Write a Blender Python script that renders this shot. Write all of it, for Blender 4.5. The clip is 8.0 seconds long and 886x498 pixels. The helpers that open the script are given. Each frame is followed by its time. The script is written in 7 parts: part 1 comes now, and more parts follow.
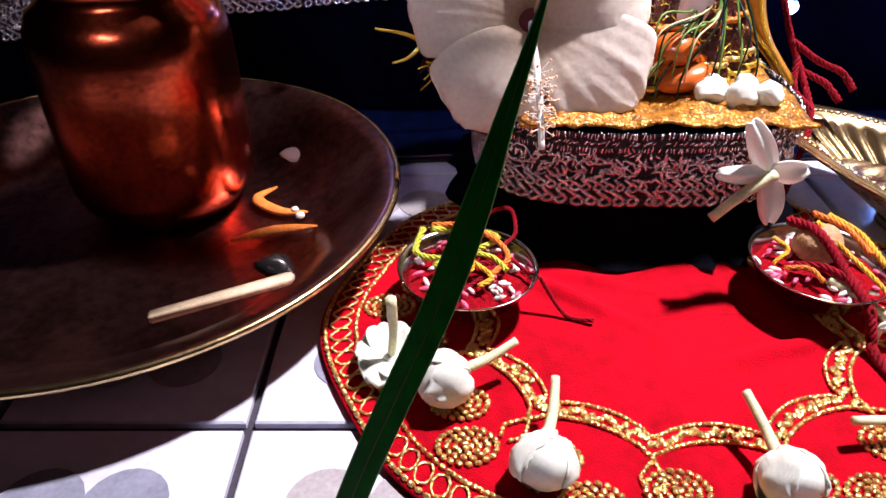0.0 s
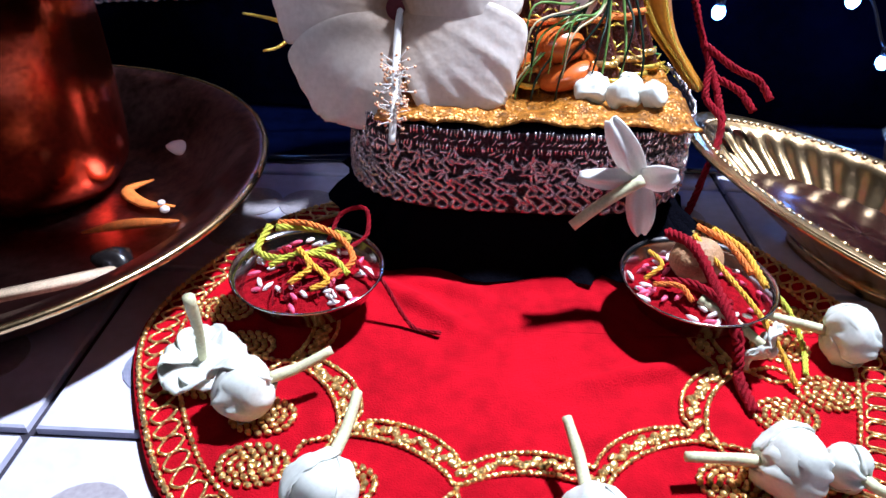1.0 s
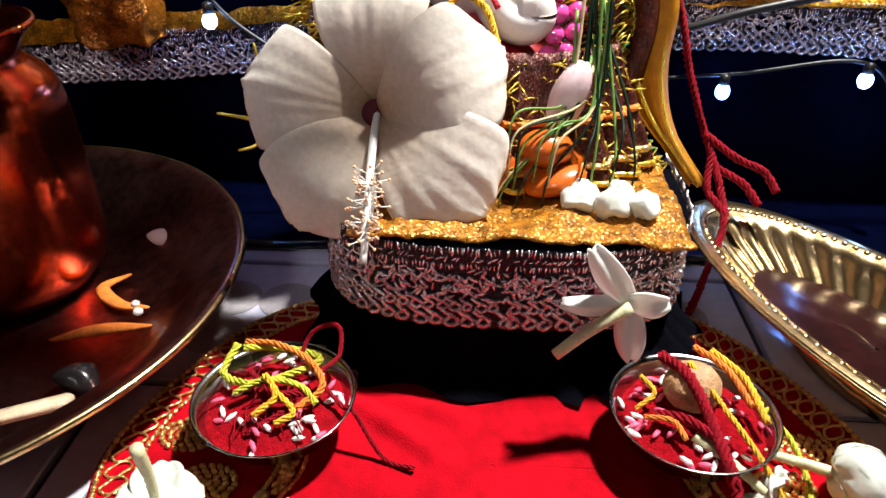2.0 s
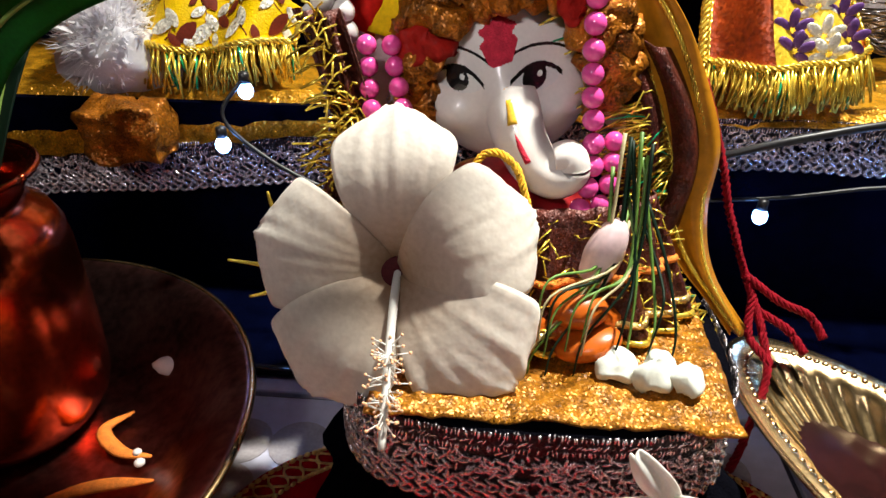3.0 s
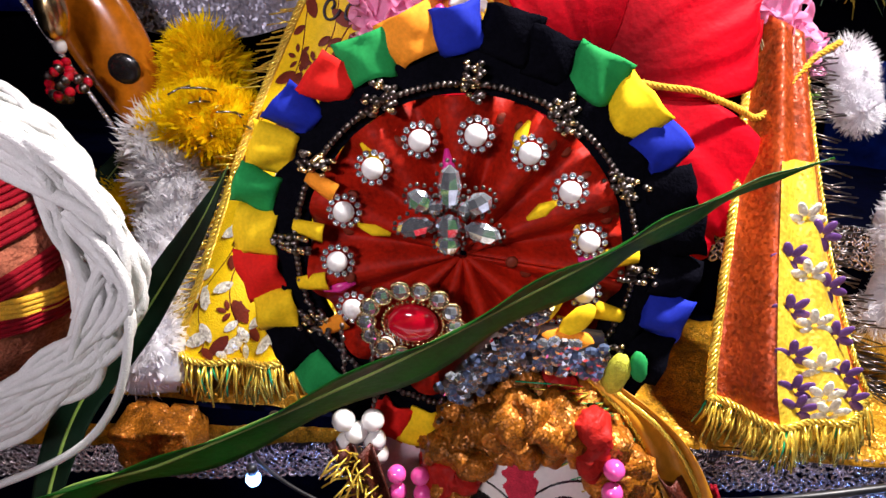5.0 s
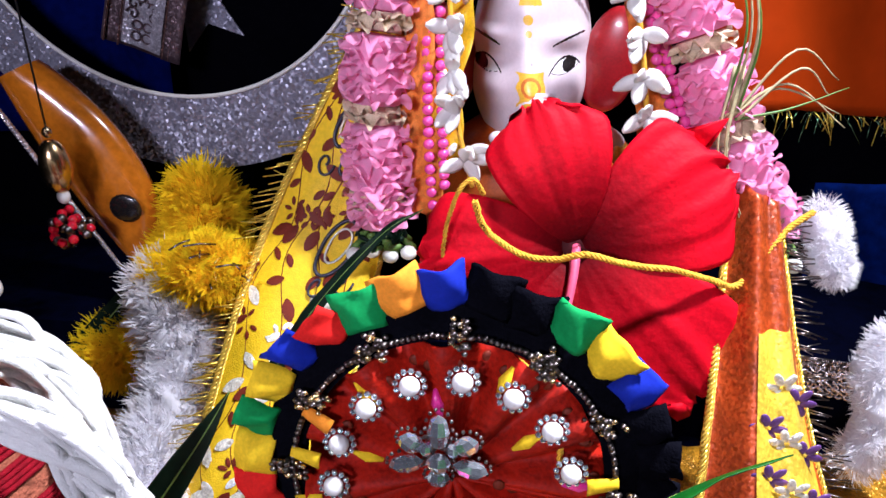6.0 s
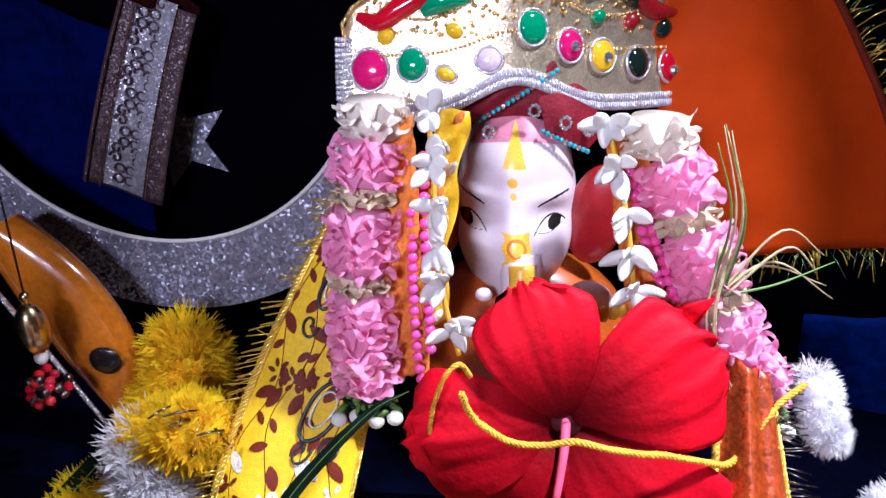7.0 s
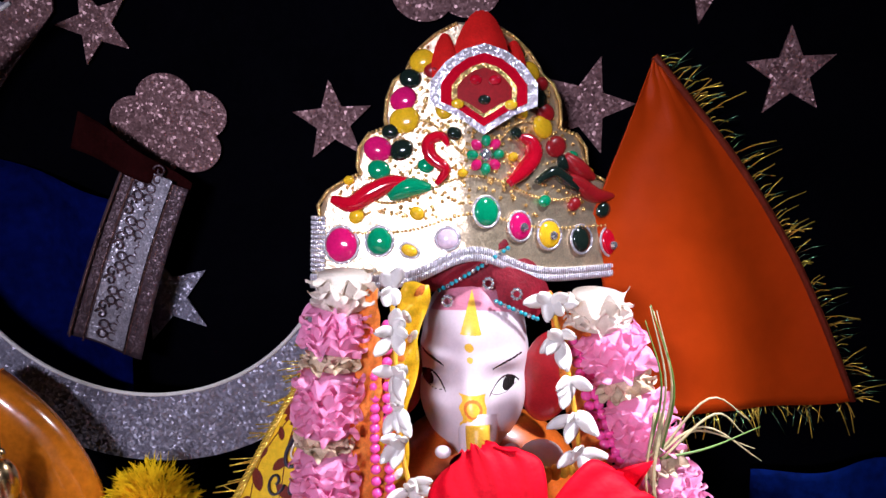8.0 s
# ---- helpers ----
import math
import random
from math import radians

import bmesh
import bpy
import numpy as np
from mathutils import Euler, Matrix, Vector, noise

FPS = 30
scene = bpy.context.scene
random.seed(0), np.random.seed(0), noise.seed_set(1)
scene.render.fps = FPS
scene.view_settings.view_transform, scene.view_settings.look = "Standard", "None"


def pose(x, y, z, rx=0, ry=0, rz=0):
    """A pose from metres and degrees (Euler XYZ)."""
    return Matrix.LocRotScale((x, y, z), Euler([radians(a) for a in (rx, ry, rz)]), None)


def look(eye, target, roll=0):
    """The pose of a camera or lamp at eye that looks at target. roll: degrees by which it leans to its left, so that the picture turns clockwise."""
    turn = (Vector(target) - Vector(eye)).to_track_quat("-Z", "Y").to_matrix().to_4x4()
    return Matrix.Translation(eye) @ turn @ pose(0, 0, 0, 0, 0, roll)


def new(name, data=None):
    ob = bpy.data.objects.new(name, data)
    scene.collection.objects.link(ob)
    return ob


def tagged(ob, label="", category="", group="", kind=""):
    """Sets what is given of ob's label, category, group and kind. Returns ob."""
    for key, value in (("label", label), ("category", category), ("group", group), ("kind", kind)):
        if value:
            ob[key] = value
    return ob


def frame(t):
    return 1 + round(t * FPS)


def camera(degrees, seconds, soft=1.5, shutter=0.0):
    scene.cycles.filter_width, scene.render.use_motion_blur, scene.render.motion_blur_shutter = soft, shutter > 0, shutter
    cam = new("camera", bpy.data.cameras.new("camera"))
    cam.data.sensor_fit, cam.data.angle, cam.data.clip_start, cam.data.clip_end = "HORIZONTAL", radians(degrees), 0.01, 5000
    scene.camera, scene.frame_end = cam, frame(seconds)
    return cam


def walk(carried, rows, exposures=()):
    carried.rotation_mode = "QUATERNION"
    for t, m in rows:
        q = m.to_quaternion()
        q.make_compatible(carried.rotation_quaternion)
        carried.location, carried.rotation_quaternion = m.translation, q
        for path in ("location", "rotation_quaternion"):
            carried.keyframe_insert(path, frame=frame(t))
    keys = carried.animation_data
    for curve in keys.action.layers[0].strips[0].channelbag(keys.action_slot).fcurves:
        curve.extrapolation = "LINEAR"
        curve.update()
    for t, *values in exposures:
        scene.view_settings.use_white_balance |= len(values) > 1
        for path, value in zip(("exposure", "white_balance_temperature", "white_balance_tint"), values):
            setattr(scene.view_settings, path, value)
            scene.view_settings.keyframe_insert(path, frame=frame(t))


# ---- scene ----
cam = camera(65.3, 8.0)
METRES, EYE, TILT, LEAN, TURN = 0.6, 0.205, -35.0, 0.0, 0.0
ROWS = [
    (0.0, 0.0, 0.0, 0.0, 0.0, -0.0, -0.0),
    (0.5, 0.0732, 0.0357, -0.0116, 1.09, 0.15, -0.94),
    (1.0, 0.12, 0.0436, -0.0079, 1.28, 1.44, -2.39),
    (1.5, 0.1508, 0.0569, 0.0199, 2.13, 2.06, -2.38),
    (3.0, 0.1317, 0.0976, 0.1527, 3.96, 5.41, -3.01),
    (3.5, 0.1401, 0.1003, 0.2021, 3.89, 6.39, -2.7),
    (4.0, 0.1345, 0.0778, 0.2754, 3.27, 7.36, -2.32),
    (4.5, 0.1201, 0.0539, 0.35, 3.94, 7.01, -3.48),
    (5.0, 0.1029, 0.0329, 0.4248, 4.0, 7.28, -3.87),
    (6.5, 0.1031, -0.0218, 0.6478, 3.69, 8.68, -2.55),
    (7.0, 0.1014, -0.0247, 0.7085, 3.22, 10.91, -2.27),
    (7.5, 0.0974, -0.046, 0.739, 2.85, 15.04, -2.91),
    (8.0, 0.1226, -0.1022, 0.7279, 1.32, 21.67, -2.34),
]
EXPOSURES = [(0.0, 0.22, 6300, 25), (0.5, 0.12, 5200, 20), (1.0, 0.10, 5200, 15), (1.5, 0.15, 5900, 11), (3.0, -0.10, 6800, 5), (3.5, -0.18, 6900, 4), (4.0, 0.40, 5600, 20), (4.5, 0.05, 5400, 16), (5.0, -0.05, 6500, 16), (6.5, -0.1, 5300, 18), (7.5, -0.1, 5500, 19), (8.0, -0.05, 5800, 20)]
walk(cam, [(t, pose(0, 0, EYE, TILT, LEAN, TURN) @ pose(METRES * x, METRES * y, METRES * z, 90 + pitch, roll, yaw)) for t, x, y, z, yaw, pitch, roll in ROWS], EXPOSURES)

# ---- light ----
world = bpy.data.worlds.new("room_dusk")
scene.world = world
world.use_nodes = True
world.node_tree.nodes["Background"].inputs[0].default_value = (0.35, 0.42, 0.75, 1)
world.node_tree.nodes["Background"].inputs[1].default_value = 0.006


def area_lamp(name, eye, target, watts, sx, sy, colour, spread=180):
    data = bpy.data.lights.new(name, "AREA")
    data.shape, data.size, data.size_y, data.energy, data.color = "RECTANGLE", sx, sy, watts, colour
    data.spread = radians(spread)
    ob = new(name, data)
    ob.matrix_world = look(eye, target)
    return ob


# Unseen lamp added as key, its beam narrowed to spare the crown.
area_lamp("unseen_key_lamp", (0.42, 0.50, 1.05), (0.08, 0.30, 0.05), 4.5, 0.06, 0.06, (1.0, 0.97, 0.93), 68)
# Unseen fill lamp added at front left for the upper tier.
area_lamp("unseen_fill_lamp", (-0.26, -0.50, 0.80), (0.00, 0.62, 0.51), 1.5, 0.26, 0.08, (1.0, 0.93, 1.0), 62)

# ---- materials ----
MATS = {}


def mat(name, colour, rough=0.5, metal=0.0, var=0.25, scale=60.0, bump=0.0, bscale=400.0, sheen=0.0, emit=0.0, trans=0.0, coat=0.0, sub=0.0, fleck=0.0, spec=0.5, inner=None, reach=0.06, thin=0.0):
    """A material with two scales of colour variation, fine relief and, for glitter, bright flecks."""
    m = bpy.data.materials.new(name)
    m.use_nodes = True
    n, l = m.node_tree.nodes, m.node_tree.links
    b = n["Principled BSDF"]
    co = n.new("ShaderNodeTexCoord")
    b.inputs["Roughness"].default_value, b.inputs["Metallic"].default_value = rough, metal
    big, fine = n.new("ShaderNodeTexNoise"), n.new("ShaderNodeTexNoise")
    big.inputs["Scale"].default_value, fine.inputs["Scale"].default_value = scale, scale * 9
    fine.inputs["Detail"].default_value = 4
    l.new(co.outputs["Object"], big.inputs["Vector"])
    l.new(co.outputs["Object"], fine.inputs["Vector"])
    mix = n.new("ShaderNodeMath")
    mix.operation = "ADD"
    l.new(big.outputs["Fac"], mix.inputs[0])
    l.new(fine.outputs["Fac"], mix.inputs[1])
    ramp = n.new("ShaderNodeMapRange")
    ramp.inputs[1].default_value, ramp.inputs[2].default_value = 0.7, 1.3
    ramp.inputs[3].default_value, ramp.inputs[4].default_value = 1 - var, 1 + var
    l.new(mix.outputs[0], ramp.inputs[0])
    col = n.new("ShaderNodeVectorMath")
    col.operation = "SCALE"
    col.inputs[0].default_value = colour
    l.new(ramp.outputs[0], col.inputs["Scale"])
    if inner:
        far = n.new("ShaderNodeVectorMath")
        far.operation = "LENGTH"
        l.new(co.outputs["Object"], far.inputs[0])
        wob = n.new("ShaderNodeMath")
        wob.operation = "MULTIPLY_ADD"
        wob.inputs[1].default_value = 0.14 * reach
        l.new(fine.outputs["Fac"], wob.inputs[0])
        l.new(far.outputs["Value"], wob.inputs[2])
        way = n.new("ShaderNodeMapRange")
        way.inputs[1].default_value, way.inputs[2].default_value = 0.08 * reach, 1.02 * reach
        l.new(wob.outputs[0], way.inputs[0])
        blend = n.new("ShaderNodeMix")
        blend.data_type = "VECTOR"
        l.new(way.outputs[0], blend.inputs[0])
        for sock in blend.inputs:
            if sock.name == "B" and sock.type == "VECTOR":
                sock.default_value = colour
            if sock.name == "A" and sock.type == "VECTOR":
                sock.default_value = inner
        for sock in blend.outputs:
            if sock.type == "VECTOR":
                l.new(sock, col.inputs[0])
    l.new(col.outputs[0], b.inputs["Base Color"])
    if bump or fleck:
        cell = n.new("ShaderNodeTexVoronoi" if fleck else "ShaderNodeTexNoise")
        cell.inputs["Scale"].default_value = bscale
        l.new(co.outputs["Object"], cell.inputs["Vector"])
        if fleck:
            sc = n.new("ShaderNodeVectorMath")
            sc.operation = "MULTIPLY_ADD"
            sc.inputs[1].default_value, sc.inputs[2].default_value = (fleck,) * 3, (-fleck / 2,) * 3
            geo = n.new("ShaderNodeNewGeometry")
            add = n.new("ShaderNodeVectorMath")
            add.operation = "ADD"
            nor = n.new("ShaderNodeVectorMath")
            nor.operation = "NORMALIZE"
            l.new(cell.outputs["Color"], sc.inputs[0])
            l.new(sc.outputs[0], add.inputs[0])
            l.new(geo.outputs["Normal"], add.inputs[1])
            l.new(add.outputs[0], nor.inputs[0])
            l.new(nor.outputs[0], b.inputs["Normal"])
        else:
            bp = n.new("ShaderNodeBump")
            bp.inputs["Strength"].default_value, bp.inputs["Distance"].default_value = bump, 0.002
            l.new(cell.outputs["Fac"], bp.inputs["Height"])
            l.new(bp.outputs[0], b.inputs["Normal"])
    b.inputs["Specular IOR Level"].default_value = spec
    if sheen:
        b.inputs["Sheen Weight"].default_value = sheen
    if trans:
        b.inputs["Transmission Weight"].default_value = trans
    if coat:
        b.inputs["Coat Weight"].default_value, b.inputs["Coat Roughness"].default_value = coat, 0.08
    if sub:
        b.inputs["Subsurface Weight"].default_value = sub
        b.inputs["Subsurface Radius"].default_value = (0.006, 0.004, 0.003)
    if emit:
        b.inputs["Emission Color"].default_value = (*colour, 1)
        b.inputs["Emission Strength"].default_value = emit
    if thin:
        glow, join = n.new("ShaderNodeBsdfTranslucent"), n.new("ShaderNodeMixShader")
        l.new(col.outputs[0], glow.inputs["Color"])
        join.inputs[0].default_value = thin
        l.new(b.outputs[0], join.inputs[1])
        l.new(glow.outputs[0], join.inputs[2])
        l.new(join.outputs[0], n["Material Output"].inputs["Surface"])
    MATS[name] = m
    return m


mat("red_felt", (0.38, 0.0012, 0.008), 0.95, var=0.30, scale=14, bump=0.4, bscale=1500, spec=0.08)
mat("gold_thread", (0.90, 0.60, 0.22), 0.3, 0.85, var=0.4, scale=300, fleck=0.9, bscale=1400)
mat("seat_brocade", (0.34, 0.13, 0.009), 0.42, 0.4, var=0.8, scale=150, fleck=0.8, bscale=1200)
mat("gold_cloth", (0.58, 0.27, 0.014), 0.36, 0.45, var=0.65, scale=110, fleck=0.8, bscale=1100)
mat("gold_tinsel", (0.95, 0.68, 0.10), 0.2, 0.7, var=0.3, scale=200)
mat("silver_braid", (0.70, 0.64, 0.67), 0.26, 0.75, var=0.4, scale=200, fleck=0.8, bscale=1200)
mat("black_cloth", (0.003, 0.003, 0.005), 0.8, var=0.3, scale=60, bump=0.3, bscale=900, spec=0.0)
mat("black_backdrop", (0.0012, 0.0012, 0.0022), 0.95, var=0.2, scale=20, spec=0.0)
mat("navy_cloth", (0.0004, 0.0008, 0.006), 0.9, var=0.5, scale=12, bump=0.3, bscale=200, spec=0.02)
mat("drape_navy", (0.0010, 0.0032, 0.048), 0.9, var=0.5, scale=12, bump=0.3, bscale=200, spec=0.02)
mat("blue_cloth", (0.0010, 0.009, 0.09), 0.8, var=0.5, scale=12, bump=0.3, bscale=200, spec=0.05)
mat("copper", (0.52, 0.080, 0.032), 0.21, 1.0, var=0.35, scale=40, bump=0.08, bscale=180)
mat("tray_metal", (0.24, 0.11, 0.10), 0.29, 1.0, var=0.55, scale=22, bump=0.06, bscale=120)
mat("brass", (0.78, 0.55, 0.28), 0.24, 1.0, var=0.2, scale=60, bump=0.08, bscale=260)
mat("steel", (0.46, 0.44, 0.44), 0.16, 1.0, var=0.15, scale=90)
mat("white_tile", (0.62, 0.62, 0.76), 0.22, var=0.12, scale=18, coat=0.3)
mat("tile_joint", (0.05, 0.045, 0.06), 0.8, var=0.3, spec=0.15)
mat("tile_print", (0.24, 0.25, 0.33), 0.3, var=0.2, scale=60)
mat("tile_rose", (0.36, 0.33, 0.35), 0.3, var=0.2, scale=60)
mat("rice", (0.82, 0.76, 0.72), 0.5, var=0.1, scale=300)
mat("kumkum", (0.26, 0.003, 0.008), 0.95, var=0.4, scale=400, bump=0.7, bscale=1500, spec=0.05)
mat("thread_yellow", (0.80, 0.42, 0.02), 0.75, var=0.3, scale=300, bump=0.5, bscale=1600)
mat("thread_lime", (0.55, 0.55, 0.04), 0.75, var=0.3, scale=300, bump=0.5, bscale=1600)
mat("thread_red", (0.24, 0.002, 0.010), 0.75, var=0.35, scale=300, bump=0.5, bscale=1600, spec=0.15)
mat("thread_orange", (0.75, 0.20, 0.02), 0.75, var=0.3, scale=300, bump=0.5, bscale=1600)
mat("nut", (0.45, 0.25, 0.12), 0.6, var=0.35, scale=150, bump=0.4, bscale=500)
mat("petal_white", (0.86, 0.84, 0.80), 0.55, var=0.06, scale=120, bump=0.15, bscale=300, thin=0.3)
mat("bud_white", (0.80, 0.82, 0.74), 0.5, var=0.08, scale=90, thin=0.15)
mat("stem_pale", (0.62, 0.60, 0.36), 0.5, var=0.2, scale=120)
mat("stem_green", (0.10, 0.20, 0.03), 0.5, var=0.3, scale=150)
mat("dry_grass", (0.45, 0.38, 0.20), 0.6, var=0.3, scale=200)
mat("leaf_green", (0.004, 0.085, 0.006), 0.42, var=0.3, scale=70, bump=0.2, bscale=250, spec=0.2, thin=0.3)
mat("grass_green", (0.010, 0.20, 0.022), 0.45, var=0.3, scale=70, spec=0.2, thin=0.4)
mat("leaf_dark", (0.003, 0.013, 0.006), 0.5, var=0.3, scale=70, spec=0.15)
mat("rib_pale", (0.20, 0.32, 0.06), 0.45, var=0.2)
# The brown inner colour holds petal tint and the centre's shading together.
mat("hibiscus_white", (0.97, 0.94, 0.88), 0.6, var=0.06, scale=45, bump=0.3, bscale=160, inner=(0.34, 0.18, 0.06), reach=0.066, thin=0.45)
mat("hibiscus_red", (0.70, 0.002, 0.014), 0.6, var=0.14, scale=50, bump=0.3, bscale=180, spec=0.12, inner=(0.012, 0.0, 0.001), reach=0.075, thin=0.25)
mat("hibiscus_eye", (0.07, 0.010, 0.012), 0.7, var=0.3, scale=120, spec=0.15)
mat("anther", (0.80, 0.45, 0.25), 0.6, var=0.3, scale=400)
mat("pistil_pink", (0.80, 0.10, 0.20), 0.5, var=0.2, scale=200)
mat("idol_skin", (0.80, 0.74, 0.70), 0.38, var=0.05, scale=60, coat=0.3)
mat("idol_blush", (0.74, 0.64, 0.68), 0.38, var=0.06, scale=60, coat=0.3)
mat("idol_pink", (0.82, 0.60, 0.62), 0.38, var=0.10, scale=60, coat=0.3)
mat("idol_orange", (0.55, 0.11, 0.01), 0.3, var=0.2, scale=60, coat=0.4)
mat("idol_red", (0.32, 0.010, 0.014), 0.3, var=0.25, scale=70, coat=0.4)
mat("idol_black", (0.01, 0.008, 0.008), 0.25, var=0.1, coat=0.5)
mat("idol_yellow", (0.85, 0.50, 0.04), 0.35, var=0.2, scale=90, coat=0.3)
mat("pearl_white", (0.80, 0.78, 0.76), 0.15, var=0.05, coat=0.8)
mat("pearl_pink", (0.78, 0.08, 0.34), 0.18, var=0.10, coat=0.8)
mat("pink_ribbon", (0.97, 0.42, 0.66), 0.5, var=0.08, scale=160, thin=0.45)
mat("yellow_ribbon", (0.92, 0.55, 0.008), 0.4, var=0.2, scale=80, thin=0.2)
mat("tilak_red", (0.55, 0.03, 0.06), 0.8, var=0.3, scale=250, bump=0.5, bscale=900, spec=0.15)
mat("cream_ribbon", (0.80, 0.72, 0.62), 0.6, var=0.12, scale=160, thin=0.25)
mat("beige_ribbon", (0.55, 0.42, 0.28), 0.6, var=0.3, scale=160)
mat("magenta", (0.75, 0.03, 0.28), 0.3, var=0.2, scale=120, coat=0.4)
mat("glitter_silver", (0.25, 0.245, 0.31), 0.38, 0.3, var=0.2, scale=100, fleck=1.0, bscale=520)
mat("glitter_rose", (0.25, 0.14, 0.14), 0.38, 0.35, var=0.25, scale=100, fleck=1.1, bscale=520)
mat("yellow_shawl", (0.92, 0.60, 0.004), 0.5, var=0.15, scale=30, bump=0.3, bscale=900, spec=0.3, thin=0.1)
mat("maroon_print", (0.15, 0.02, 0.008), 0.55, 0.05, var=0.3, scale=100, spec=0.2)
mat("silver_print", (0.90, 0.86, 0.72), 0.35, 0.35, var=0.3, scale=100, fleck=0.6, bscale=900)
mat("red_cloth", (0.36, 0.012, 0.008), 0.55, var=0.3, scale=40, bump=0.3, bscale=500, spec=0.15)
mat("orange_satin", (0.47, 0.046, 0.0015), 0.48, var=0.07, scale=9, bump=0.06, bscale=500, spec=0.06, thin=0.05)
mat("brown_satin", (0.50, 0.20, 0.012), 0.35, 0.2, var=0.25, scale=30)
mat("feather_yellow", (0.96, 0.72, 0.003), 0.85, var=0.15, scale=60, spec=0.05, thin=0.5)
mat("feather_white", (0.93, 0.92, 0.95), 0.85, var=0.06, scale=60, spec=0.1, thin=0.5)
mat("yarn_white", (0.80, 0.80, 0.78), 0.85, var=0.08, scale=200, bump=0.5, bscale=1500)
mat("coconut", (0.30, 0.09, 0.05), 0.9, var=0.5, scale=90, bump=0.9, bscale=420, spec=0.15)
mat("felt_red", (0.70, 0.015, 0.01), 0.8, var=0.15, scale=80, spec=0.15)
mat("felt_green", (0.01, 0.25, 0.06), 0.8, var=0.15, scale=80, spec=0.15)
mat("felt_blue", (0.008, 0.02, 0.30), 0.8, var=0.15, scale=80, spec=0.15)
mat("felt_yellow", (0.85, 0.55, 0.01), 0.8, var=0.15, scale=80, spec=0.15)
mat("felt_orange", (0.85, 0.28, 0.02), 0.8, var=0.15, scale=80, spec=0.15)
mat("fan_red", (0.33, 0.009, 0.0015), 0.6, var=0.4, scale=60, bump=0.3, bscale=300, spec=0.15)
mat("crystal", (0.75, 0.80, 0.86), 0.06, 0.85, var=0.3, scale=500)
mat("crystal_blue", (0.22, 0.30, 0.50), 0.08, 0.7, var=0.4, scale=500)
mat("gem_red", (0.55, 0.004, 0.02), 0.1, var=0.15, coat=1.0)
mat("gem_magenta", (0.65, 0.01, 0.14), 0.1, var=0.15, coat=1.0)
mat("gem_green", (0.004, 0.28, 0.12), 0.1, var=0.15, coat=1.0)
mat("gem_yellow", (0.85, 0.52, 0.01), 0.15, var=0.15, coat=1.0)
mat("gem_black", (0.01, 0.02, 0.015), 0.1, var=0.15, coat=1.0)
mat("crown_plate", (0.90, 0.74, 0.50), 0.34, 0.8, var=0.2, scale=90, fleck=0.3, bscale=1100)
mat("crown_silver", (0.70, 0.68, 0.74), 0.28, 0.6, var=0.2, scale=300, fleck=0.6, bscale=1300)
mat("dark_metal", (0.18, 0.15, 0.14), 0.3, 1.0, var=0.4, scale=300)
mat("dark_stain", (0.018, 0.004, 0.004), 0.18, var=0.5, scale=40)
mat("led_glow", (0.16, 0.36, 1.0), 0.3, var=0.0, emit=34.0)
mat("navy_sheet", (0.0006, 0.0012, 0.008), 0.14, var=0.4, scale=12, bump=0.15, bscale=90, spec=0.5)
mat("cable", (0.01, 0.01, 0.012), 0.4, var=0.2)
mat("lacquer_orange", (0.52, 0.15, 0.006), 0.2, var=0.25, scale=25, coat=0.8)
mat("room_wall", (0.05, 0.045, 0.06), 0.9, var=0.1, scale=4, spec=0.15)


# ---- building blocks ----
def part(name, bm, material, parent=None, label="", smooth=True):
    me = bpy.data.meshes.new(name)
    for m in material if isinstance(material, (list, tuple)) else [material]:
        me.materials.append(MATS[m])
    if smooth:
        for f in bm.faces:
            f.smooth = True
    bm.normal_update()
    bm.to_mesh(me)
    bm.free()
    ob = new(name, me)
    if parent:
        ob.parent = parent
    if label:
        ob["label"] = label
    return ob


def thing(name, m, label, category, group="", kind=""):
    ob = new(name)
    ob.empty_display_size = 0.01
    ob.matrix_world = m
    return tagged(ob, label, category, group, kind)


def lathe(profile, seg=48, bm=None, m=None, mi=0, caps=True):
    """Turns a profile of (radius, height) about z."""
    bm = bm or bmesh.new()
    m = m or Matrix()
    rings = [[bm.verts.new(m @ Vector((r * math.cos(a), r * math.sin(a), z))) for a in [2 * math.pi * k / seg for k in range(seg)]] for r, z in profile]
    for p, q in zip(rings, rings[1:]):
        for k in range(seg):
            bm.faces.new((p[k], p[(k + 1) % seg], q[(k + 1) % seg], q[k])).material_index = mi
    for ring, flip in ((rings[0], True), (rings[-1], False)):
        if caps and (ring[0].co - ring[seg // 2].co).length > 1e-5:
            f = bm.faces.new(ring[::-1] if flip else ring)
            f.material_index = mi
    return bm


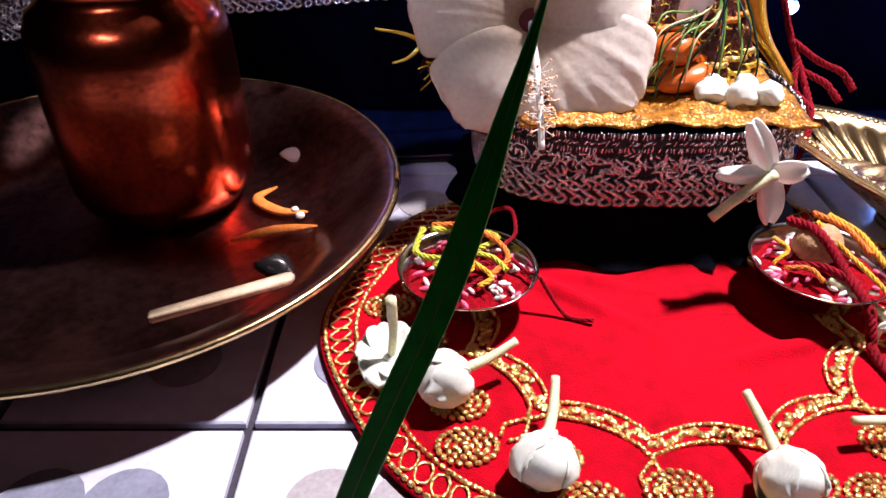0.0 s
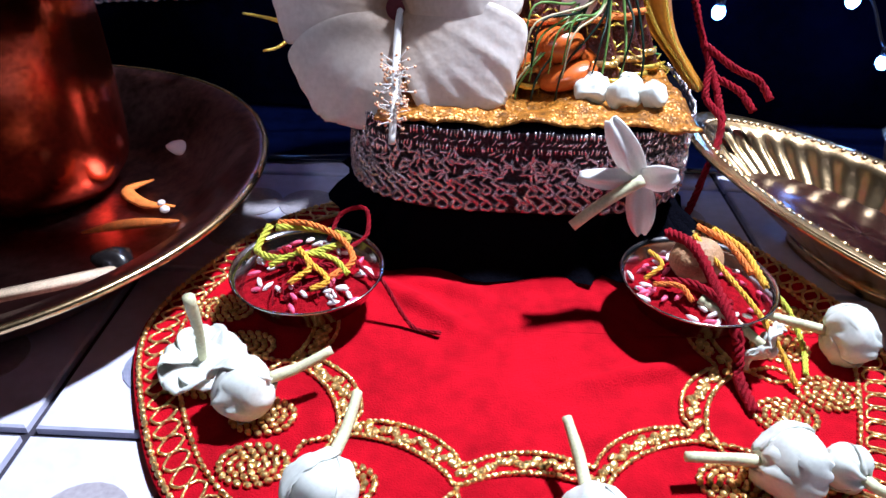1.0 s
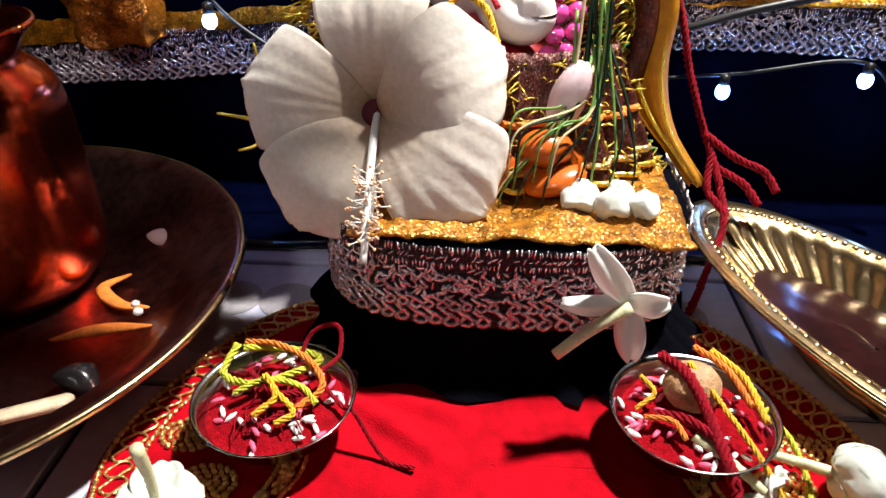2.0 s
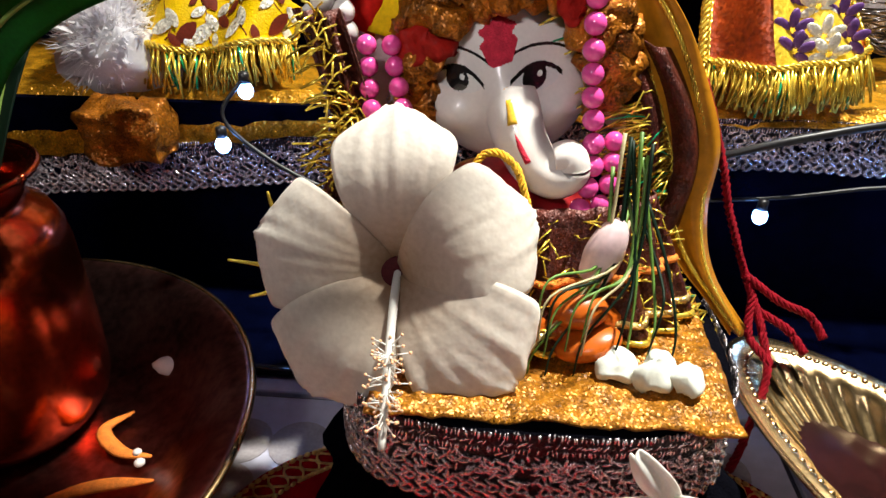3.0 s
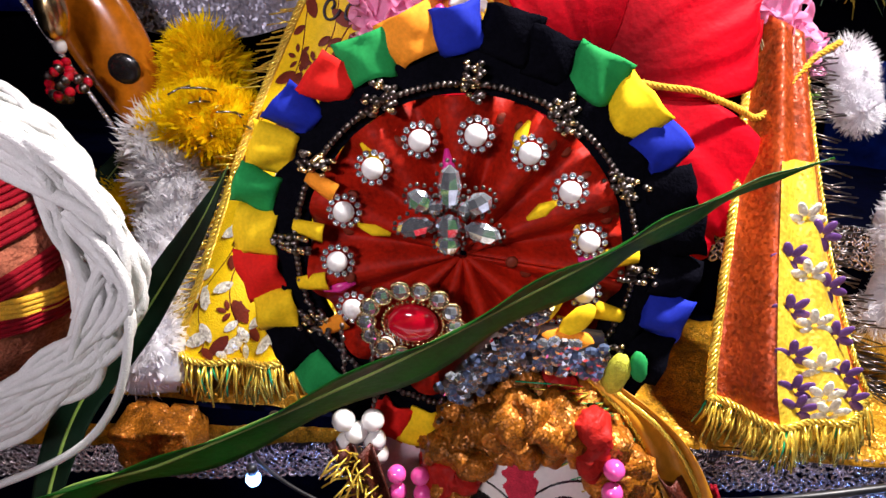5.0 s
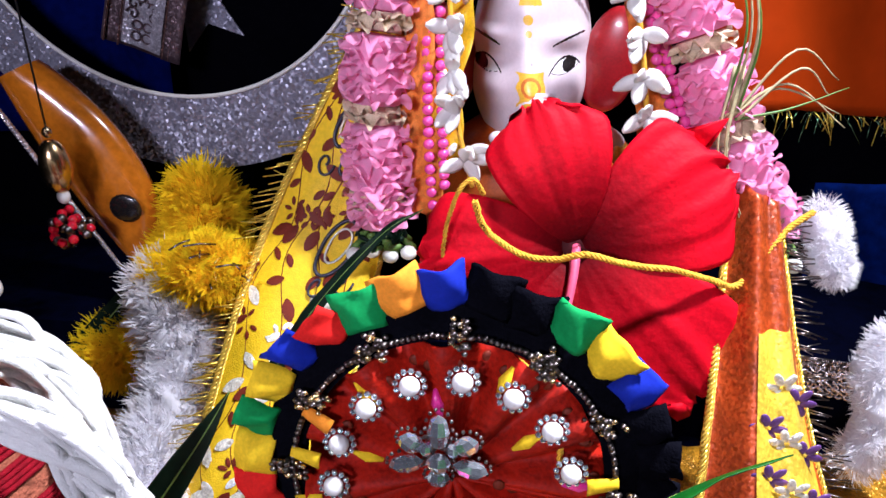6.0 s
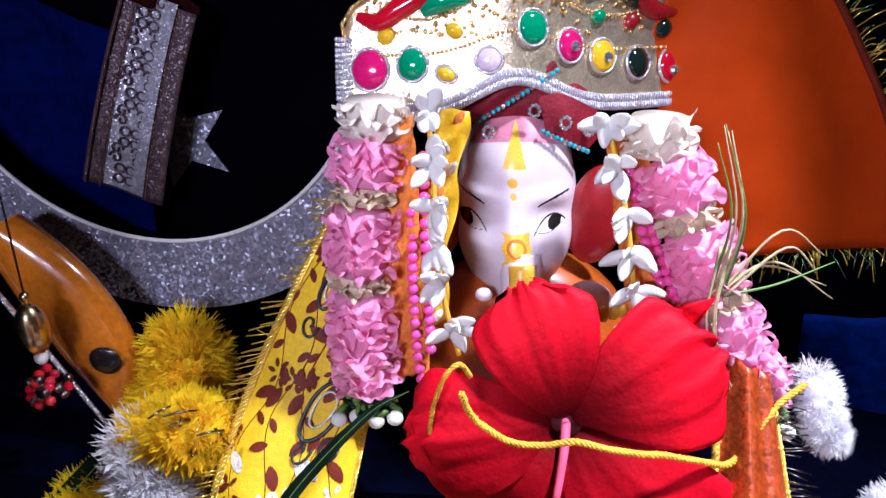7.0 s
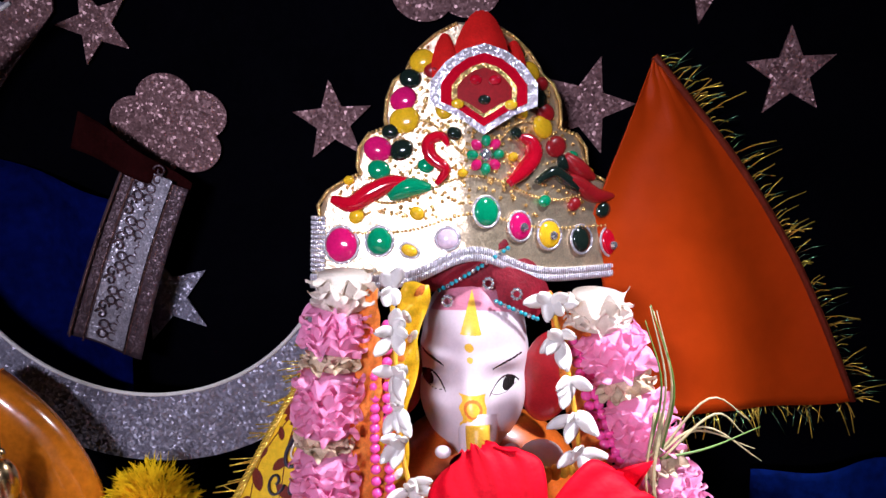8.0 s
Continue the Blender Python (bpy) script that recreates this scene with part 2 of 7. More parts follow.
def blob(bm, centre, size, rot=(0, 0, 0), mi=0, u=14, v=10, power=1.0):
    """An ellipsoid added to bm."""
    m = pose(*centre, *rot)
    prof = []
    for k in range(v + 1):
        a = -math.pi / 2 + math.pi * k / v
        prof.append((max(1e-6, math.cos(a) ** power), math.sin(a)))
    rings = [[bm.verts.new(m @ Vector((size[0] * r * math.cos(2 * math.pi * j / u), size[1] * r * math.sin(2 * math.pi * j / u), size[2] * z))) for j in range(u)] for r, z in prof[1:-1]]
    lo, hi = bm.verts.new(m @ Vector((0, 0, -size[2]))), bm.verts.new(m @ Vector((0, 0, size[2])))
    for p, q in zip(rings, rings[1:]):
        for j in range(u):
            bm.faces.new((p[j], p[(j + 1) % u], q[(j + 1) % u], q[j])).material_index = mi
    for j in range(u):
        bm.faces.new((lo, rings[0][(j + 1) % u], rings[0][j])).material_index = mi
        bm.faces.new((hi, rings[-1][j], rings[-1][(j + 1) % u])).material_index = mi
    return bm


def smooth_path(pts, n=8):
    """A Catmull-Rom path through pts."""
    p = [Vector(q) for q in pts]
    p = [2 * p[0] - p[1]] + p + [2 * p[-1] - p[-2]]
    out = []
    for i in range(1, len(p) - 2):
        for k in range(n):
            t = k / n
            out.append(0.5 * (2 * p[i] + (p[i + 1] - p[i - 1]) * t + (2 * p[i - 1] - 5 * p[i] + 4 * p[i + 1] - p[i + 2]) * t * t + (3 * p[i] - p[i - 1] - 3 * p[i + 1] + p[i + 2]) * t ** 3))
    return out + [p[-2]]


def tube(bm, path, radius, seg=8, mi=0, taper=None):
    """A round cord along a path; radius may be one number or follow taper (a function of 0..1)."""
    rings, up = [], Vector((0, 0, 1))
    for i, q in enumerate(path):
        d = (path[min(i + 1, len(path) - 1)] - path[max(i - 1, 0)]).normalized()
        a = d.cross(up)
        if a.length < 1e-3:
            a = d.cross(Vector((1, 0, 0)))
        a.normalize()
        b = d.cross(a)
        r = radius * (taper(i / (len(path) - 1)) if taper else 1)
        rings.append([bm.verts.new(q + r * (math.cos(t) * a + math.sin(t) * b)) for t in [2 * math.pi * k / seg for k in range(seg)]])
    for p, q in zip(rings, rings[1:]):
        for k in range(seg):
            bm.faces.new((p[k], p[(k + 1) % seg], q[(k + 1) % seg], q[k])).material_index = mi
    bm.faces.new(rings[0][::-1]).material_index = mi
    bm.faces.new(rings[-1]).material_index = mi
    return bm


def twisted(bm, pts, radius, mi=0, ply=4, turns=560, n=10):
    """A cord twisted of several plies."""
    path = smooth_path(pts, n)
    run = 0
    runs = [0]
    for a, b in zip(path, path[1:]):
        run += (b - a).length
        runs.append(run)
    for k in range(ply):
        strand = []
        for i, q in enumerate(path):
            d = (path[min(i + 1, len(path) - 1)] - path[max(i - 1, 0)]).normalized()
            a = d.orthogonal().normalized()
            b = d.cross(a)
            t = runs[i] * turns + 2 * math.pi * k / ply
            strand.append(q + radius * (0.62 + 0.12 * math.sin(i * 0.9 + k * 2)) * (math.cos(t) * a + math.sin(t) * b))
        tube(bm, strand, radius * 0.42, 5, mi)
    return bm


def sheet(bm, fn, nu, nv, thick=0.0, mi=0, wrap=False):
    """A sheet of fn(u, v), with thickness along its normals."""
    g = [[bm.verts.new(fn(i / nu, j / nv)) for j in range(nv + 1)] for i in range(nu + 1)]
    fs = []
    for i in range(nu):
        for j in range(nv):
            f = bm.faces.new((g[i][j], g[i + 1][j], g[i + 1][j + 1], g[i][j + 1]))
            f.material_index = mi
            fs.append(f)
    if thick:
        bm.normal_update()
        bmesh.ops.solidify(bm, geom=fs, thickness=thick)
    return bm


def slab(bm, outline, z0, z1, m=None, mi=0):
    """A flat plate from an outline of (x, y), between two heights, under the matrix m."""
    m = m or Matrix()
    lo = [bm.verts.new(m @ Vector((x, y, z0))) for x, y in outline]
    hi = [bm.verts.new(m @ Vector((x, y, z1))) for x, y in outline]
    bm.faces.new(lo[::-1]).material_index = mi
    bm.faces.new(hi).material_index = mi
    for k in range(len(outline)):
        j = (k + 1) % len(outline)
        bm.faces.new((lo[k], lo[j], hi[j], hi[k])).material_index = mi
    return bm


def box(bm, x0, x1, y0, y1, z0, z1, mi=0):
    return slab(bm, [(x0, y0), (x1, y0), (x1, y1), (x0, y1)], z0, z1, mi=mi)


def face_relief(bm, cx, cz, back, rx, rz, height, paint, nu=150, nv=70):
    """The modelled front of a statue's head: height(x, z) is its relief towards the viewer, paint(x, z) its colour slot."""
    g = []
    for j in range(nv + 1):
        r = math.sin(0.5 * math.pi * j / nv)
        row = []
        for i in range(nu):
            a = 2 * math.pi * i / nu
            x, z = rx * r * math.cos(a), rz * r * math.sin(a)
            row.append((bm.verts.new((cx + x, back - height(x, z), cz + z)), x, z) if j else None)
        g.append(row)
    mid = bm.verts.new((cx, back - height(0, 0), cz))
    for j in range(1, nv):
        for i in range(nu):
            k = (i + 1) % nu
            q = (g[j][i], g[j][k], g[j + 1][k], g[j + 1][i])
            f = bm.faces.new([v[0] for v in q][::-1])
            f.material_index = paint(sum(v[1] for v in q) / 4, sum(v[2] for v in q) / 4)
    for i in range(nu):
        f = bm.faces.new((mid, g[1][(i + 1) % nu][0], g[1][i][0]))
        f.material_index = paint(0, 0)


def bump2(x, z, cx, cz, sx, sz):
    return math.exp(-((x - cx) / sx) ** 2 - ((z - cz) / sz) ** 2)


UPRIGHT = Matrix.Rotation(radians(90), 4, "X")  # a plate's x, y become x, z; its height points to the viewer

# ---- structure ----
def build_floor():
    bm = bmesh.new()
    box(bm, -1.6, 1.8, -1.6, 1.4, -0.04, -0.0035)
    floor = part("floor", bm, "tile_joint", None, smooth=False)
    tagged(floor, "white printed tiles with dark joints under the shrine", "floor", kind="structure")
    s, gap = 0.098, 0.0035
    for i in range(-3, 5):
        for j in range(-2, 6):
            x0, y0 = -0.0735 + i * s, 0.176 + j * s
            bm = bmesh.new()
            box(bm, x0 + gap / 2, x0 + s - gap / 2, y0 + gap / 2, y0 + s - gap / 2, -0.004, 0.0)
            bmesh.ops.bevel(bm, geom=[e for e in bm.edges if e.verts[0].co.z > -0.001 and e.verts[1].co.z > -0.001], offset=0.0008, segments=1, affect="EDGES")
            t = part("tile", bm, "white_tile", floor, smooth=False)
            if -2 < i < 3 and -2 < j < 3:
                bm = bmesh.new()
                cx, cy = x0 + s / 2, y0 + s / 2
                r = 0.0150
                for k in range(4):
                    a = math.pi / 4 + k * math.pi / 2
                    px, py = cx + 0.0205 * math.cos(a), cy + 0.0205 * math.sin(a)
                    slab(bm, [(px + r * math.cos(b), py + r * math.sin(b)) for b in [2 * math.pi * q / 20 for q in range(20)]], 0.0002, 0.0005)
                part("printed_flower", bm, "tile_rose" if (i + j) % 2 else "tile_print", t, smooth=False)


def build_room():
    bm = bmesh.new()
    box(bm, -1.0, 1.2, 0.775, 0.80, 0.0, 1.15)
    tagged(part("backdrop", bm, "black_backdrop", smooth=False), "black cloth backdrop behind the shrine", "backdrop", kind="structure")
    for name, b in (("wall_north", (-1.7, 1.9, 1.3, 1.4, 0, 2.4)), ("wall_south", (-1.7, 1.9, -1.7, -1.6, 0, 2.4)), ("wall_west", (-1.7, -1.6, -1.6, 1.3, 0, 2.4)), ("wall_east", (1.8, 1.9, -1.6, 1.3, 0, 2.4))):
        bm = bmesh.new()
        box(bm, *b)
        tagged(part(name, bm, "room_wall", smooth=False), "plain dim painted room wall", "wall", kind="structure")
    bm = bmesh.new()
    box(bm, -1.7, 1.9, -1.7, 1.4, 2.4, 2.5)
    tagged(part("ceiling", bm, "room_wall", smooth=False), "plain dim painted ceiling", "ceiling", kind="structure")


def braid_row(bm, pts_fn, length, size, mi=0, lean=1):
    """A row of braid stitches along a line, each a small slanted bead."""
    n = int(length / (size * (0.62, 0.46, 0.26, 0.42)[lean]))
    for k in range(n):
        c, d, up, out = pts_fn((k + 0.5) / n)
        if lean == 0:  # thick slanted S loops
            r, tilt = size * random.uniform(0.42, 0.52), random.uniform(-0.25, 0.25)
            loop = [(-0.7, 0.75), (-0.2, 0.35), (0.45, -0.10), (0.62, -0.55), (0.10, -0.85), (-0.40, -0.55), (-0.15, -0.20), (0.30, 0.15)]
            tube(bm, smooth_path([tuple(c + out * (0.0008 + 0.0005 * math.sin(q * 1.7)) + d * r * (x + tilt * z) + up * r * z) for q, (x, z) in enumerate(loop)], 3), size * 0.105, 5, mi)
            continue
        if random.random() < 0.05:
            continue
        a = 38 + random.uniform(-28, 28) if lean == 1 else random.uniform(0, 180) if lean == 2 else 90 + random.uniform(-14, 14)
        if lean == 2:
            c = c + up * random.uniform(-size * 0.5, size * 0.5)
        along = d * math.cos(radians(a)) + up * math.sin(radians(a))
        cross = out.cross(along).normalized()
        m = Matrix((along, cross, out)).transposed().to_4x4()
        m.translation = c + out * random.uniform(-size * 0.1, size * 0.18) + up * random.uniform(-size * 0.12, size * 0.12)
        lo = len(bm.verts)
        blob(bm, (0, 0, 0), (size * random.uniform(0.45, 0.66), size * random.uniform(0.11, 0.19), size * 0.2), mi=mi, u=6, v=4)
        bm.verts.ensure_lookup_table()
        for v in bm.verts[lo:]:
            v.co = m @ v.co


def trim_band(parent, fn, length, z0, z1, seed=1):
    """A silver trim: fn(s) gives place and outward direction along the band."""
    random.seed(seed)
    up = Vector((0, 0, 1))
    h = z1 - z0

    def row(z):
        def f(s):
            p, o = fn(s)
            q, _ = fn(min(1, s + 0.01))
            r, _ = fn(max(0, s - 0.01))
            return p + up * z, (q - r).normalized(), up, o
        return f
    bm = bmesh.new()
    sheet(bm, lambda u, v: fn(u)[0] + up * (z0 + h * v) + fn(u)[1] * 0.0006 * math.sin(v * 9), 90, 8)
    band = part("trim_band", bm, "silver_braid_dark", parent, "dark cloth band under silver braid")
    for k, (f, size, lean) in enumerate(((0.15, 0.0104, 0), (0.33, 0.0084, 0), (0.44, 0.0052, 2), (0.56, 0.0048, 2), (0.67, 0.0048, 2), (0.79, 0.0034, 3), (0.88, 0.0034, 1), (0.96, 0.0034, 3))):
        bm = bmesh.new()
        braid_row(bm, row(z0 + h * f), length, size, lean=lean)
        part("silver_braid", bm, "silver_braid", band)


mat("silver_braid_dark", (0.018, 0.012, 0.016), 0.4, 0.6, var=0.5, scale=200, fleck=0.9, bscale=1100)


def build_seat():
    """The low stool under the small idol: black cloth, silver trim, gold cloth on top."""
    cx, cy, rx, ry = 0.098, 0.352, 0.080, 0.070
    seat = thing("idol_stool", pose(cx, cy, 0.006), "low stool wrapped in black cloth with a silver braided trim", "stool")

    def oval(a, k=0.0):
        c, s = math.cos(a), math.sin(a)
        e = 0.62
        return Vector(((rx + k) * math.copysign(abs(c) ** e, c), (ry + k) * math.copysign(abs(s) ** e, s), 0))
    bm = bmesh.new()
    # Black cloth skirt; its flared foot stands in for the stool's cast shadow.
    sheet(bm, lambda u, v: oval(2 * math.pi * u, -0.006 + 0.019 * (1 - v) ** 3 - 0.004 * math.cos(2 * math.pi * u * 24 + 2 * math.sin(u * 40)) * (1 - v)) + Vector((0, 0, 0.034 * v)), 144, 4)
    part("cloth_skirt", bm, "black_cloth", seat)
    bm = bmesh.new()
    for z in (0.056, 0.063):
        slab(bm, [tuple(oval(2 * math.pi * k / 72, -0.002)[:2]) for k in range(72)], z - 0.007, z)
    part("stool_top", bm, "black_cloth", seat)

    arc = [oval(math.pi * (0.93 + 1.14 * k / 600)) for k in range(601)]
    runs = [0.0]
    for p, q in zip(arc, arc[1:]):
        runs.append(runs[-1] + (q - p).length)

    def front(s):
        i = int(np.searchsorted(runs, s * runs[-1]))
        p = arc[min(max(i, 0), 600)]
        n = Vector((p.x / rx ** 2, p.y / ry ** 2, 0)).normalized()
        return p, n
    trim_band(seat, front, runs[-1], 0.026, 0.064, 3)
    bm = bmesh.new()
    sheet(bm, lambda u, v: Vector(((u - 0.5) * 0.135 + 0.004, -0.0665 + 0.115 * v, 0.0670 + 0.004 * noise.noise(Vector((u * 7, v * 5, 2))) + 0.0016 * noise.noise(Vector((u * 30, v * 22, 5))))), 60, 44, 0.0012)
    tagged(part("seat_cloth", bm, "seat_brocade", None), "gold brocade cloth spread on the stool under the idol", "cloth").matrix_world = pose(cx, cy, 0.006)


def build_floor_cloth():
    bm = bmesh.new()
    sheet(bm, lambda u, v: Vector((-0.60 + 1.30 * u, 0.388 + 0.004 * math.sin(u * 40) + 0.084 * v, 0.0028 + 0.0012 * noise.noise(Vector((u * 40, v * 4, 0))))), 80, 10, 0.001)
    tagged(part("floor_cloth", bm, "navy_sheet"), "glossy dark navy sheet spread on the tiles before the step", "cloth")


def build_step():
    """The second tier: black box with silver trim and a gold cloth on top."""
    step = thing("shrine_step", pose(0.05, 0.47, 0.0), "black cloth covered step with silver braid along its edge", "step")
    bm = bmesh.new()
    box(bm, -0.62, 0.70, 0.0, 0.14, 0.0, 0.125)
    part("step_body", bm, "navy_cloth", step, smooth=False)

    def front(s):
        x = -0.35 + 0.70 * s
        return Vector((x, -0.002 - 0.002 * math.sin(s * 30), 0.002 * math.sin(s * 11) - 0.11 * max(0, 0.05 - x))), Vector((0, -1, 0))
    trim_band(step, front, 0.70, 0.095, 0.124, 5)
    step2 = thing("shrine_step", pose(0.05, 0.61, 0.0), "tall black cloth covered step holding the large idol", "step")
    bm = bmesh.new()
    box(bm, -0.62, 0.70, 0.0, 0.16, 0.0, 0.20)
    part("step_body", bm, "navy_cloth", step2, smooth=False)

    def front2(s):
        return Vector((0.16 + 0.28 * s, -0.002, 0.003 * math.sin(s * 9))), Vector((0, -1, 0))
    trim_band(step2, front2, 0.28, 0.172, 0.203, 6)
    bm = bmesh.new()
    sheet(bm, lambda u, v: Vector((-0.42 + 0.84 * u, -0.004 + 0.13 * v, 0.129 - (0.006 + 0.11 * max(0, 0.47 - 0.84 * u)) * max(0, 1 - v * 12) + 0.0035 * noise.noise(Vector((u * 60, v * 8, 1))))), 120, 12, 0.001)
    cloth = part("step_cloth", bm, "gold_cloth", None)
    cloth.matrix_world = pose(0.05, 0.47, 0)
    tagged(cloth, "crinkled gold cloth on the shrine step", "cloth")


MAT_C = (0.095, 0.235)


def build_mat():
    cx, cy = MAT_C
    mat_ob = thing("prayer_mat", pose(cx, cy, 0.0006), "round red felt mat with gold embroidered scallops", "mat")

    def rim(a, k=1.0):
        r = 0.147 * (1 + 0.012 * math.cos(8 * a))
        return (r * k * math.cos(a), r * 0.86 * k * math.sin(a))
    def fold(x, y):
        """Soft creases in the felt, flat towards the embroidered border."""
        inside = max(0.0, 1 - (x / 0.078) ** 2 - (y / 0.066) ** 2)
        z = 0.0008 * noise.noise(Vector((x * 28, y * 28, 0)))
        for cx, cy, ang, amp, ln in ((-0.040, 0.018, -38, 0.0046, 0.028), (0.052, -0.022, 14, 0.0042, 0.026), (-0.030, 0.030, -20, 0.0032, 0.02), (0.02, 0.034, 8, 0.0026, 0.03)):
            c, s = math.cos(radians(ang)), math.sin(radians(ang))
            p, q = (x - cx) * c + (y - cy) * s, -(x - cx) * s + (y - cy) * c
            z += amp * math.exp(-(p / ln) ** 2 - (q / 0.0038) ** 2) * min(1, inside * 4)
        return z
    bm = bmesh.new()
    sheet(bm, lambda u, v: Vector((*rim(2 * math.pi * u, max(v, 0.001)), 0.0014 + fold(*rim(2 * math.pi * u, v)))), 200, 90, 0.0015)
    part("felt", bm, "red_felt", mat_ob)
    random.seed(4)

    def chain(pts, size, name="gold_braid", close=False, z=0.0034):
        bm = bmesh.new()
        path = smooth_path([(x, y, z) for x, y in pts], 12)
        run, last = 0.0, None
        for a, b in zip(path, path[1:]):
            run += (b - a).length
            if last is None or run - last > size * 0.72:
                last = run
                ang = math.degrees(math.atan2(b.y - a.y, b.x - a.x)) + random.uniform(-12, 12)
                blob(bm, tuple(a + Vector((0, 0, random.uniform(0, 0.0005)))), (size * 0.55, size * 0.36, size * 0.35), (0, 0, ang), u=6, v=4)
        return part(name, bm, "gold_thread", mat_ob)

    # rim border: two chains with loops between them
    for k, s in ((0.985, 0.0034), (0.895, 0.0030)):
        chain([rim(2 * math.pi * q / 60, k) for q in range(61)], s)
    loops = bmesh.new()
    for q in range(104):
        a = 2 * math.pi * q / 104
        x, y = rim(a, 0.94)
        pts = [Vector((x + 0.0048 * math.cos(b), y + 0.0032 * math.sin(b), 0.0034 + 0.0006 * math.cos(3 * b))) for b in [2 * math.pi * t / 10 for t in range(11)]]
        pts = [Vector((0, 0, p.z)) + Matrix.Rotation(a + 0.5, 3, "Z") @ (p - Vector((x, y, p.z))) + Vector((x, y, 0)) for p in pts]
        tube(loops, pts, 0.0006, 5)
    part("looped_border", loops, "gold_thread", mat_ob)
    # inner scallops: 8 ogee arches with cusps pointing outwards
    def lobe(a, off):
        f = ((a - radians(-75)) / (math.pi / 6)) % 1
        rr = 0.082 - 0.0105 * math.sin(math.pi * f) ** 0.55 - off
        return (rr * 1.12 * math.cos(a), rr * 0.98 * math.sin(a))
    for off, size in ((0.0, 0.0030), (0.0085, 0.0026)):
        chain([lobe(2 * math.pi * k / 160, off) for k in range(161)], size, "scallop_braid")
    for k in range(12):
        a = radians(-75) + k * math.pi / 6
        for sgn in (-1, 1):
            x, y = lobe(a + 0.001, 0)
            chain([(x, y), (x * 1.10 + sgn * 0.004 * math.sin(a), y * 1.10 - sgn * 0.004 * math.cos(a)), (x * 1.16 + sgn * 0.002 * math.sin(a), y * 1.16 - sgn * 0.002 * math.cos(a))], 0.0028, "cusp_braid")
    fill = bmesh.new()
    for k in range(300):
        x, y = lobe(2 * math.pi * k / 300, 0.0042 + random.uniform(-0.002, 0.002))
        blob(fill, (x, y, 0.0034), (0.0022, 0.0016, 0.0010), (0, 0, random.uniform(0, 90)), u=6, v=4)
    part("sequin_trim", fill, "gold_thread", mat_ob)
    # sequinned rosettes in the outer ring
    for k in range(30):
        a = radians(-90) + 2 * math.pi * k / 30 + 0.03 * (k % 2)
        rr = 0.104 if k % 2 else 0.117
        x, y = rr * 1.02 * math.cos(a), rr * 0.88 * math.sin(a)
        bm = bmesh.new()
        for r, n in ((0.0098, 20), (0.0068, 14), (0.004, 8), (0.0012, 3)):
            for q in range(n):
                b = 2 * math.pi * q / n
                blob(bm, (x + r * 1.1 * math.cos(b), y + r * 0.8 * math.sin(b), 0.0034 + random.uniform(0, 0.0007)), (0.0018, 0.0013, 0.0009), (0, 0, math.degrees(b) + 60), u=6, v=3)
        part("sequin_rosette", bm, "gold_thread", mat_ob)
    mat_ob.rotation_euler[2] = radians(2)


# ---- trays, bowls and pot ----
def build_bowl(x, y, nut):
    bowl = thing("steel_bowl", pose(x, y, 0.0036), "small steel bowl of rice, red kumkum and tangled threads" if not nut else "small steel bowl with betel nut, rice, kumkum and threads", "bowl", "offering bowls")
    bm = lathe([(0.001, 0.0012), (0.012, 0.0), (0.018, 0.003), (0.025, 0.0095), (0.0296, 0.0185), (0.0312, 0.0205), (0.0306, 0.0208), (0.0288, 0.0185), (0.0270, 0.0142), (0.019, 0.0055), (0.001, 0.0035)])
    part("bowl_shell", bm, "steel", bowl)
    bm = bmesh.new()
    sheet(bm, lambda u, v: Vector((0.0268 * v * math.cos(2 * math.pi * u), 0.0268 * v * math.sin(2 * math.pi * u), 0.0135 + 0.004 * (1 - v * v) + 0.0012 * noise.noise(Vector((v * math.cos(6.28 * u) * 6, v * math.sin(6.28 * u) * 6, x * 50)))))
          , 48, 16)
    tagged(part("kumkum", bm, "kumkum"), "heap of red kumkum powder in a bowl", "powder", kind="stuff").matrix_world = pose(x, y, 0.0036)
    bm = bmesh.new()
    for k in range(46):
        a, r = random.uniform(0, 6.28), 0.0262 * math.sqrt(random.uniform(0.2, 1))
        blob(bm, (r * math.cos(a), r * math.sin(a), 0.0150 + 0.004 * (1 - (r / 0.027) ** 2) + random.uniform(-0.0006, 0.0012)), (0.0030, 0.0011, 0.0010), (random.uniform(-25, 25), random.uniform(-25, 25), random.uniform(0, 180)), u=6, v=4, mi=0 if random.random() < 0.62 else 1)
    tagged(part("rice_grains", bm, ["rice", "pistil_pink"]), "loose rice grains partly stained red", "rice", kind="stuff").matrix_world = pose(x, y, 0.0036)


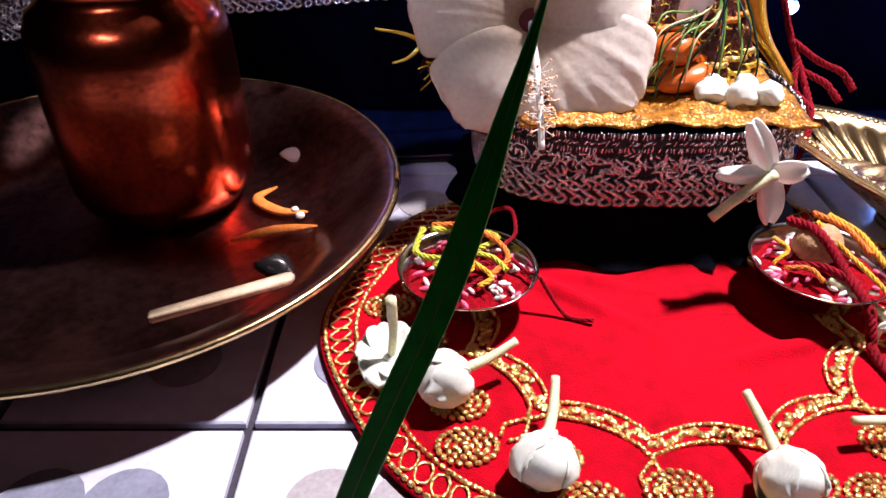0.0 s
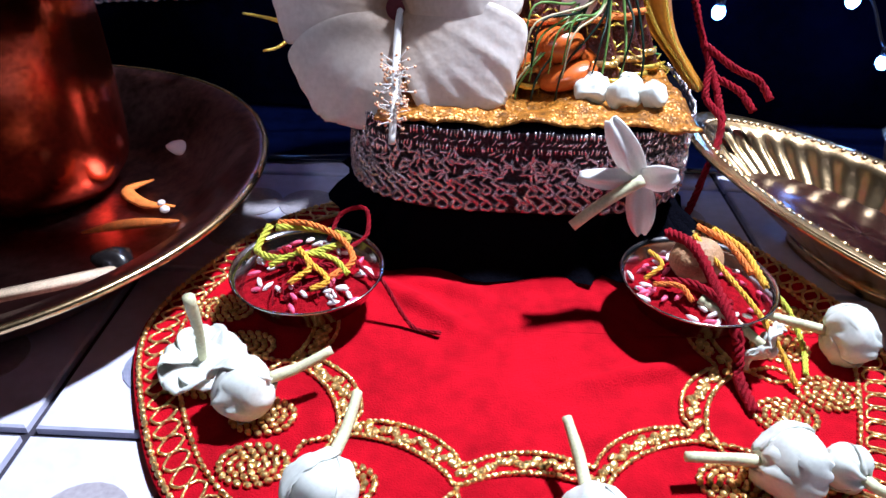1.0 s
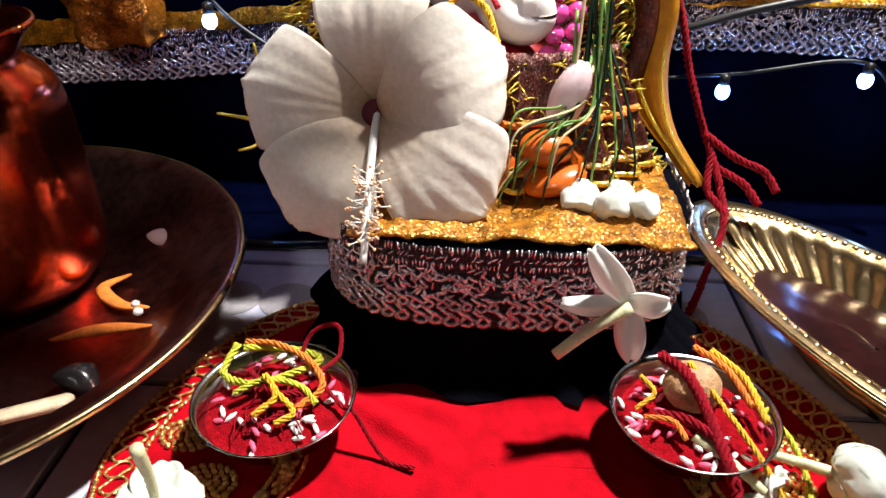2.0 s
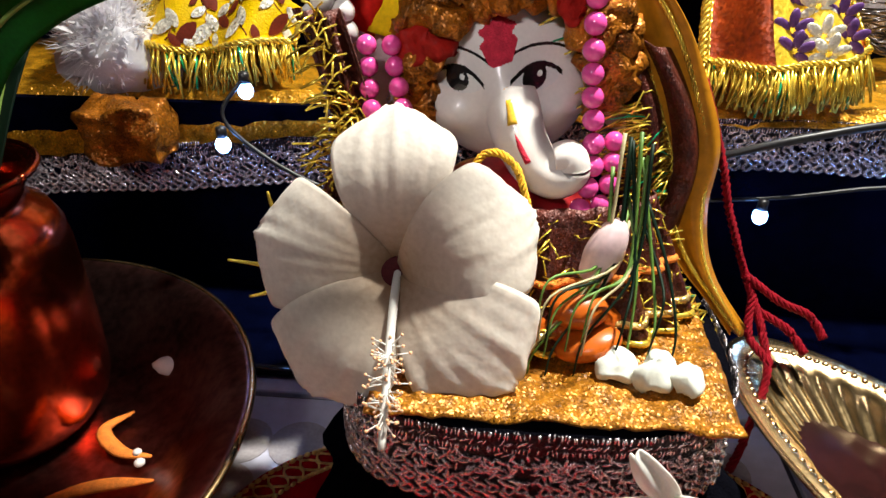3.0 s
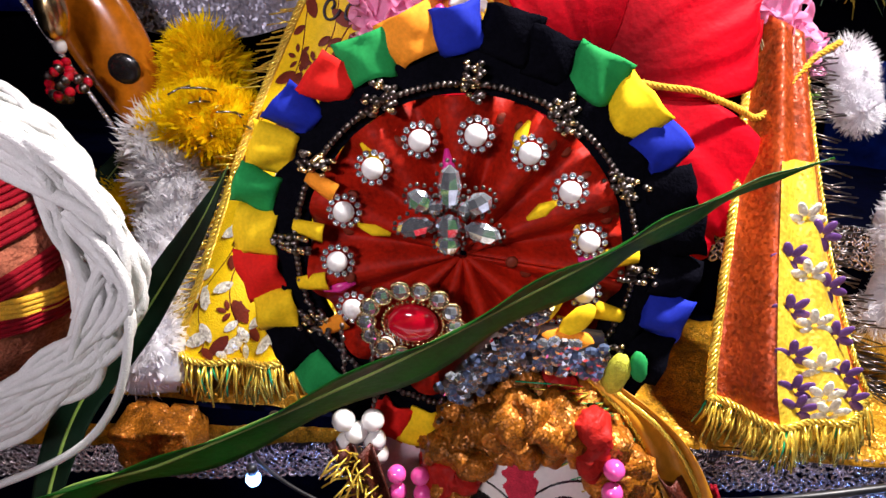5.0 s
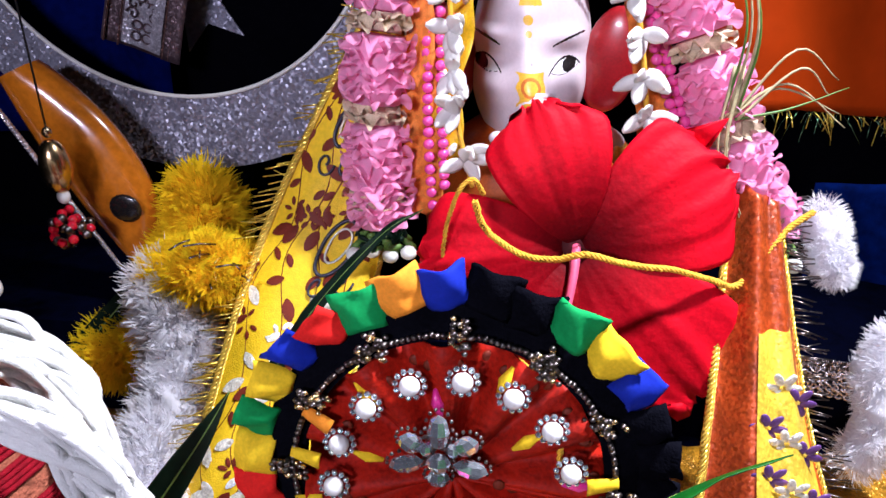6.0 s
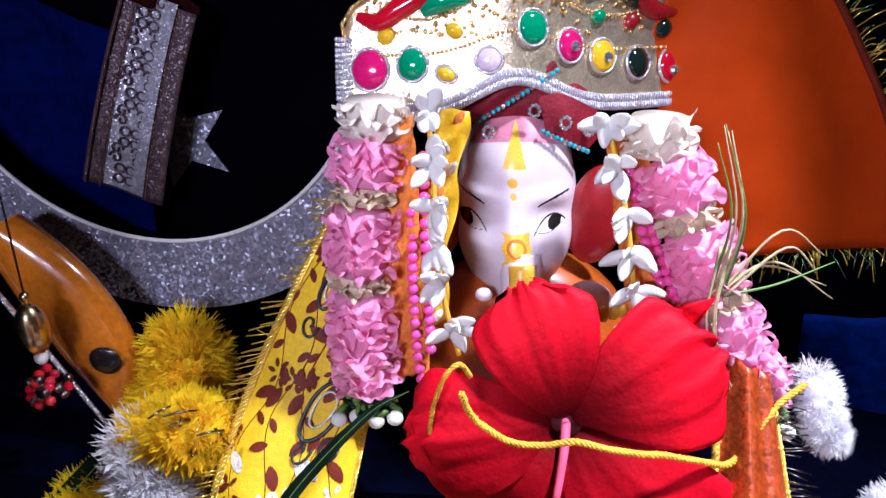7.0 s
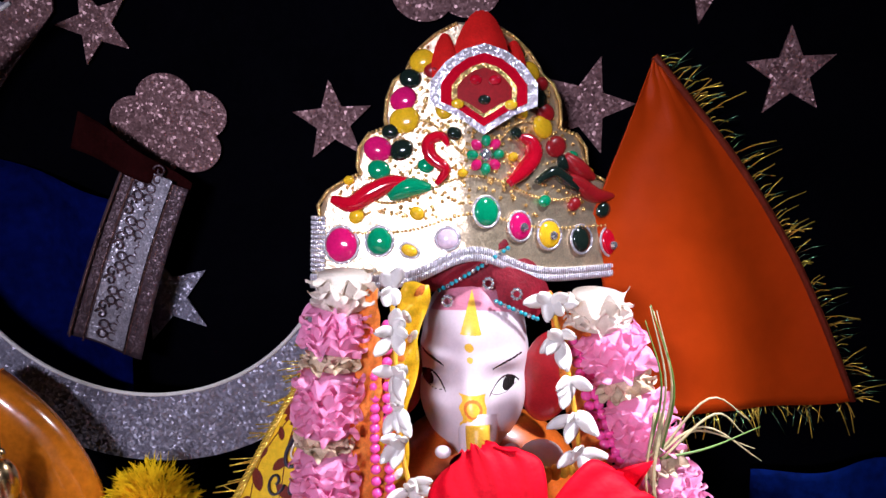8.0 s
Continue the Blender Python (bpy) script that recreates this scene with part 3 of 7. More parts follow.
def build_bowls():
    random.seed(11)
    bx, by = 0.011, 0.246
    build_bowl(bx, by, False)
    # tangle of yellow and red sacred thread
    z = 0.024
    t = thing("sacred_thread", pose(bx, by, 0.0), "tangled yellow, orange and red twisted sacred threads in the bowl", "thread")
    for name, m, pts, r in (
        ("yellow_strand", "thread_lime", [(-0.020, 0.021, z + 0.006), (-0.023, 0.010, z), (-0.010, 0.004, z + 0.001), (0.006, 0.009, z + 0.003), (0.014, 0.018, z + 0.003), (-0.002, 0.021, z + 0.005), (-0.016, 0.016, z + 0.008)], 0.0016),
        ("orange_strand", "thread_orange", [(-0.016, 0.020, z + 0.008), (-0.002, 0.018, z + 0.009), (0.012, 0.012, z + 0.006), (0.018, 0.003, z + 0.002), (0.010, -0.007, z)], 0.0014),
        ("yellow_strand", "thread_yellow", [(-0.004, 0.004, z + 0.006), (0.002, -0.004, z + 0.003), (-0.005, -0.012, z)], 0.0014),
        ("yellow_strand", "thread_yellow", [(0.002, -0.003, z + 0.004), (0.010, -0.010, z + 0.001), (0.004, -0.015, z)], 0.0012),
        ("yellow_strand", "thread_lime", [(-0.015, -0.002, z + 0.001), (-0.004, 0.003, z + 0.004), (0.010, 0.001, z + 0.004), (0.017, -0.004, z)], 0.0013),
        ("red_strand", "thread_red", [(0.006, 0.014, z + 0.004), (0.010, 0.026, z + 0.010), (0.020, 0.028, z + 0.012), (0.022, 0.017, z + 0.006), (0.016, 0.008, z + 0.003), (0.026, -0.002, z - 0.002), (0.031, -0.004, z - 0.003), (0.043, -0.012, 0.0055), (0.055, -0.016, 0.0055)], 0.0010),
        ("red_strand", "thread_red", [(-0.012, 0.010, z + 0.002), (0.0, -0.002, z + 0.003), (0.012, -0.002, z + 0.001), (-0.006, -0.018, z - 0.003)], 0.0012),
    ):
        bm = bmesh.new()
        twisted(bm, pts, r)
        part(name, bm, m, t)
    bm = bmesh.new()
    for k in range(26):
        a = random.uniform(0, 6.28)
        p = Vector((random.uniform(-0.012, 0.012), random.uniform(-0.014, 0.006), z - 0.002))
        q = p + Vector((0.012 * math.cos(a), 0.012 * math.sin(a), random.uniform(-0.002, 0.002)))
        tube(bm, [p, (p + q) / 2 + Vector((0, 0, 0.002)), q], 0.0003, 4)
    part("frayed_fibres", bm, "thread_red", t)
    bx, by = 0.169, 0.250
    build_bowl(bx, by, True)
    bm = bmesh.new()
    blob(bm, (0, 0, 0), (0.011, 0.0105, 0.0095), u=20, v=14)
    for v in bm.verts:
        v.co *= 1 + 0.08 * noise.noise(v.co * 160)
    tagged(part("betel_nut", bm, "nut"), "round brown betel nut resting on rice", "nut").matrix_world = pose(bx + 0.001, by + 0.008, 0.0275)
    t = thing("sacred_thread", pose(bx, by, 0.0), "red and yellow threads spilling over the bowl onto the mat", "thread")
    for name, m, pts, r in (
        ("yellow_strand", "thread_yellow", [(-0.021, 0.0, z - 0.002), (-0.014, 0.004, z + 0.003), (-0.018, 0.012, z + 0.004)], 0.0010),
        ("yellow_strand", "thread_yellow", [(-0.002, 0.010, z + 0.014), (0.008, -0.004, z + 0.006), (0.018, -0.022, z - 0.001), (0.026, -0.034, 0.012), (0.029, -0.042, 0.006)], 0.0012),
        ("yellow_strand", "thread_yellow", [(0.010, 0.022, z + 0.010), (0.020, 0.010, z + 0.007), (0.024, -0.008, z + 0.002)], 0.0016),
        ("orange_strand", "thread_orange", [(0.004, 0.024, z + 0.010), (0.014, 0.012, z + 0.009), (0.020, -0.002, z + 0.004)], 0.0014),
        ("red_strand", "thread_red", [(-0.010, 0.018, z + 0.010), (-0.003, 0.004, z + 0.012), (0.004, -0.014, z + 0.002), (0.007, -0.030, z - 0.003), (0.008, -0.040, 0.008), (0.010, -0.055, 0.005)], 0.0024),
        ("red_strand", "thread_red", [(-0.014, -0.004, z), (-0.004, -0.010, z + 0.003), (0.008, -0.018, z)], 0.0020),
        ("yellow_strand", "thread_lime", [(0.028, 0.004, z - 0.002), (0.037, -0.006, 0.014), (0.040, -0.020, 0.006), (0.036, -0.034, 0.005)], 0.0012),
        ("orange_strand", "thread_orange", [(-0.019, -0.006, z), (-0.010, -0.009, z + 0.002), (-0.006, -0.016, z)], 0.0011),
    ):
        bm = bmesh.new()
        twisted(bm, pts, r)
        part(name, bm, m, t)


TRAY = (-0.163, 0.297)


def build_tray():
    x, y = TRAY
    tray = thing("brass_tray", pose(x, y, 0.0006), "large round dark copper tray with a rolled rim", "tray")
    bm = lathe([(0.001, 0.0), (0.090, 0.0), (0.105, 0.006), (0.128, 0.030), (0.1385, 0.0335), (0.1412, 0.0350), (0.1405, 0.0368), (0.1375, 0.0362), (0.127, 0.0325), (0.104, 0.009), (0.09, 0.0028), (0.001, 0.0028)], 96)
    part("tray_dish", bm, "tray_metal", tray)
    bm = bmesh.new()
    tube(bm, [Vector((0.1405 * math.cos(a), 0.1405 * math.sin(a), 0.0355)) for a in [2 * math.pi * k / 96 for k in range(97)]], 0.0017, 8)
    part("rolled_rim", bm, "brass", tray)

    pot = thing("copper_pot", pose(-0.153, 0.338, 0.0036), "polished copper water pot standing in the tray", "pot")
    bm = lathe([(0.001, 0.0), (0.033, 0.0), (0.038, 0.003), (0.0455, 0.013), (0.0475, 0.020), (0.0482, 0.040), (0.0480, 0.066), (0.0474, 0.090), (0.0462, 0.101), (0.0425, 0.1085), (0.0365, 0.113), (0.0345, 0.117), (0.0355, 0.122), (0.0405, 0.128), (0.0425, 0.1305), (0.0410, 0.1315), (0.0355, 0.126), (0.0325, 0.119), (0.0325, 0.113), (0.044, 0.098), (0.044, 0.03), (0.001, 0.005)], 72)
    part("pot_body", bm, "copper", pot)
    bm = bmesh.new()
    tube(bm, [Vector((0.0420 * math.cos(a), 0.0420 * math.sin(a), 0.1306)) for a in [2 * math.pi * k / 64 for k in range(65)]], 0.0016, 8)
    part("pot_rim", bm, "copper", pot)

    # small things lying in the tray
    bm = bmesh.new()
    slab(bm, [(-0.030, -0.004), (0.028, -0.0045), (0.031, 0.001), (0.028, 0.004), (-0.030, 0.0036)], 0, 0.004)
    bmesh.ops.bevel(bm, geom=list(bm.edges), offset=0.0008, segments=2, affect="EDGES")
    tagged(part("wooden_stick", bm, "beige_ribbon"), "flat pale wooden stick lying in the tray", "stick").matrix_world = pose(-0.092, 0.226, 0.020, -20, -2, 24)
    bm = bmesh.new()
    blob(bm, (0, 0, 0), (0.008, 0.006, 0.004), u=10, v=7)
    for v in bm.verts:
        v.co *= 1 + 0.35 * noise.noise(v.co * 180)
    tagged(part("sugar_lump", bm, "petal_white"), "small white sugar lump lying in the tray", "sugar").matrix_world = pose(-0.090, 0.375, 0.012)
    for px, py, s in ((-0.080, 0.318, 0.0022), (-0.076, 0.312, 0.0026)):
        bm = bmesh.new()
        blob(bm, (0, 0, 0), (s, s, s * 0.7), u=8, v=5)
        tagged(part("sugar_bit", bm, "petal_white"), "tiny white sugar grain in the tray", "sugar").matrix_world = pose(px, py, 0.0085)
    for px, py, rot, pts in ((-0.083, 0.325, 0, [(-0.012, 0.020, 0.001), (-0.020, 0.006, 0.002), (-0.006, -0.006, 0.001), (0.010, -0.008, 0.002)]), (-0.078, 0.300, 0, [(-0.030, -0.010, 0.001), (-0.010, -0.002, 0.003), (0.012, 0.004, 0.001)])):
        bm = bmesh.new()
        path = smooth_path(pts, 6)
        tube(bm, path, 0.0036, 8, taper=lambda t: 0.25 + math.sin(math.pi * min(1, max(0, t))) * 0.8)
        for v in bm.verts:
            v.co.z *= 0.5
        tagged(part("orange_petal", bm, "thread_orange"), "wilted orange petal lying in the tray", "petal").matrix_world = pose(px, py, 0.0065, 0, 0, rot)
    bm = bmesh.new()
    blob(bm, (0, 0, 0), (0.010, 0.007, 0.006), u=10, v=8)
    for v in bm.verts:
        v.co *= 1 + 0.5 * noise.noise(v.co * 140)
    tagged(part("charred_wick", bm, "idol_black"), "charred black wick lying in the tray", "wick").matrix_world = pose(-0.078, 0.262, 0.011)


def build_dish():
    """The oval fluted brass dish, long way slanting towards the viewer's right."""
    dish = thing("fluted_brass_dish", pose(0.256, 0.294, 0.0006, 0, 0, 28), "oval fluted brass dish with a beaded rim", "dish")
    a, b = 0.046, 0.112

    def pt(u, k, z, flute=0.0):
        t = 2 * math.pi * u
        f = 1 + flute * math.cos(36 * t)
        c, s = math.cos(t), math.sin(t)
        return Vector((a * k * f * c * (1 - 0.12 * s), b * k * f * s, z))
    prof = [(0.30, 0.006, 0.0), (0.36, 0.008, 0.014), (0.55, 0.017, 0.022), (0.74, 0.027, 0.020), (0.82, 0.0335, 0.006), (0.92, 0.036, 0.0), (1.0, 0.0355, 0.0)]
    bm = bmesh.new()

    def surf(u, v):
        i = min(int(v * (len(prof) - 1)), len(prof) - 2)
        f = v * (len(prof) - 1) - i
        p, q = prof[i], prof[i + 1]
        return pt(u, p[0] + (q[0] - p[0]) * f, p[1] + (q[1] - p[1]) * f, p[2] + (q[2] - p[2]) * f)
    sheet(bm, surf, 216, 18, 0.0012)
    slab(bm, [tuple(pt(k / 72, 0.31, 0)[:2]) for k in range(72)], 0.0, 0.0065)
    part("dish_wall", bm, "brass", dish)
    # Dark glossy sheet laid across the middle of the dish.
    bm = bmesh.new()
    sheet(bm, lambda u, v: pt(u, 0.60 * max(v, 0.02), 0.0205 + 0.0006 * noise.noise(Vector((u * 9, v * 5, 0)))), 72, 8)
    part("dish_floor", bm, "dark_stain", dish, "dark glossy floor of the dish")
    bm = bmesh.new()
    for k in range(110):
        blob(bm, tuple(pt(k / 110, 0.90, 0.0362)), (0.0019, 0.0019, 0.0014), u=8, v=5)
    part("beaded_rim", bm, "brass", dish)
    bm = bmesh.new()
    tube(bm, [pt(k / 96, 1.0, 0.0352) for k in range(97)], 0.0012, 8)
    part("rim_edge", bm, "brass", dish)
    # a smaller round cup behind it
    cup = thing("brass_cup", pose(0.335, 0.365, 0.0006), "small round brass cup beside the fluted dish", "cup")
    part("cup_shell", lathe([(0.001, 0.0), (0.020, 0.0), (0.030, 0.012), (0.035, 0.032), (0.0368, 0.034), (0.0345, 0.033), (0.028, 0.013), (0.001, 0.003)]), "brass", cup)


# ---- flowers ----
def bud(x, y, z, tilt, turn, size=0.0125, open_=False, stem=0.024, label="closed round white jasmine bud with a pale stem"):
    """A fat jasmine bud: overlapping petals and a stalk."""
    th = thing("jasmine_bud", pose(x, y, z, tilt, 0, turn), label, "flower", "jasmine buds")
    random.seed(int(abs(x * 9000 + y * 7000)))
    bm = bmesh.new()
    blob(bm, (0, 0, 0), (size * 0.97, size * 0.97, size * 0.86), u=20, v=14)
    for v in bm.verts:
        v.co *= 1 + 0.13 * noise.noise(v.co * 110 + Vector((x * 99, y * 99, 0)))
    part("core", bm, "bud_white", th)
    for k in range(5 if open_ else 3):
        a0 = 2 * math.pi * k / (5 if open_ else 3) + random.uniform(-0.3, 0.3)
        spread = 1.0 if not open_ else 1.5

        def petal(u, v, a0=a0, s=spread):
            a = a0 + (u - 0.5) * (2.0 if s > 1 else 2.7 - 1.5 * v) + (0 if s > 1 else 0.5 * v)
            t = math.pi * (0.06 + (0.86 if s > 1 else 0.60 + 0.16 * math.sin(u * math.pi)) * v)
            r = size * (1.01 + 0.02 * k) * math.sin(t) ** 0.8 * (1 if s == 1 else 1 + 0.6 * v)
            return Vector((r * math.cos(a), r * math.sin(a), -size * 0.9 * math.cos(t) * (1.0 if s == 1 else 0.75) + 0.0006 * math.sin(5 * u * 3.14)))
        bm = bmesh.new()
        sheet(bm, petal, 12, 14, 0.0007)
        for v in bm.verts:
            v.co *= 1.0 + 0.16 * noise.noise(v.co * 100 + Vector((x * 99 + k * 7, y * 99, 0)))
            v.co += 0.0008 * noise.noise_vector(v.co * 330)
        part("petal", bm, "bud_white", th)
    bm = bmesh.new()
    tube(bm, smooth_path([(0, 0, -size * 0.75), (0.001, 0, -size * 0.75 - stem * 0.5), (0.0005, 0.001, -size * 0.75 - stem)], 5), 0.0022, 8, taper=lambda t: 1.0 - 0.25 * t)
    part("stalk", bm, "stem_pale", th)
    return th


def open_flower(x, y, z, tilt, turn, size, stem, label):
    """An open jasmine: rounded cupped petals spread round an upright stalk."""
    th = thing("jasmine_flower", pose(x, y, z, tilt, 0, turn), label, "flower", "jasmine flowers")
    random.seed(int(abs(x * 9100 + y * 7300)))
    for k in range(5):
        a = 2 * math.pi * k / 5 + random.uniform(-0.2, 0.2)
        ln, up, wd = size * random.uniform(1.05, 1.3), size * random.uniform(0.25, 0.5), size * random.uniform(0.72, 0.90)

        def petal(u, v):
            s = 2 * u - 1
            w = wd * math.sin(math.pi * (0.14 + 0.78 * v)) ** 0.5
            r, t = size * 0.12 + ln * v * (1 - 0.08 * s * s), s * w
            h = up * math.sin(2.4 * v) + 0.30 * w * s * s + 0.0008 * math.sin(6 * s + k)
            return Vector((r * math.cos(a) - t * math.sin(a), r * math.sin(a) + t * math.cos(a), h))
        bm = bmesh.new()
        sheet(bm, petal, 10, 12, 0.0008)
        part("petal", bm, "bud_white", th)
    bm = bmesh.new()
    blob(bm, (0, 0, 0.0005), (size * 0.35, size * 0.35, size * 0.3), u=12, v=8)
    part("heart", bm, "bud_white", th)
    bm = bmesh.new()
    tube(bm, smooth_path([(0, 0, 0), (0.0008, 0.0004, stem * 0.5), (0, 0.001, stem)], 5), 0.0019, 8, taper=lambda t: 0.85 + 0.35 * t)
    part("stalk", bm, "stem_pale", th)


def build_buds():
    # closed buds on the mat; the stalk points along the local -z
    bud(0.000, 0.186, 0.0142, 100, -62, 0.0118)
    bud(0.034, 0.149, 0.0138, 104, -12, 0.0112)
    bud(0.178, 0.166, 0.0142, 90, 92, 0.0120)
    bud(0.114, 0.143, 0.0132, 104, 12, 0.0105)
    bud(0.224, 0.229, 0.0142, 94, 78, 0.0115)
    open_flower(0.191, 0.219, 0.0130, -70, 53, 0.0085, 0.032, "half-open cream jasmine flower with a long stalk")
    open_flower(-0.021, 0.205, 0.0062, 6, 30, 0.0125, 0.034, "open white jasmine flower lying face down with its stalk up")
    bud(0.196, 0.168, 0.0110, 95, -140, 0.0078, False, 0.010)
    # wilted buds on the gold cloth by the idol
    for px, py, pz, s in ((0.128, 0.312, 0.0790, 0.0075), (0.141, 0.309, 0.0795, 0.0085), (0.152, 0.307, 0.0785, 0.0075)):
        bm = bmesh.new()
        blob(bm, (0, 0, 0), (s * 1.05, s * 0.8, s * 0.75), (0, 0, 4000 * (px - 0.13)), u=22, v=16)
        for v in bm.verts:
            v.co += 0.0032 * noise.noise_vector(v.co * 140 + Vector((px * 400, 0, 0))) + 0.001 * noise.noise_vector(v.co * 420)
        tagged(part("jasmine_flower", bm, "bud_white"), "small wilted white jasmine flower on the gold cloth", "flower", "jasmine flowers").matrix_world = pose(px, py, pz)
    # the open flower caught on the silver trim
    th = thing("tuberose_flower", pose(0.142, 0.268, 0.060), "white long-petalled tuberose flower hanging on the silver trim", "flower")
    for w, ln, rot in ((0.0056, 0.031, -32), (0.0046, 0.025, -84), (0.0058, 0.023, 172), (0.0064, 0.014, 72)):
        bm = bmesh.new()

        def petal(u, v, w=w, ln=ln, rot=rot):
            ww = w * math.sin(math.pi * min(1, 0.12 + 0.82 * v)) ** 0.6
            s = 2 * u - 1
            return Vector((s * ww, -0.006 * math.sin(2.2 * v) + 0.35 * ww * s * s + 0.0012 * math.sin(4 * s + rot), ln * v))
        sheet(bm, petal, 10, 14, 0.0009)
        ob = part("petal", bm, "petal_white", th)
        ob.matrix_local = pose(0, -0.004, 0, 0, rot, 0)
    bm = bmesh.new()
    tube(bm, smooth_path([(0.0, -0.008, 0.002), (-0.014, -0.012, -0.006), (-0.026, -0.015, -0.016)], 6), 0.0024, 8, taper=lambda t: 1 - 0.1 * t)
    part("stalk", bm, "stem_pale", th)


def hibiscus(name, m, label, petals, material, rad, eye_r, group="", wave=1.0):
    """Five broad overlapping petals round a dark throat. petals: (angle, length, width, lift)."""
    th = thing(name, m, label, "flower", group)
    for k, (ang, ln, wd, lift) in enumerate(petals):
        bm = bmesh.new()

        def fn(u, v, ang=ang, ln=ln, wd=wd, lift=lift, k=k):
            s = (u - 0.5) * 2
            w = wd * (0.13 + 0.87 * math.sin(min(1.0, v * 1.02) * math.pi * 0.56) ** 0.85) * (1 if v < 0.8 else math.sqrt(max(0.0, 1 - ((v - 0.8) / 0.215) ** 2)) * 0.90 + 0.10)
            x = s * w
            y = eye_r * 0.4 + ln * v - 0.10 * ln * s * s * v
            rip = 0.05 * rad * v * v * math.sin(s * 9 + k * 1.7) + 0.02 * rad * v * v * math.sin(s * 23 + k)
            rip *= wave
            z = lift * v * v + 0.010 * math.sin(v * math.pi) - 0.16 * wd * s * s * v + 0.012 * v * (1.6 - v) + rip * 0.45 + 0.00008 * math.sin(s * 27 + k) * (1 - v) * v * 4 + 0.0012 * noise.noise(Vector((s * 5 + k * 3, v * 1.6, k))) * v + 0.002 * k
            if v > 0.93:
                y += (0.02 * math.sin(s * 12 + k * 2) + 0.012 * math.sin(s * 31 + k)) * ln * wave
            c, q = math.cos(radians(ang)), math.sin(radians(ang))
            return Vector((c * x - q * y, q * x + c * y, z))
        sheet(bm, fn, 30, 26, 0.0005)
        part("petal", bm, material, th)
    bm = bmesh.new()
    lathe([(0.001, -0.004), (eye_r * 0.6, -0.002), (eye_r, 0.004), (eye_r * 0.95, 0.0075), (0.001, 0.004)], 24, bm)
    part("throat", bm, "hibiscus_eye", th)
    return th


def build_white_hibiscus():
    # the flower faces the viewer; local z points to the viewer and slightly up
    th = hibiscus("white_hibiscus", pose(0.042, 0.333, 0.104) @ Matrix.Rotation(radians(66), 4, "X") @ Matrix.Rotation(radians(-4), 4, "Y"), "large cream white hibiscus flower leaning on the idol",
                  [(2, 0.062, 0.0245, 0.0), (78, 0.058, 0.0265, -0.006), (146, 0.056, 0.0275, 0.002), (-128, 0.060, 0.029, 0.004), (-64, 0.056, 0.0265, -0.004)], "hibiscus_white", 0.06, 0.006, wave=0.35)
    bm = bmesh.new()
    path = smooth_path([(0, 0, 0.002), (0.001, -0.012, 0.014), (0.003, -0.034, 0.030), (0.004, -0.058, 0.040)], 8)
    tube(bm, path, 0.0017, 8, taper=lambda t: 1.15 - 0.3 * t)
    part("pistil", bm, "petal_white", th)
    random.seed(8)
    bm = bmesh.new()
    for k in range(90):
        i = random.randint(int(len(path) * 0.52), len(path) - 4)
        d = Vector((random.uniform(-1, 1), random.uniform(-0.5, 0.5), random.uniform(-0.6, 1))).normalized()
        q = path[i] + d * random.uniform(0.004, 0.009)
        tube(bm, [path[i], q], 0.00022, 4)
        blob(bm, tuple(q), (0.0007, 0.0007, 0.0007), u=6, v=4, mi=1)
    part("stamen_tuft", bm, ["petal_white", "anther"], th)


def build_red_hibiscus():
    th = hibiscus("red_hibiscus", pose(0.110, 0.566, 0.306) @ Matrix.Rotation(radians(72), 4, "X"), "large open red hibiscus flower laid before the idol",
                  [(165, 0.080, 0.034, -0.012), (100, 0.092, 0.042, -0.004), (-138, 0.112, 0.050, 0.004), (-60, 0.092, 0.046, 0.0), (20, 0.084, 0.036, 0.004)], "hibiscus_red", 0.085, 0.009)
    bm = bmesh.new()
    path = smooth_path([(0, 0, 0.002), (-0.002, -0.018, 0.012), (-0.006, -0.040, 0.020), (-0.010, -0.055, 0.026)], 8)
    tube(bm, path, 0.0034, 8, taper=lambda t: 1.0 - 0.5 * t)
    part("pistil", bm, "pistil_pink", th)
    bm = bmesh.new()
    twisted(bm, [(0.05, 0.528, 0.348), (0.056, 0.532, 0.330), (0.075, 0.530, 0.317), (0.095, 0.532, 0.313), (0.112, 0.530, 0.318), (0.135, 0.530, 0.313), (0.160, 0.532, 0.310), (0.185, 0.540, 0.300), (0.200, 0.548, 0.293), (0.213, 0.556, 0.302), (0.228, 0.566, 0.320), (0.245, 0.575, 0.330)], 0.0021, turns=600)
    tagged(part("sacred_thread", bm, "thread_yellow"), "twisted yellow cord laid across the red hibiscus", "thread")
    bm = bmesh.new()
    twisted(bm, [(0.030, 0.555, 0.285), (0.033, 0.548, 0.320), (0.040, 0.545, 0.345), (0.048, 0.548, 0.352), (0.054, 0.552, 0.342)], 0.0016, turns=600)
    tagged(part("sacred_thread", bm, "thread_yellow"), "looped yellow cord beside the red hibiscus", "cord")
    bm = bmesh.new()
    twisted(bm, [(0.066, 0.500, 0.268), (0.078, 0.492, 0.272), (0.090, 0.485, 0.262), (0.096, 0.470, 0.25), (0.095, 0.440, 0.263), (0.094, 0.420, 0.285), (0.092, 0.410, 0.262)], 0.0015, turns=600)
    tagged(part("sacred_thread", bm, "thread_yellow"), "yellow cord hanging over the round red fan", "cord")


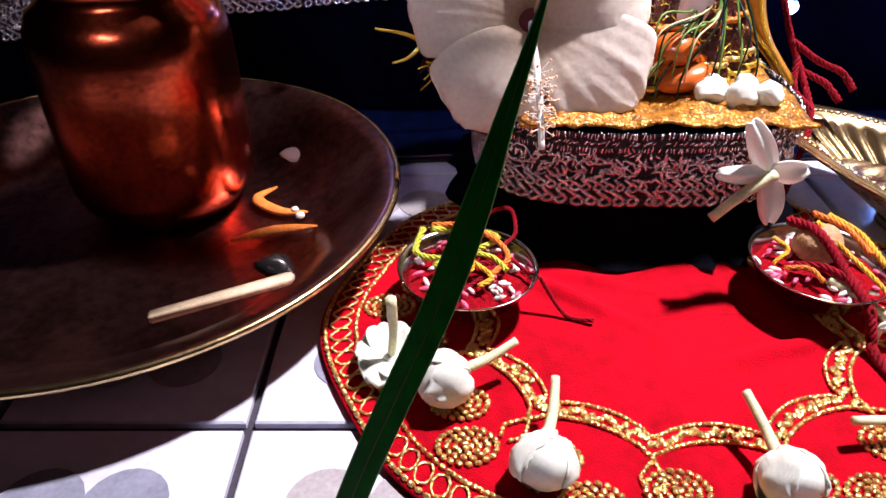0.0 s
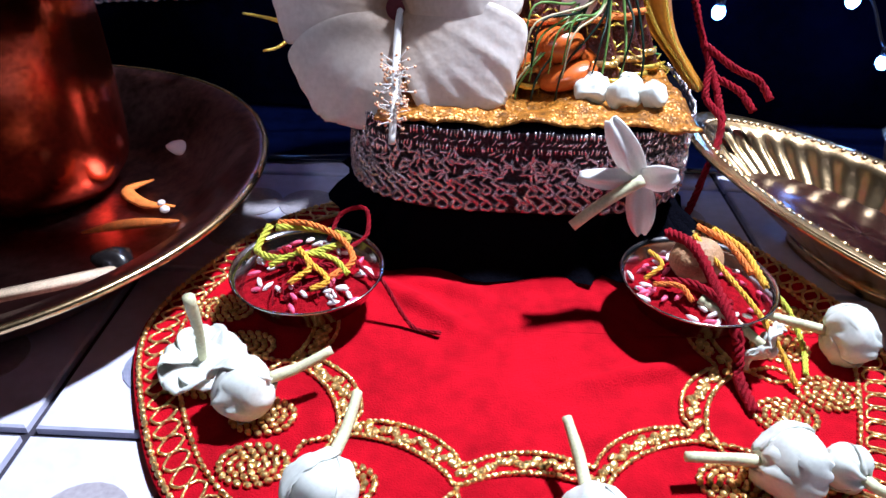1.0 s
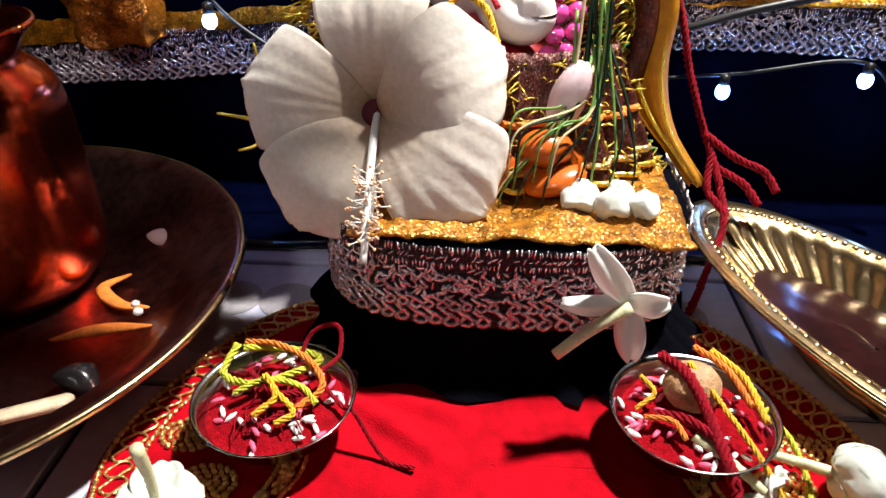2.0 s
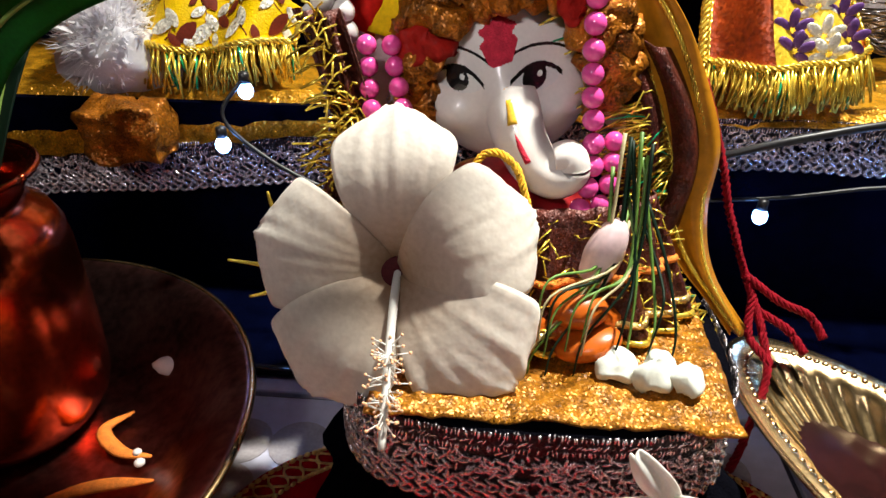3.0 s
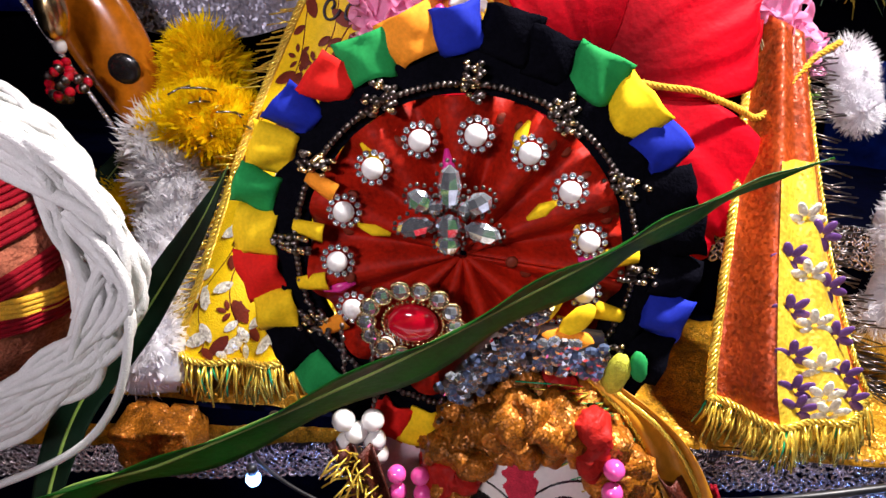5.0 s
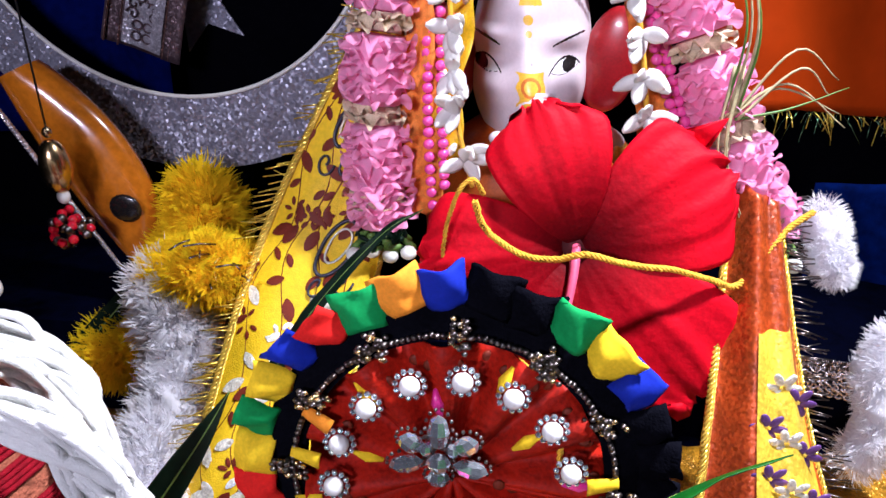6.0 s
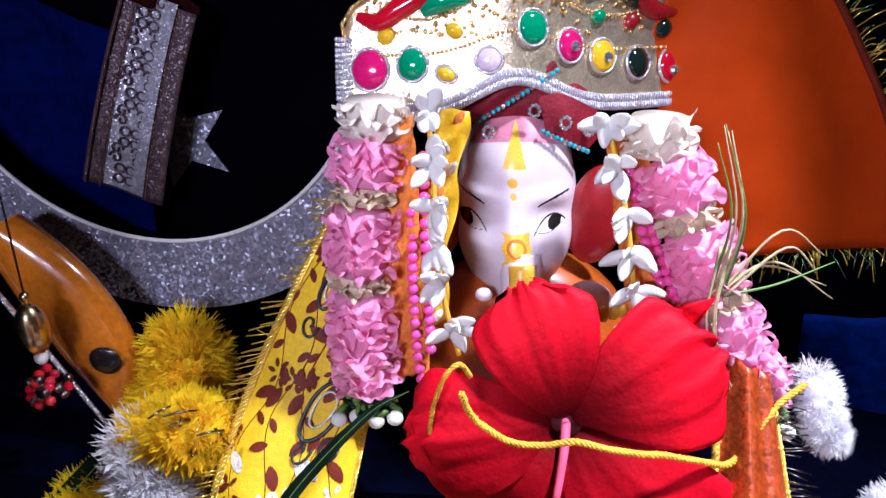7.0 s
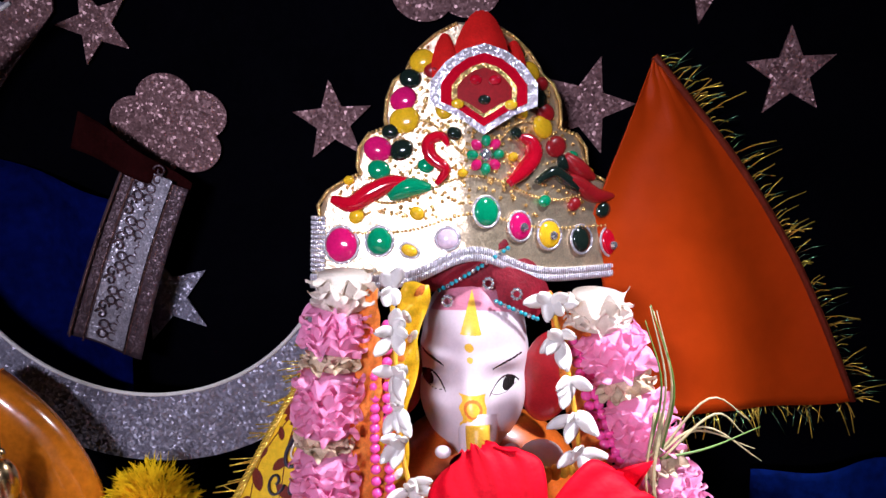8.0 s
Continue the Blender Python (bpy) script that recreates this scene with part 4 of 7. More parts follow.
# ---- leaves ----
def long_leaf(name, pts, width, material, label, wave=0.15, lean=0.5):
    """A long blade with a raised rib and wavy margins along pts."""
    path = smooth_path(pts, 14)
    th = thing(name, Matrix(), label, "leaf")
    bm = bmesh.new()

    def fn(u, v):
        i = min(int(v * (len(path) - 1)), len(path) - 2)
        f = v * (len(path) - 1) - i
        c = path[i].lerp(path[i + 1], f)
        d = (path[i + 1] - path[i]).normalized()
        side = d.cross(Vector((0, -1, lean))).normalized()
        nrm = side.cross(d).normalized()
        w = width * (math.sin(math.pi * min(1, 0.04 + 0.955 * v)) ** 0.9) * (1.15 - 0.65 * v)
        s = (u - 0.5) * 2
        return c + side * s * w + nrm * (0.25 * w * abs(s) + wave * w * math.sin(v * 42 + s) * s * s)
    sheet(bm, fn, 10, 90, 0.0004)
    part("blade", bm, material, th)
    bm = bmesh.new()
    tube(bm, path, min(0.0011, width * 0.08), 6, taper=lambda t: 1.2 - t)
    part("midrib", bm, "rib_pale", th)
    return th


def build_leaves():
    long_leaf("long_leaf", [(-0.150, 0.345, 0.085), (-0.112, 0.340, 0.182), (-0.050, 0.336, 0.220), (0.020, 0.340, 0.260), (0.074, 0.348, 0.292), (0.108, 0.355, 0.312), (0.135, 0.362, 0.325), (0.160, 0.367, 0.333)], 0.0165, "leaf_green", "long green leaf with wavy margin standing in the copper pot", 0.12, -1.0)
    long_leaf("long_leaf", [(-0.152, 0.345, 0.085), (-0.128, 0.385, 0.18), (-0.098, 0.41, 0.225), (-0.068, 0.42, 0.27), (-0.050, 0.42, 0.30)], 0.011, "leaf_dark", "dark green leaf standing upright in the copper pot", 0.05)
    long_leaf("durva_grass", [(-0.040, 0.030, 0.0), (-0.025, 0.030, 0.09), (-0.010, 0.031, 0.150), (0.000, 0.031, 0.180), (0.003, 0.032, 0.190), (0.005, 0.033, 0.197)], 0.0012, "grass_green", "thin green grass blade standing upright before the mat", 0.02)
    # dark leaves behind the large idol's shawl
    long_leaf("long_leaf", [(-0.105, 0.515, 0.13), (-0.085, 0.53, 0.20), (-0.050, 0.54, 0.262), (-0.005, 0.548, 0.315), (0.02, 0.55, 0.332)], 0.0052, "leaf_dark", "narrow dark green leaf lying over the yellow shawl", 0.35)
    long_leaf("long_leaf", [(-0.29, 0.58, 0.14), (-0.24, 0.59, 0.19), (-0.20, 0.60, 0.235), (-0.19, 0.60, 0.26)], 0.010, "leaf_dark", "dark green leaf beside the yellow feathers", 0.05)


# ---- small idol and its dress ----
def build_small_idol():
    bm = bmesh.new()
    blob(bm, (0.085, 0.376, 0.100), (0.045, 0.034, 0.036), mi=3, u=24, v=16)          # body
    blob(bm, (0.085, 0.352, 0.082), (0.058, 0.030, 0.016), mi=2, u=24, v=12)          # crossed legs
    blob(bm, (0.080, 0.402, 0.168), (0.034, 0.024, 0.035), mi=0, u=32, v=22)          # back of the head
    blob(bm, (0.030, 0.405, 0.165), (0.020, 0.006, 0.030), (0, 0, 25), mi=1, u=18, v=12)   # ears
    blob(bm, (0.132, 0.405, 0.170), (0.018, 0.006, 0.030), (0, 0, -25), mi=1, u=18, v=12)
    eyes = ((-0.0180, 0.0030), (0.0125, 0.0055))

    def height(x, z):
        h = 0.024 * math.sqrt(max(0, 1 - (x / 0.0362) ** 2 - (z / 0.0362) ** 2))
        h += 0.011 * bump2(x, z, 0.004 + 0.25 * (-0.008 - z), -0.010, 0.011, 0.020)
        h += 0.007 * bump2(x, z, -0.023, -0.012, 0.012, 0.010) + 0.007 * bump2(x, z, 0.026, -0.006, 0.011, 0.010)
        for ex, ez in eyes:
            h += -0.0035 * bump2(x, z, ex, ez + 0.001, 0.012, 0.010) + 0.0030 * bump2(x, z, ex, ez, 0.0075, 0.005)
        return h

    def paint(x, z):
        if ((x + 0.003) / 0.0072) ** 2 + ((z - 0.0185) / 0.0088) ** 2 < 1 + 0.5 * noise.noise(Vector((x * 300, z * 300, 0))):
            return 5
        for ex, ez in eyes:
            dx, dz = x - ex, z - ez - 0.10 * (x - ex) * (1 if ex > 0 else -1)
            inside = (dx / 0.0090) ** 2 + (dz / 0.0046) ** 2
            if abs(dx) < 0.0102 and abs(dz - (0.0047 - 46 * dx * dx)) < 0.0009:
                return 4
            if inside < 1:
                if (dx + 0.0008) ** 2 + (dz - 0.0004) ** 2 < 0.0047 ** 2 and not ((dx - 0.0012) ** 2 + (dz - 0.0014) ** 2 < 0.0011 ** 2):
                    return 4
                return 7
            if abs(dx) < 0.012 and abs(dz - (0.0118 - 22 * dx * dx)) < 0.0006:
                return 4
        if abs(x - 0.0025) < 0.0026 and -0.012 < z < 0.003:
            return 6
        if abs(x - 0.0048 - 0.25 * (-0.012 - z)) < 0.0014 and -0.030 < z < -0.012:
            return 5
        return 0
    face_relief(bm, 0.080, 0.1665, 0.394, 0.0350, 0.0362, height, paint, 240, 120)
    blob(bm, (0.0835, 0.3765, 0.162), (0.0125, 0.009, 0.015), (0, -14, 0), mi=0, u=20, v=14)
    trunk = smooth_path([(0.083, 0.3735, 0.163), (0.0858, 0.366, 0.153), (0.0895, 0.361, 0.146), (0.0945, 0.357, 0.140), (0.1015, 0.354, 0.1372), (0.1070, 0.354, 0.1400), (0.1062, 0.354, 0.1455), (0.1010, 0.354, 0.1445)], 8)
    tube(bm, trunk, 0.0118, 20, 0, taper=lambda t: 1.0 - 0.46 * t)
    tube(bm, [p + Vector((-0.0005, -0.0104 + 0.003 * k / len(trunk), 0.0010)) for k, p in enumerate(trunk[5:20])], 0.0014, 8, 5)
    tube(bm, [p + Vector((-0.0008, -0.0104, 0.0014)) for p in trunk[0:7]], 0.0024, 8, 6)
    blob(bm, (0.113, 0.330, 0.092), (0.012, 0.010, 0.008), mi=2, u=16, v=10)             # hand with sweet
    blob(bm, (0.121, 0.340, 0.110), (0.008, 0.008, 0.018), (0, 20, 0), mi=1, u=14, v=10)
    blob(bm, (0.1175, 0.324, 0.080), (0.014, 0.010, 0.006), (0, -18, 0), mi=2, u=16, v=10)
    idol = part("elephant_headed_statue", bm, ["idol_skin", "idol_pink", "idol_orange", "idol_red", "idol_black", "tilak_red", "idol_yellow", "pearl_white"])
    tagged(idol, "small painted elephant-headed clay statue with white face", "statue")

    # dress over the lap
    dress = thing("statue_dress", Matrix(), "red and gold brocade dress gathered over the statue's lap", "dress")

    def skirt(u, v):
        a = radians(186 + 168 * u)
        k = 0.0026 * math.sin(u * 62) * (0.3 + v) + 0.0012 * noise.noise(Vector((u * 20, v * 6, 3)))
        return Vector((0.094 + (0.050 + 0.022 * v + k) * math.cos(a), 0.370 + (0.026 + 0.020 * v + k) * math.sin(a), 0.128 - 0.054 * v))
    bm = bmesh.new()
    sheet(bm, skirt, 120, 14, 0.0006)
    part("pleated_cloth", bm, "red_gold", dress)
    for v, m in ((0.97, "gold_tinsel"), (0.84, "gold_thread"), (0.5, "thread_orange")):
        bm = bmesh.new()
        tube(bm, [skirt(k / 90, v) + Vector((0, -0.0012, 0)) for k in range(91)], 0.0016, 6)
        part("gold_border", bm, m, dress)
    random.seed(23)
    bm = bmesh.new()
    for k in range(260):
        p = skirt(random.random(), random.random()) + Vector((0, -0.0008, 0))
        q = p + Vector((random.uniform(-0.008, 0.008), random.uniform(-0.006, 0), random.uniform(-0.008, 0.003)))
        tube(bm, [p, (p + q) / 2 + Vector((0, -0.001, 0.001)), q], 0.0004, 4)
    part("tinsel", bm, "gold_tinsel", dress)

    # turban
    tb = thing("turban", pose(0.080, 0.392, 0.168), "crumpled gold and red cloth turban round the small statue's face", "turban")
    random.seed(21)
    for k in range(30):
        a = radians(202 - 200 * (k % 15) / 14)
        back = k // 15
        r = (0.037 + 0.0015 * math.sin(a) + 0.004 * math.cos(a)) + random.uniform(-0.002, 0.002)
        c = Vector((r * math.cos(a), -0.013 + 0.016 * back + random.uniform(-0.003, 0.003), r * 1.04 * math.sin(a)))
        tang, rad = Vector((-math.sin(a), 0, math.cos(a))), Vector((math.cos(a), 0, math.sin(a)))
        d = (tang * random.uniform(0.5, 1.0) + rad * random.uniform(0.5, 1.0) + Vector((0, 0.35, 0))).normalized()
        ln = random.uniform(0.013, 0.018) * (0.72 if a > radians(150) else 1.0)
        bm = bmesh.new()
        tube(bm, smooth_path([tuple(c - d * ln), tuple(c - d * ln * 0.3 + rad * 0.004), tuple(c + d * ln * 0.4 + rad * 0.004), tuple(c + d * ln)], 9), 0.0074, 16, taper=lambda t: 0.35 + 0.75 * math.sin(math.pi * min(1, max(0, t))) ** 0.7)
        for v in bm.verts:
            v.co += 0.0042 * noise.noise_vector(v.co * 110 + Vector((k, 0, 0))) + 0.0020 * noise.noise_vector(v.co * 330)
        part("turban_fold", bm, "red_cloth" if k % 7 == 3 else "turban_gold", tb)
    bm = bmesh.new()
    blob(bm, (0, 0.016, 0.004), (0.044, 0.022, 0.042), u=28, v=16)
    part("turban_cap", bm, "red_cloth", tb)

    def necklace(name, pts, r, material, label, gap=2.0):
        th = thing(name, Matrix(), label, "beads")
        path = smooth_path(pts, 24)
        run = last = 0.0
        base = bmesh.new()
        blob(base, (0, 0, 0), (r, r, r), u=16, v=10)
        first = None
        for a, b in zip(path, path[1:]):
            run += (b - a).length
            if first is None or run - last > r * gap:
                last = run
                if first is None:
                    first = part("bead", base, material, th)
                    first.location = a
                else:
                    o = new("bead", first.data)
                    o.parent, o.location = th, a
        bm = bmesh.new()
        tube(bm, path, r * 0.16, 6)
        part("string", bm, "thread_red", th)
    necklace("pink_bead_string", [(0.112, 0.366, 0.203), (0.112, 0.361, 0.188), (0.113, 0.360, 0.172), (0.115, 0.359, 0.156), (0.116, 0.356, 0.141), (0.113, 0.353, 0.127), (0.108, 0.352, 0.114), (0.100, 0.352, 0.104)], 0.0043, "pearl_pink", "string of glossy pink beads round the statue")
    necklace("pink_bead_string", [(0.124, 0.362, 0.150), (0.123, 0.356, 0.135), (0.118, 0.352, 0.122), (0.111, 0.350, 0.110), (0.103, 0.349, 0.101)], 0.0040, "pearl_pink", "second string of glossy pink beads on the chest")
    necklace("pink_bead_string", [(0.025, 0.375, 0.182), (0.026, 0.372, 0.170), (0.027, 0.368, 0.160), (0.030, 0.36, 0.150)], 0.0041, "pearl_pink", "pink beads hanging beside the face")
    necklace("pink_bead_string", [(0.035, 0.375, 0.182), (0.037, 0.372, 0.171), (0.040, 0.366, 0.161), (0.042, 0.36, 0.150)], 0.0041, "pearl_pink", "pink beads hanging beside the face")
    # pearl cluster hanging from the fan
    th = thing("pearl_tassel", Matrix(), "cluster of white pearls hanging on thin chains", "tassel")
    for k, (px, pz) in enumerate(((0.002, 0.204), (0.014, 0.2035), (0.007, 0.198), (0.0145, 0.193), (0.003, 0.192), (0.0155, 0.185), (0.005, 0.184))):
        bm = bmesh.new()
        blob(bm, (px, 0.381 + 0.002 * (k % 2), pz), (0.0050, 0.0050, 0.0050), u=16, v=10)
        part("pearl", bm, "pearl_white", th)
    for px in (0.002, 0.014):
        bm = bmesh.new()
        for q in range(14):
            blob(bm, (px + 0.0005 * (q % 2), 0.386, 0.209 + q * 0.003), (0.0011, 0.0011, 0.0015), u=6, v=4)
        part("chain", bm, "dark_metal", th)

    # veil over the side of the idol, gold with brown satin edge and tinsel
    veil = thing("veil", Matrix(), "golden satin veil with tinsel edging draped beside the statue", "veil")
    bm = bmesh.new()
    edge = smooth_path([(0.104, 0.400, 0.222), (0.124, 0.392, 0.209), (0.138, 0.390, 0.190), (0.150, 0.386, 0.163), (0.159, 0.382, 0.138), (0.161, 0.378, 0.112), (0.170, 0.372, 0.088), (0.190, 0.362, 0.062)], 8)

    def band(w0, w1, off):
        def fn(u, v):
            i = min(int(v * (len(edge) - 1)), len(edge) - 2)
            c = edge[i].lerp(edge[i + 1], v * (len(edge) - 1) - i)
            w = w0 + (w1 - w0) * math.sin(math.pi * min(1, v * 1.1))
            return c + Vector(((u - 0.55) * w, off + 0.003 * math.sin(u * 9 + v * 6), 0.25 * (u - 0.5) * w))
        return fn
    sheet(bm, band(0.008, 0.028, 0.0), 8, 50, 0.0006)
    part("satin_edge", bm, "brown_satin", veil)
    bm = bmesh.new()
    sheet(bm, lambda u, v: Vector((0.112 + 0.012 * math.sin(v * 5) + 0.034 * u + 0.020 * v, 0.385 - 0.018 * v + 0.005 * math.sin(u * 14), 0.192 - 0.122 * v - 0.012 * u)), 16, 40, 0.0005)
    part("brocade", bm, "red_gold", veil)
    for sgn in (-1, 1):
        bm = bmesh.new()
        twisted(bm, [tuple(p + Vector((sgn * 0.0085 * math.sin(math.pi * min(1, 0.05 + k / len(edge))), -0.002, 0))) for k, p in enumerate(edge)][::4], 0.0013, turns=700)
        part("gold_edging", bm, "gold_tinsel", veil)
    random.seed(31)
    bm = bmesh.new()
    for k in range(420):
        i = random.randint(2, len(edge) - 2)
        p = edge[i] + Vector((-0.008, -0.003, 0))
        q = p + Vector((random.uniform(-0.034, -0.006), random.uniform(-0.012, 0.0), random.uniform(-0.014, 0.004)))
        tube(bm, [p, (p + q) / 2 + Vector((0, -0.002, 0.002)), q], 0.0004, 4, mi=0 if random.random() < 0.85 else 1)
    part("tinsel", bm, ["gold_tinsel", "gem_green"], veil)
    # left side gold trim
    lt = thing("gold_drape", Matrix(), "gold brocade drape with tinsel by the statue", "drape")
    bm = bmesh.new()
    sheet(bm, lambda u, v: Vector((-0.004 + 0.020 * u + 0.012 * math.sin(v * 4), 0.375 - 0.016 * v + 0.004 * math.sin(u * 16 + v * 5), 0.195 - 0.125 * v)), 14, 36, 0.0005)
    part("brocade", bm, "red_gold", lt)
    bm = bmesh.new()
    for k in range(260):
        v = random.random()
        p = Vector((random.uniform(0, 0.014) + 0.010 * math.sin(v * 4), 0.372 - 0.016 * v, 0.195 - 0.125 * v))
        q = p + Vector((random.uniform(-0.014, 0.006), random.uniform(-0.012, 0.0), random.uniform(-0.008, 0.008)))
        tube(bm, [p, (p + q) / 2 + Vector((0, 0, 0.002)), q], 0.0005, 4)
    part("tinsel", bm, "gold_tinsel", lt)
    for pts in ([(-0.012, 0.350, 0.090), (-0.020, 0.348, 0.094), (-0.034, 0.346, 0.097)], [(-0.010, 0.350, 0.088), (-0.018, 0.346, 0.082), (-0.026, 0.344, 0.080)], [(-0.004, 0.352, 0.112), (-0.012, 0.350, 0.120), (-0.014, 0.350, 0.128)]):
        bm = bmesh.new()
        tube(bm, smooth_path(pts, 5), 0.0014, 6, taper=lambda t: 1.1 - 0.7 * t)
        part("tinsel_strip", bm, "gold_tinsel", lt)

    # durva grass bunch hanging over the lap
    random.seed(41)
    th = thing("grass_bunch", Matrix(), "bunch of thin dried durva grass blades hanging over the statue", "grass")
    for k in range(16):
        x0 = 0.128 + random.uniform(-0.006, 0.010)
        x1 = x0 + random.uniform(-0.034, 0.012)
        z1 = random.uniform(0.066, 0.10)
        bm = bmesh.new()
        tube(bm, smooth_path([(x0, 0.350, 0.140 + random.uniform(-0.02, 0.02)), ((x0 * 2 + x1) / 3 + 0.004, 0.333, 0.110), (x1, 0.318, z1 + 0.012), (x1 - 0.004, 0.312, max(0.072, z1 - 0.006))], 6), 0.0007, 5, taper=lambda t: 1.2 - 0.7 * t)
        part("blade", bm, random.choice(["stem_green", "dry_grass", "leaf_dark"]), th)

    # red cord beside the seat
    cord = thing("sacred_thread", Matrix(), "loosely twisted red thread hanging beside the brass dish", "thread")
    for pts in ([(0.165, 0.40, 0.165), (0.176, 0.395, 0.135), (0.185, 0.39, 0.105), (0.196, 0.385, 0.078), (0.203, 0.375, 0.060), (0.206, 0.36, 0.046)], [(0.196, 0.385, 0.078), (0.212, 0.38, 0.068), (0.226, 0.378, 0.062), (0.232, 0.372, 0.054)], [(0.200, 0.380, 0.064), (0.215, 0.372, 0.058), (0.222, 0.365, 0.050)], [(0.200, 0.382, 0.070), (0.198, 0.370, 0.055), (0.205, 0.358, 0.045), (0.195, 0.34, 0.020), (0.190, 0.335, 0.004)]):
        bm = bmesh.new()
        twisted(bm, pts, 0.0021, turns=500)
        part("red_strand", bm, "thread_red", cord)
    bm = bmesh.new()
    twisted(bm, [(0.0693, 0.3422, 0.1443), (0.0739, 0.3447, 0.1499), (0.0807, 0.3445, 0.1495), (0.0862, 0.3424, 0.1449), (0.0898, 0.3386, 0.1364), (0.0925, 0.3338, 0.1258), (0.0937, 0.3294, 0.1161)], 0.0016, turns=700)
    tagged(part("sacred_thread", bm, "thread_yellow"), "twisted yellow cord hooked round the hibiscus petal", "cord")


mat("turban_gold", (0.34, 0.11, 0.008), 0.4, 0.5, var=0.8, scale=130, fleck=0.7, bscale=1200)
mat("red_gold", (0.07, 0.009, 0.003), 0.5, 0.3, var=0.6, scale=160, fleck=0.8, bscale=1900)


def build_fan():
    """The round red pleated fan with pearls behind the small idol's turban."""
    fan = thing("turban_fan", pose(0.048, 0.412, 0.2705) @ Matrix.Rotation(radians(82), 4, "X") @ Matrix.Rotation(radians(-4), 4, "Z"), "round red pleated fan crest with pearls and coloured cloth tabs", "crest")
    n = 11

    def disc(u, v):
        a = 2 * math.pi * u
        r = 0.002 + 0.062 * v
        return Vector((r * math.cos(a), r * math.sin(a), 0.0062 * math.cos(n * a) * (0.3 + v)))
    bm = bmesh.new()
    sheet(bm, disc, 176, 8, 0.0012)
    part("pleated_disc", bm, "fan_red", fan)
    random.seed(5)
    for k in range(n):
        a = 2 * math.pi * k / n + 0.1
        bm = bmesh.new()
        r0, r1 = (0.030, 0.044) if k % 2 else (0.046, 0.060)
        tube(bm, [Vector((r * math.cos(a), r * math.sin(a), 0.0052)) for r in (r0, (r0 + r1) / 2, r1)], 0.0022, 6, taper=lambda t: 0.4 + math.sin(math.pi * t))
        part("gold_pleat", bm, "felt_yellow" if k % 3 else "magenta", fan)
    for k, deg in enumerate((158, 176, 197, 216, 8, -14, -36)):
        a = radians(deg)
        bm = bmesh.new()
        sheet(bm, lambda u, v: Vector(((0.056 + 0.013 * v) * math.cos(a + (u - 0.5) * 0.13 * (1 - 0.5 * v)), (0.056 + 0.013 * v) * math.sin(a + (u - 0.5) * 0.13 * (1 - 0.5 * v)), 0.0090 - 0.003 * v + 0.0015 * math.sin(3.14 * u))), 4, 4, 0.0008)
        part("gold_tip", bm, "felt_yellow" if k % 3 else "felt_orange", fan)
    for k in range(34):
        a, r = k * 2.4, 0.020 + 0.040 * math.sqrt((k * 0.618) % 1.0)
        bm = bmesh.new()
        blob(bm, (r * math.cos(a), r * math.sin(a), 0.0062 * math.cos(n * a) * (0.3 + (r - 0.002) / 0.062) + 0.0012), (0.0027, 0.0027, 0.0008), u=10, v=4)
        part("printed_spot", bm, "maroon_print", fan)
    for k in range(13):
        a = radians(90) + (k - 6) * radians(24.5)
        r = 0.050
        c = (r * math.cos(a), r * math.sin(a), 0.0105)
        bm = bmesh.new()
        blob(bm, c, (0.0044, 0.0044, 0.0040), u=14, v=8)
        pearl = part("pearl", bm, "pearl_white", fan)
        bm = bmesh.new()
        for q in range(12):
            b = 2 * math.pi * q / 12
            blob(bm, (c[0] + 0.0060 * math.cos(b), c[1] + 0.0060 * math.sin(b), 0.0092), (0.0015, 0.0015, 0.0013), u=6, v=4)
        part("bead_ring", bm, "crystal", pearl)
    # dark metal bead ring
    bm = bmesh.new()
    for k in range(180):
        a = 2 * math.pi * k / 180
        if k % 15 < 3:
            for q in range(13):
                blob(bm, ((0.069 + random.uniform(-0.007, 0.007)) * math.cos(a) + random.uniform(-0.002, 0.002), (0.069 + random.uniform(-0.007, 0.007)) * math.sin(a), 0.006 + random.uniform(0, 0.004)), (0.0015, 0.0012, 0.0012), u=6, v=4, mi=random.choice([0, 0, 1]))
        blob(bm, (0.068 * math.cos(a), 0.068 * math.sin(a), 0.005 + random.uniform(0, 0.002)), (0.0014, 0.0014, 0.0014), u=6, v=4)
    part("bead_ring", bm, ["dark_metal", "brass"], fan)
    bm = lathe([(0.064, -0.003), (0.078, -0.004), (0.082, 0.0), (0.078, 0.003), (0.064, 0.002)], 72, caps=False)
    part("black_ring", bm, "black_cloth", fan)
    cols = ["felt_green", "felt_yellow", "felt_blue", "felt_red", "felt_green", "felt_orange", "felt_blue", "black_cloth", "black_cloth", "felt_green", "felt_yellow", "felt_blue", "black_cloth", "black_cloth", "black_cloth", "felt_blue", "black_cloth", "black_cloth", "black_cloth", "felt_orange", "black_cloth", "felt_blue", "felt_yellow", "felt_red", "black_cloth", "felt_green", "black_cloth", "felt_yellow", "felt_red", "felt_yellow"]
    for k in range(30):
        a = radians(169 - 12 * k)
        bm = bmesh.new()
        w0, w1 = random.uniform(0.0082, 0.0098), random.uniform(0.0098, 0.0128)
        sheet(bm, lambda u, v: Vector(((2 * u - 1) * (w0 + (w1 - w0) * v), -0.0085 + 0.018 * v, 0.0055 * math.sin(math.pi * u) * (0.6 + 0.4 * math.sin(3 * v)) + 0.0012 * math.sin(7 * u + 5 * v + k))), 8, 8, 0.0016)
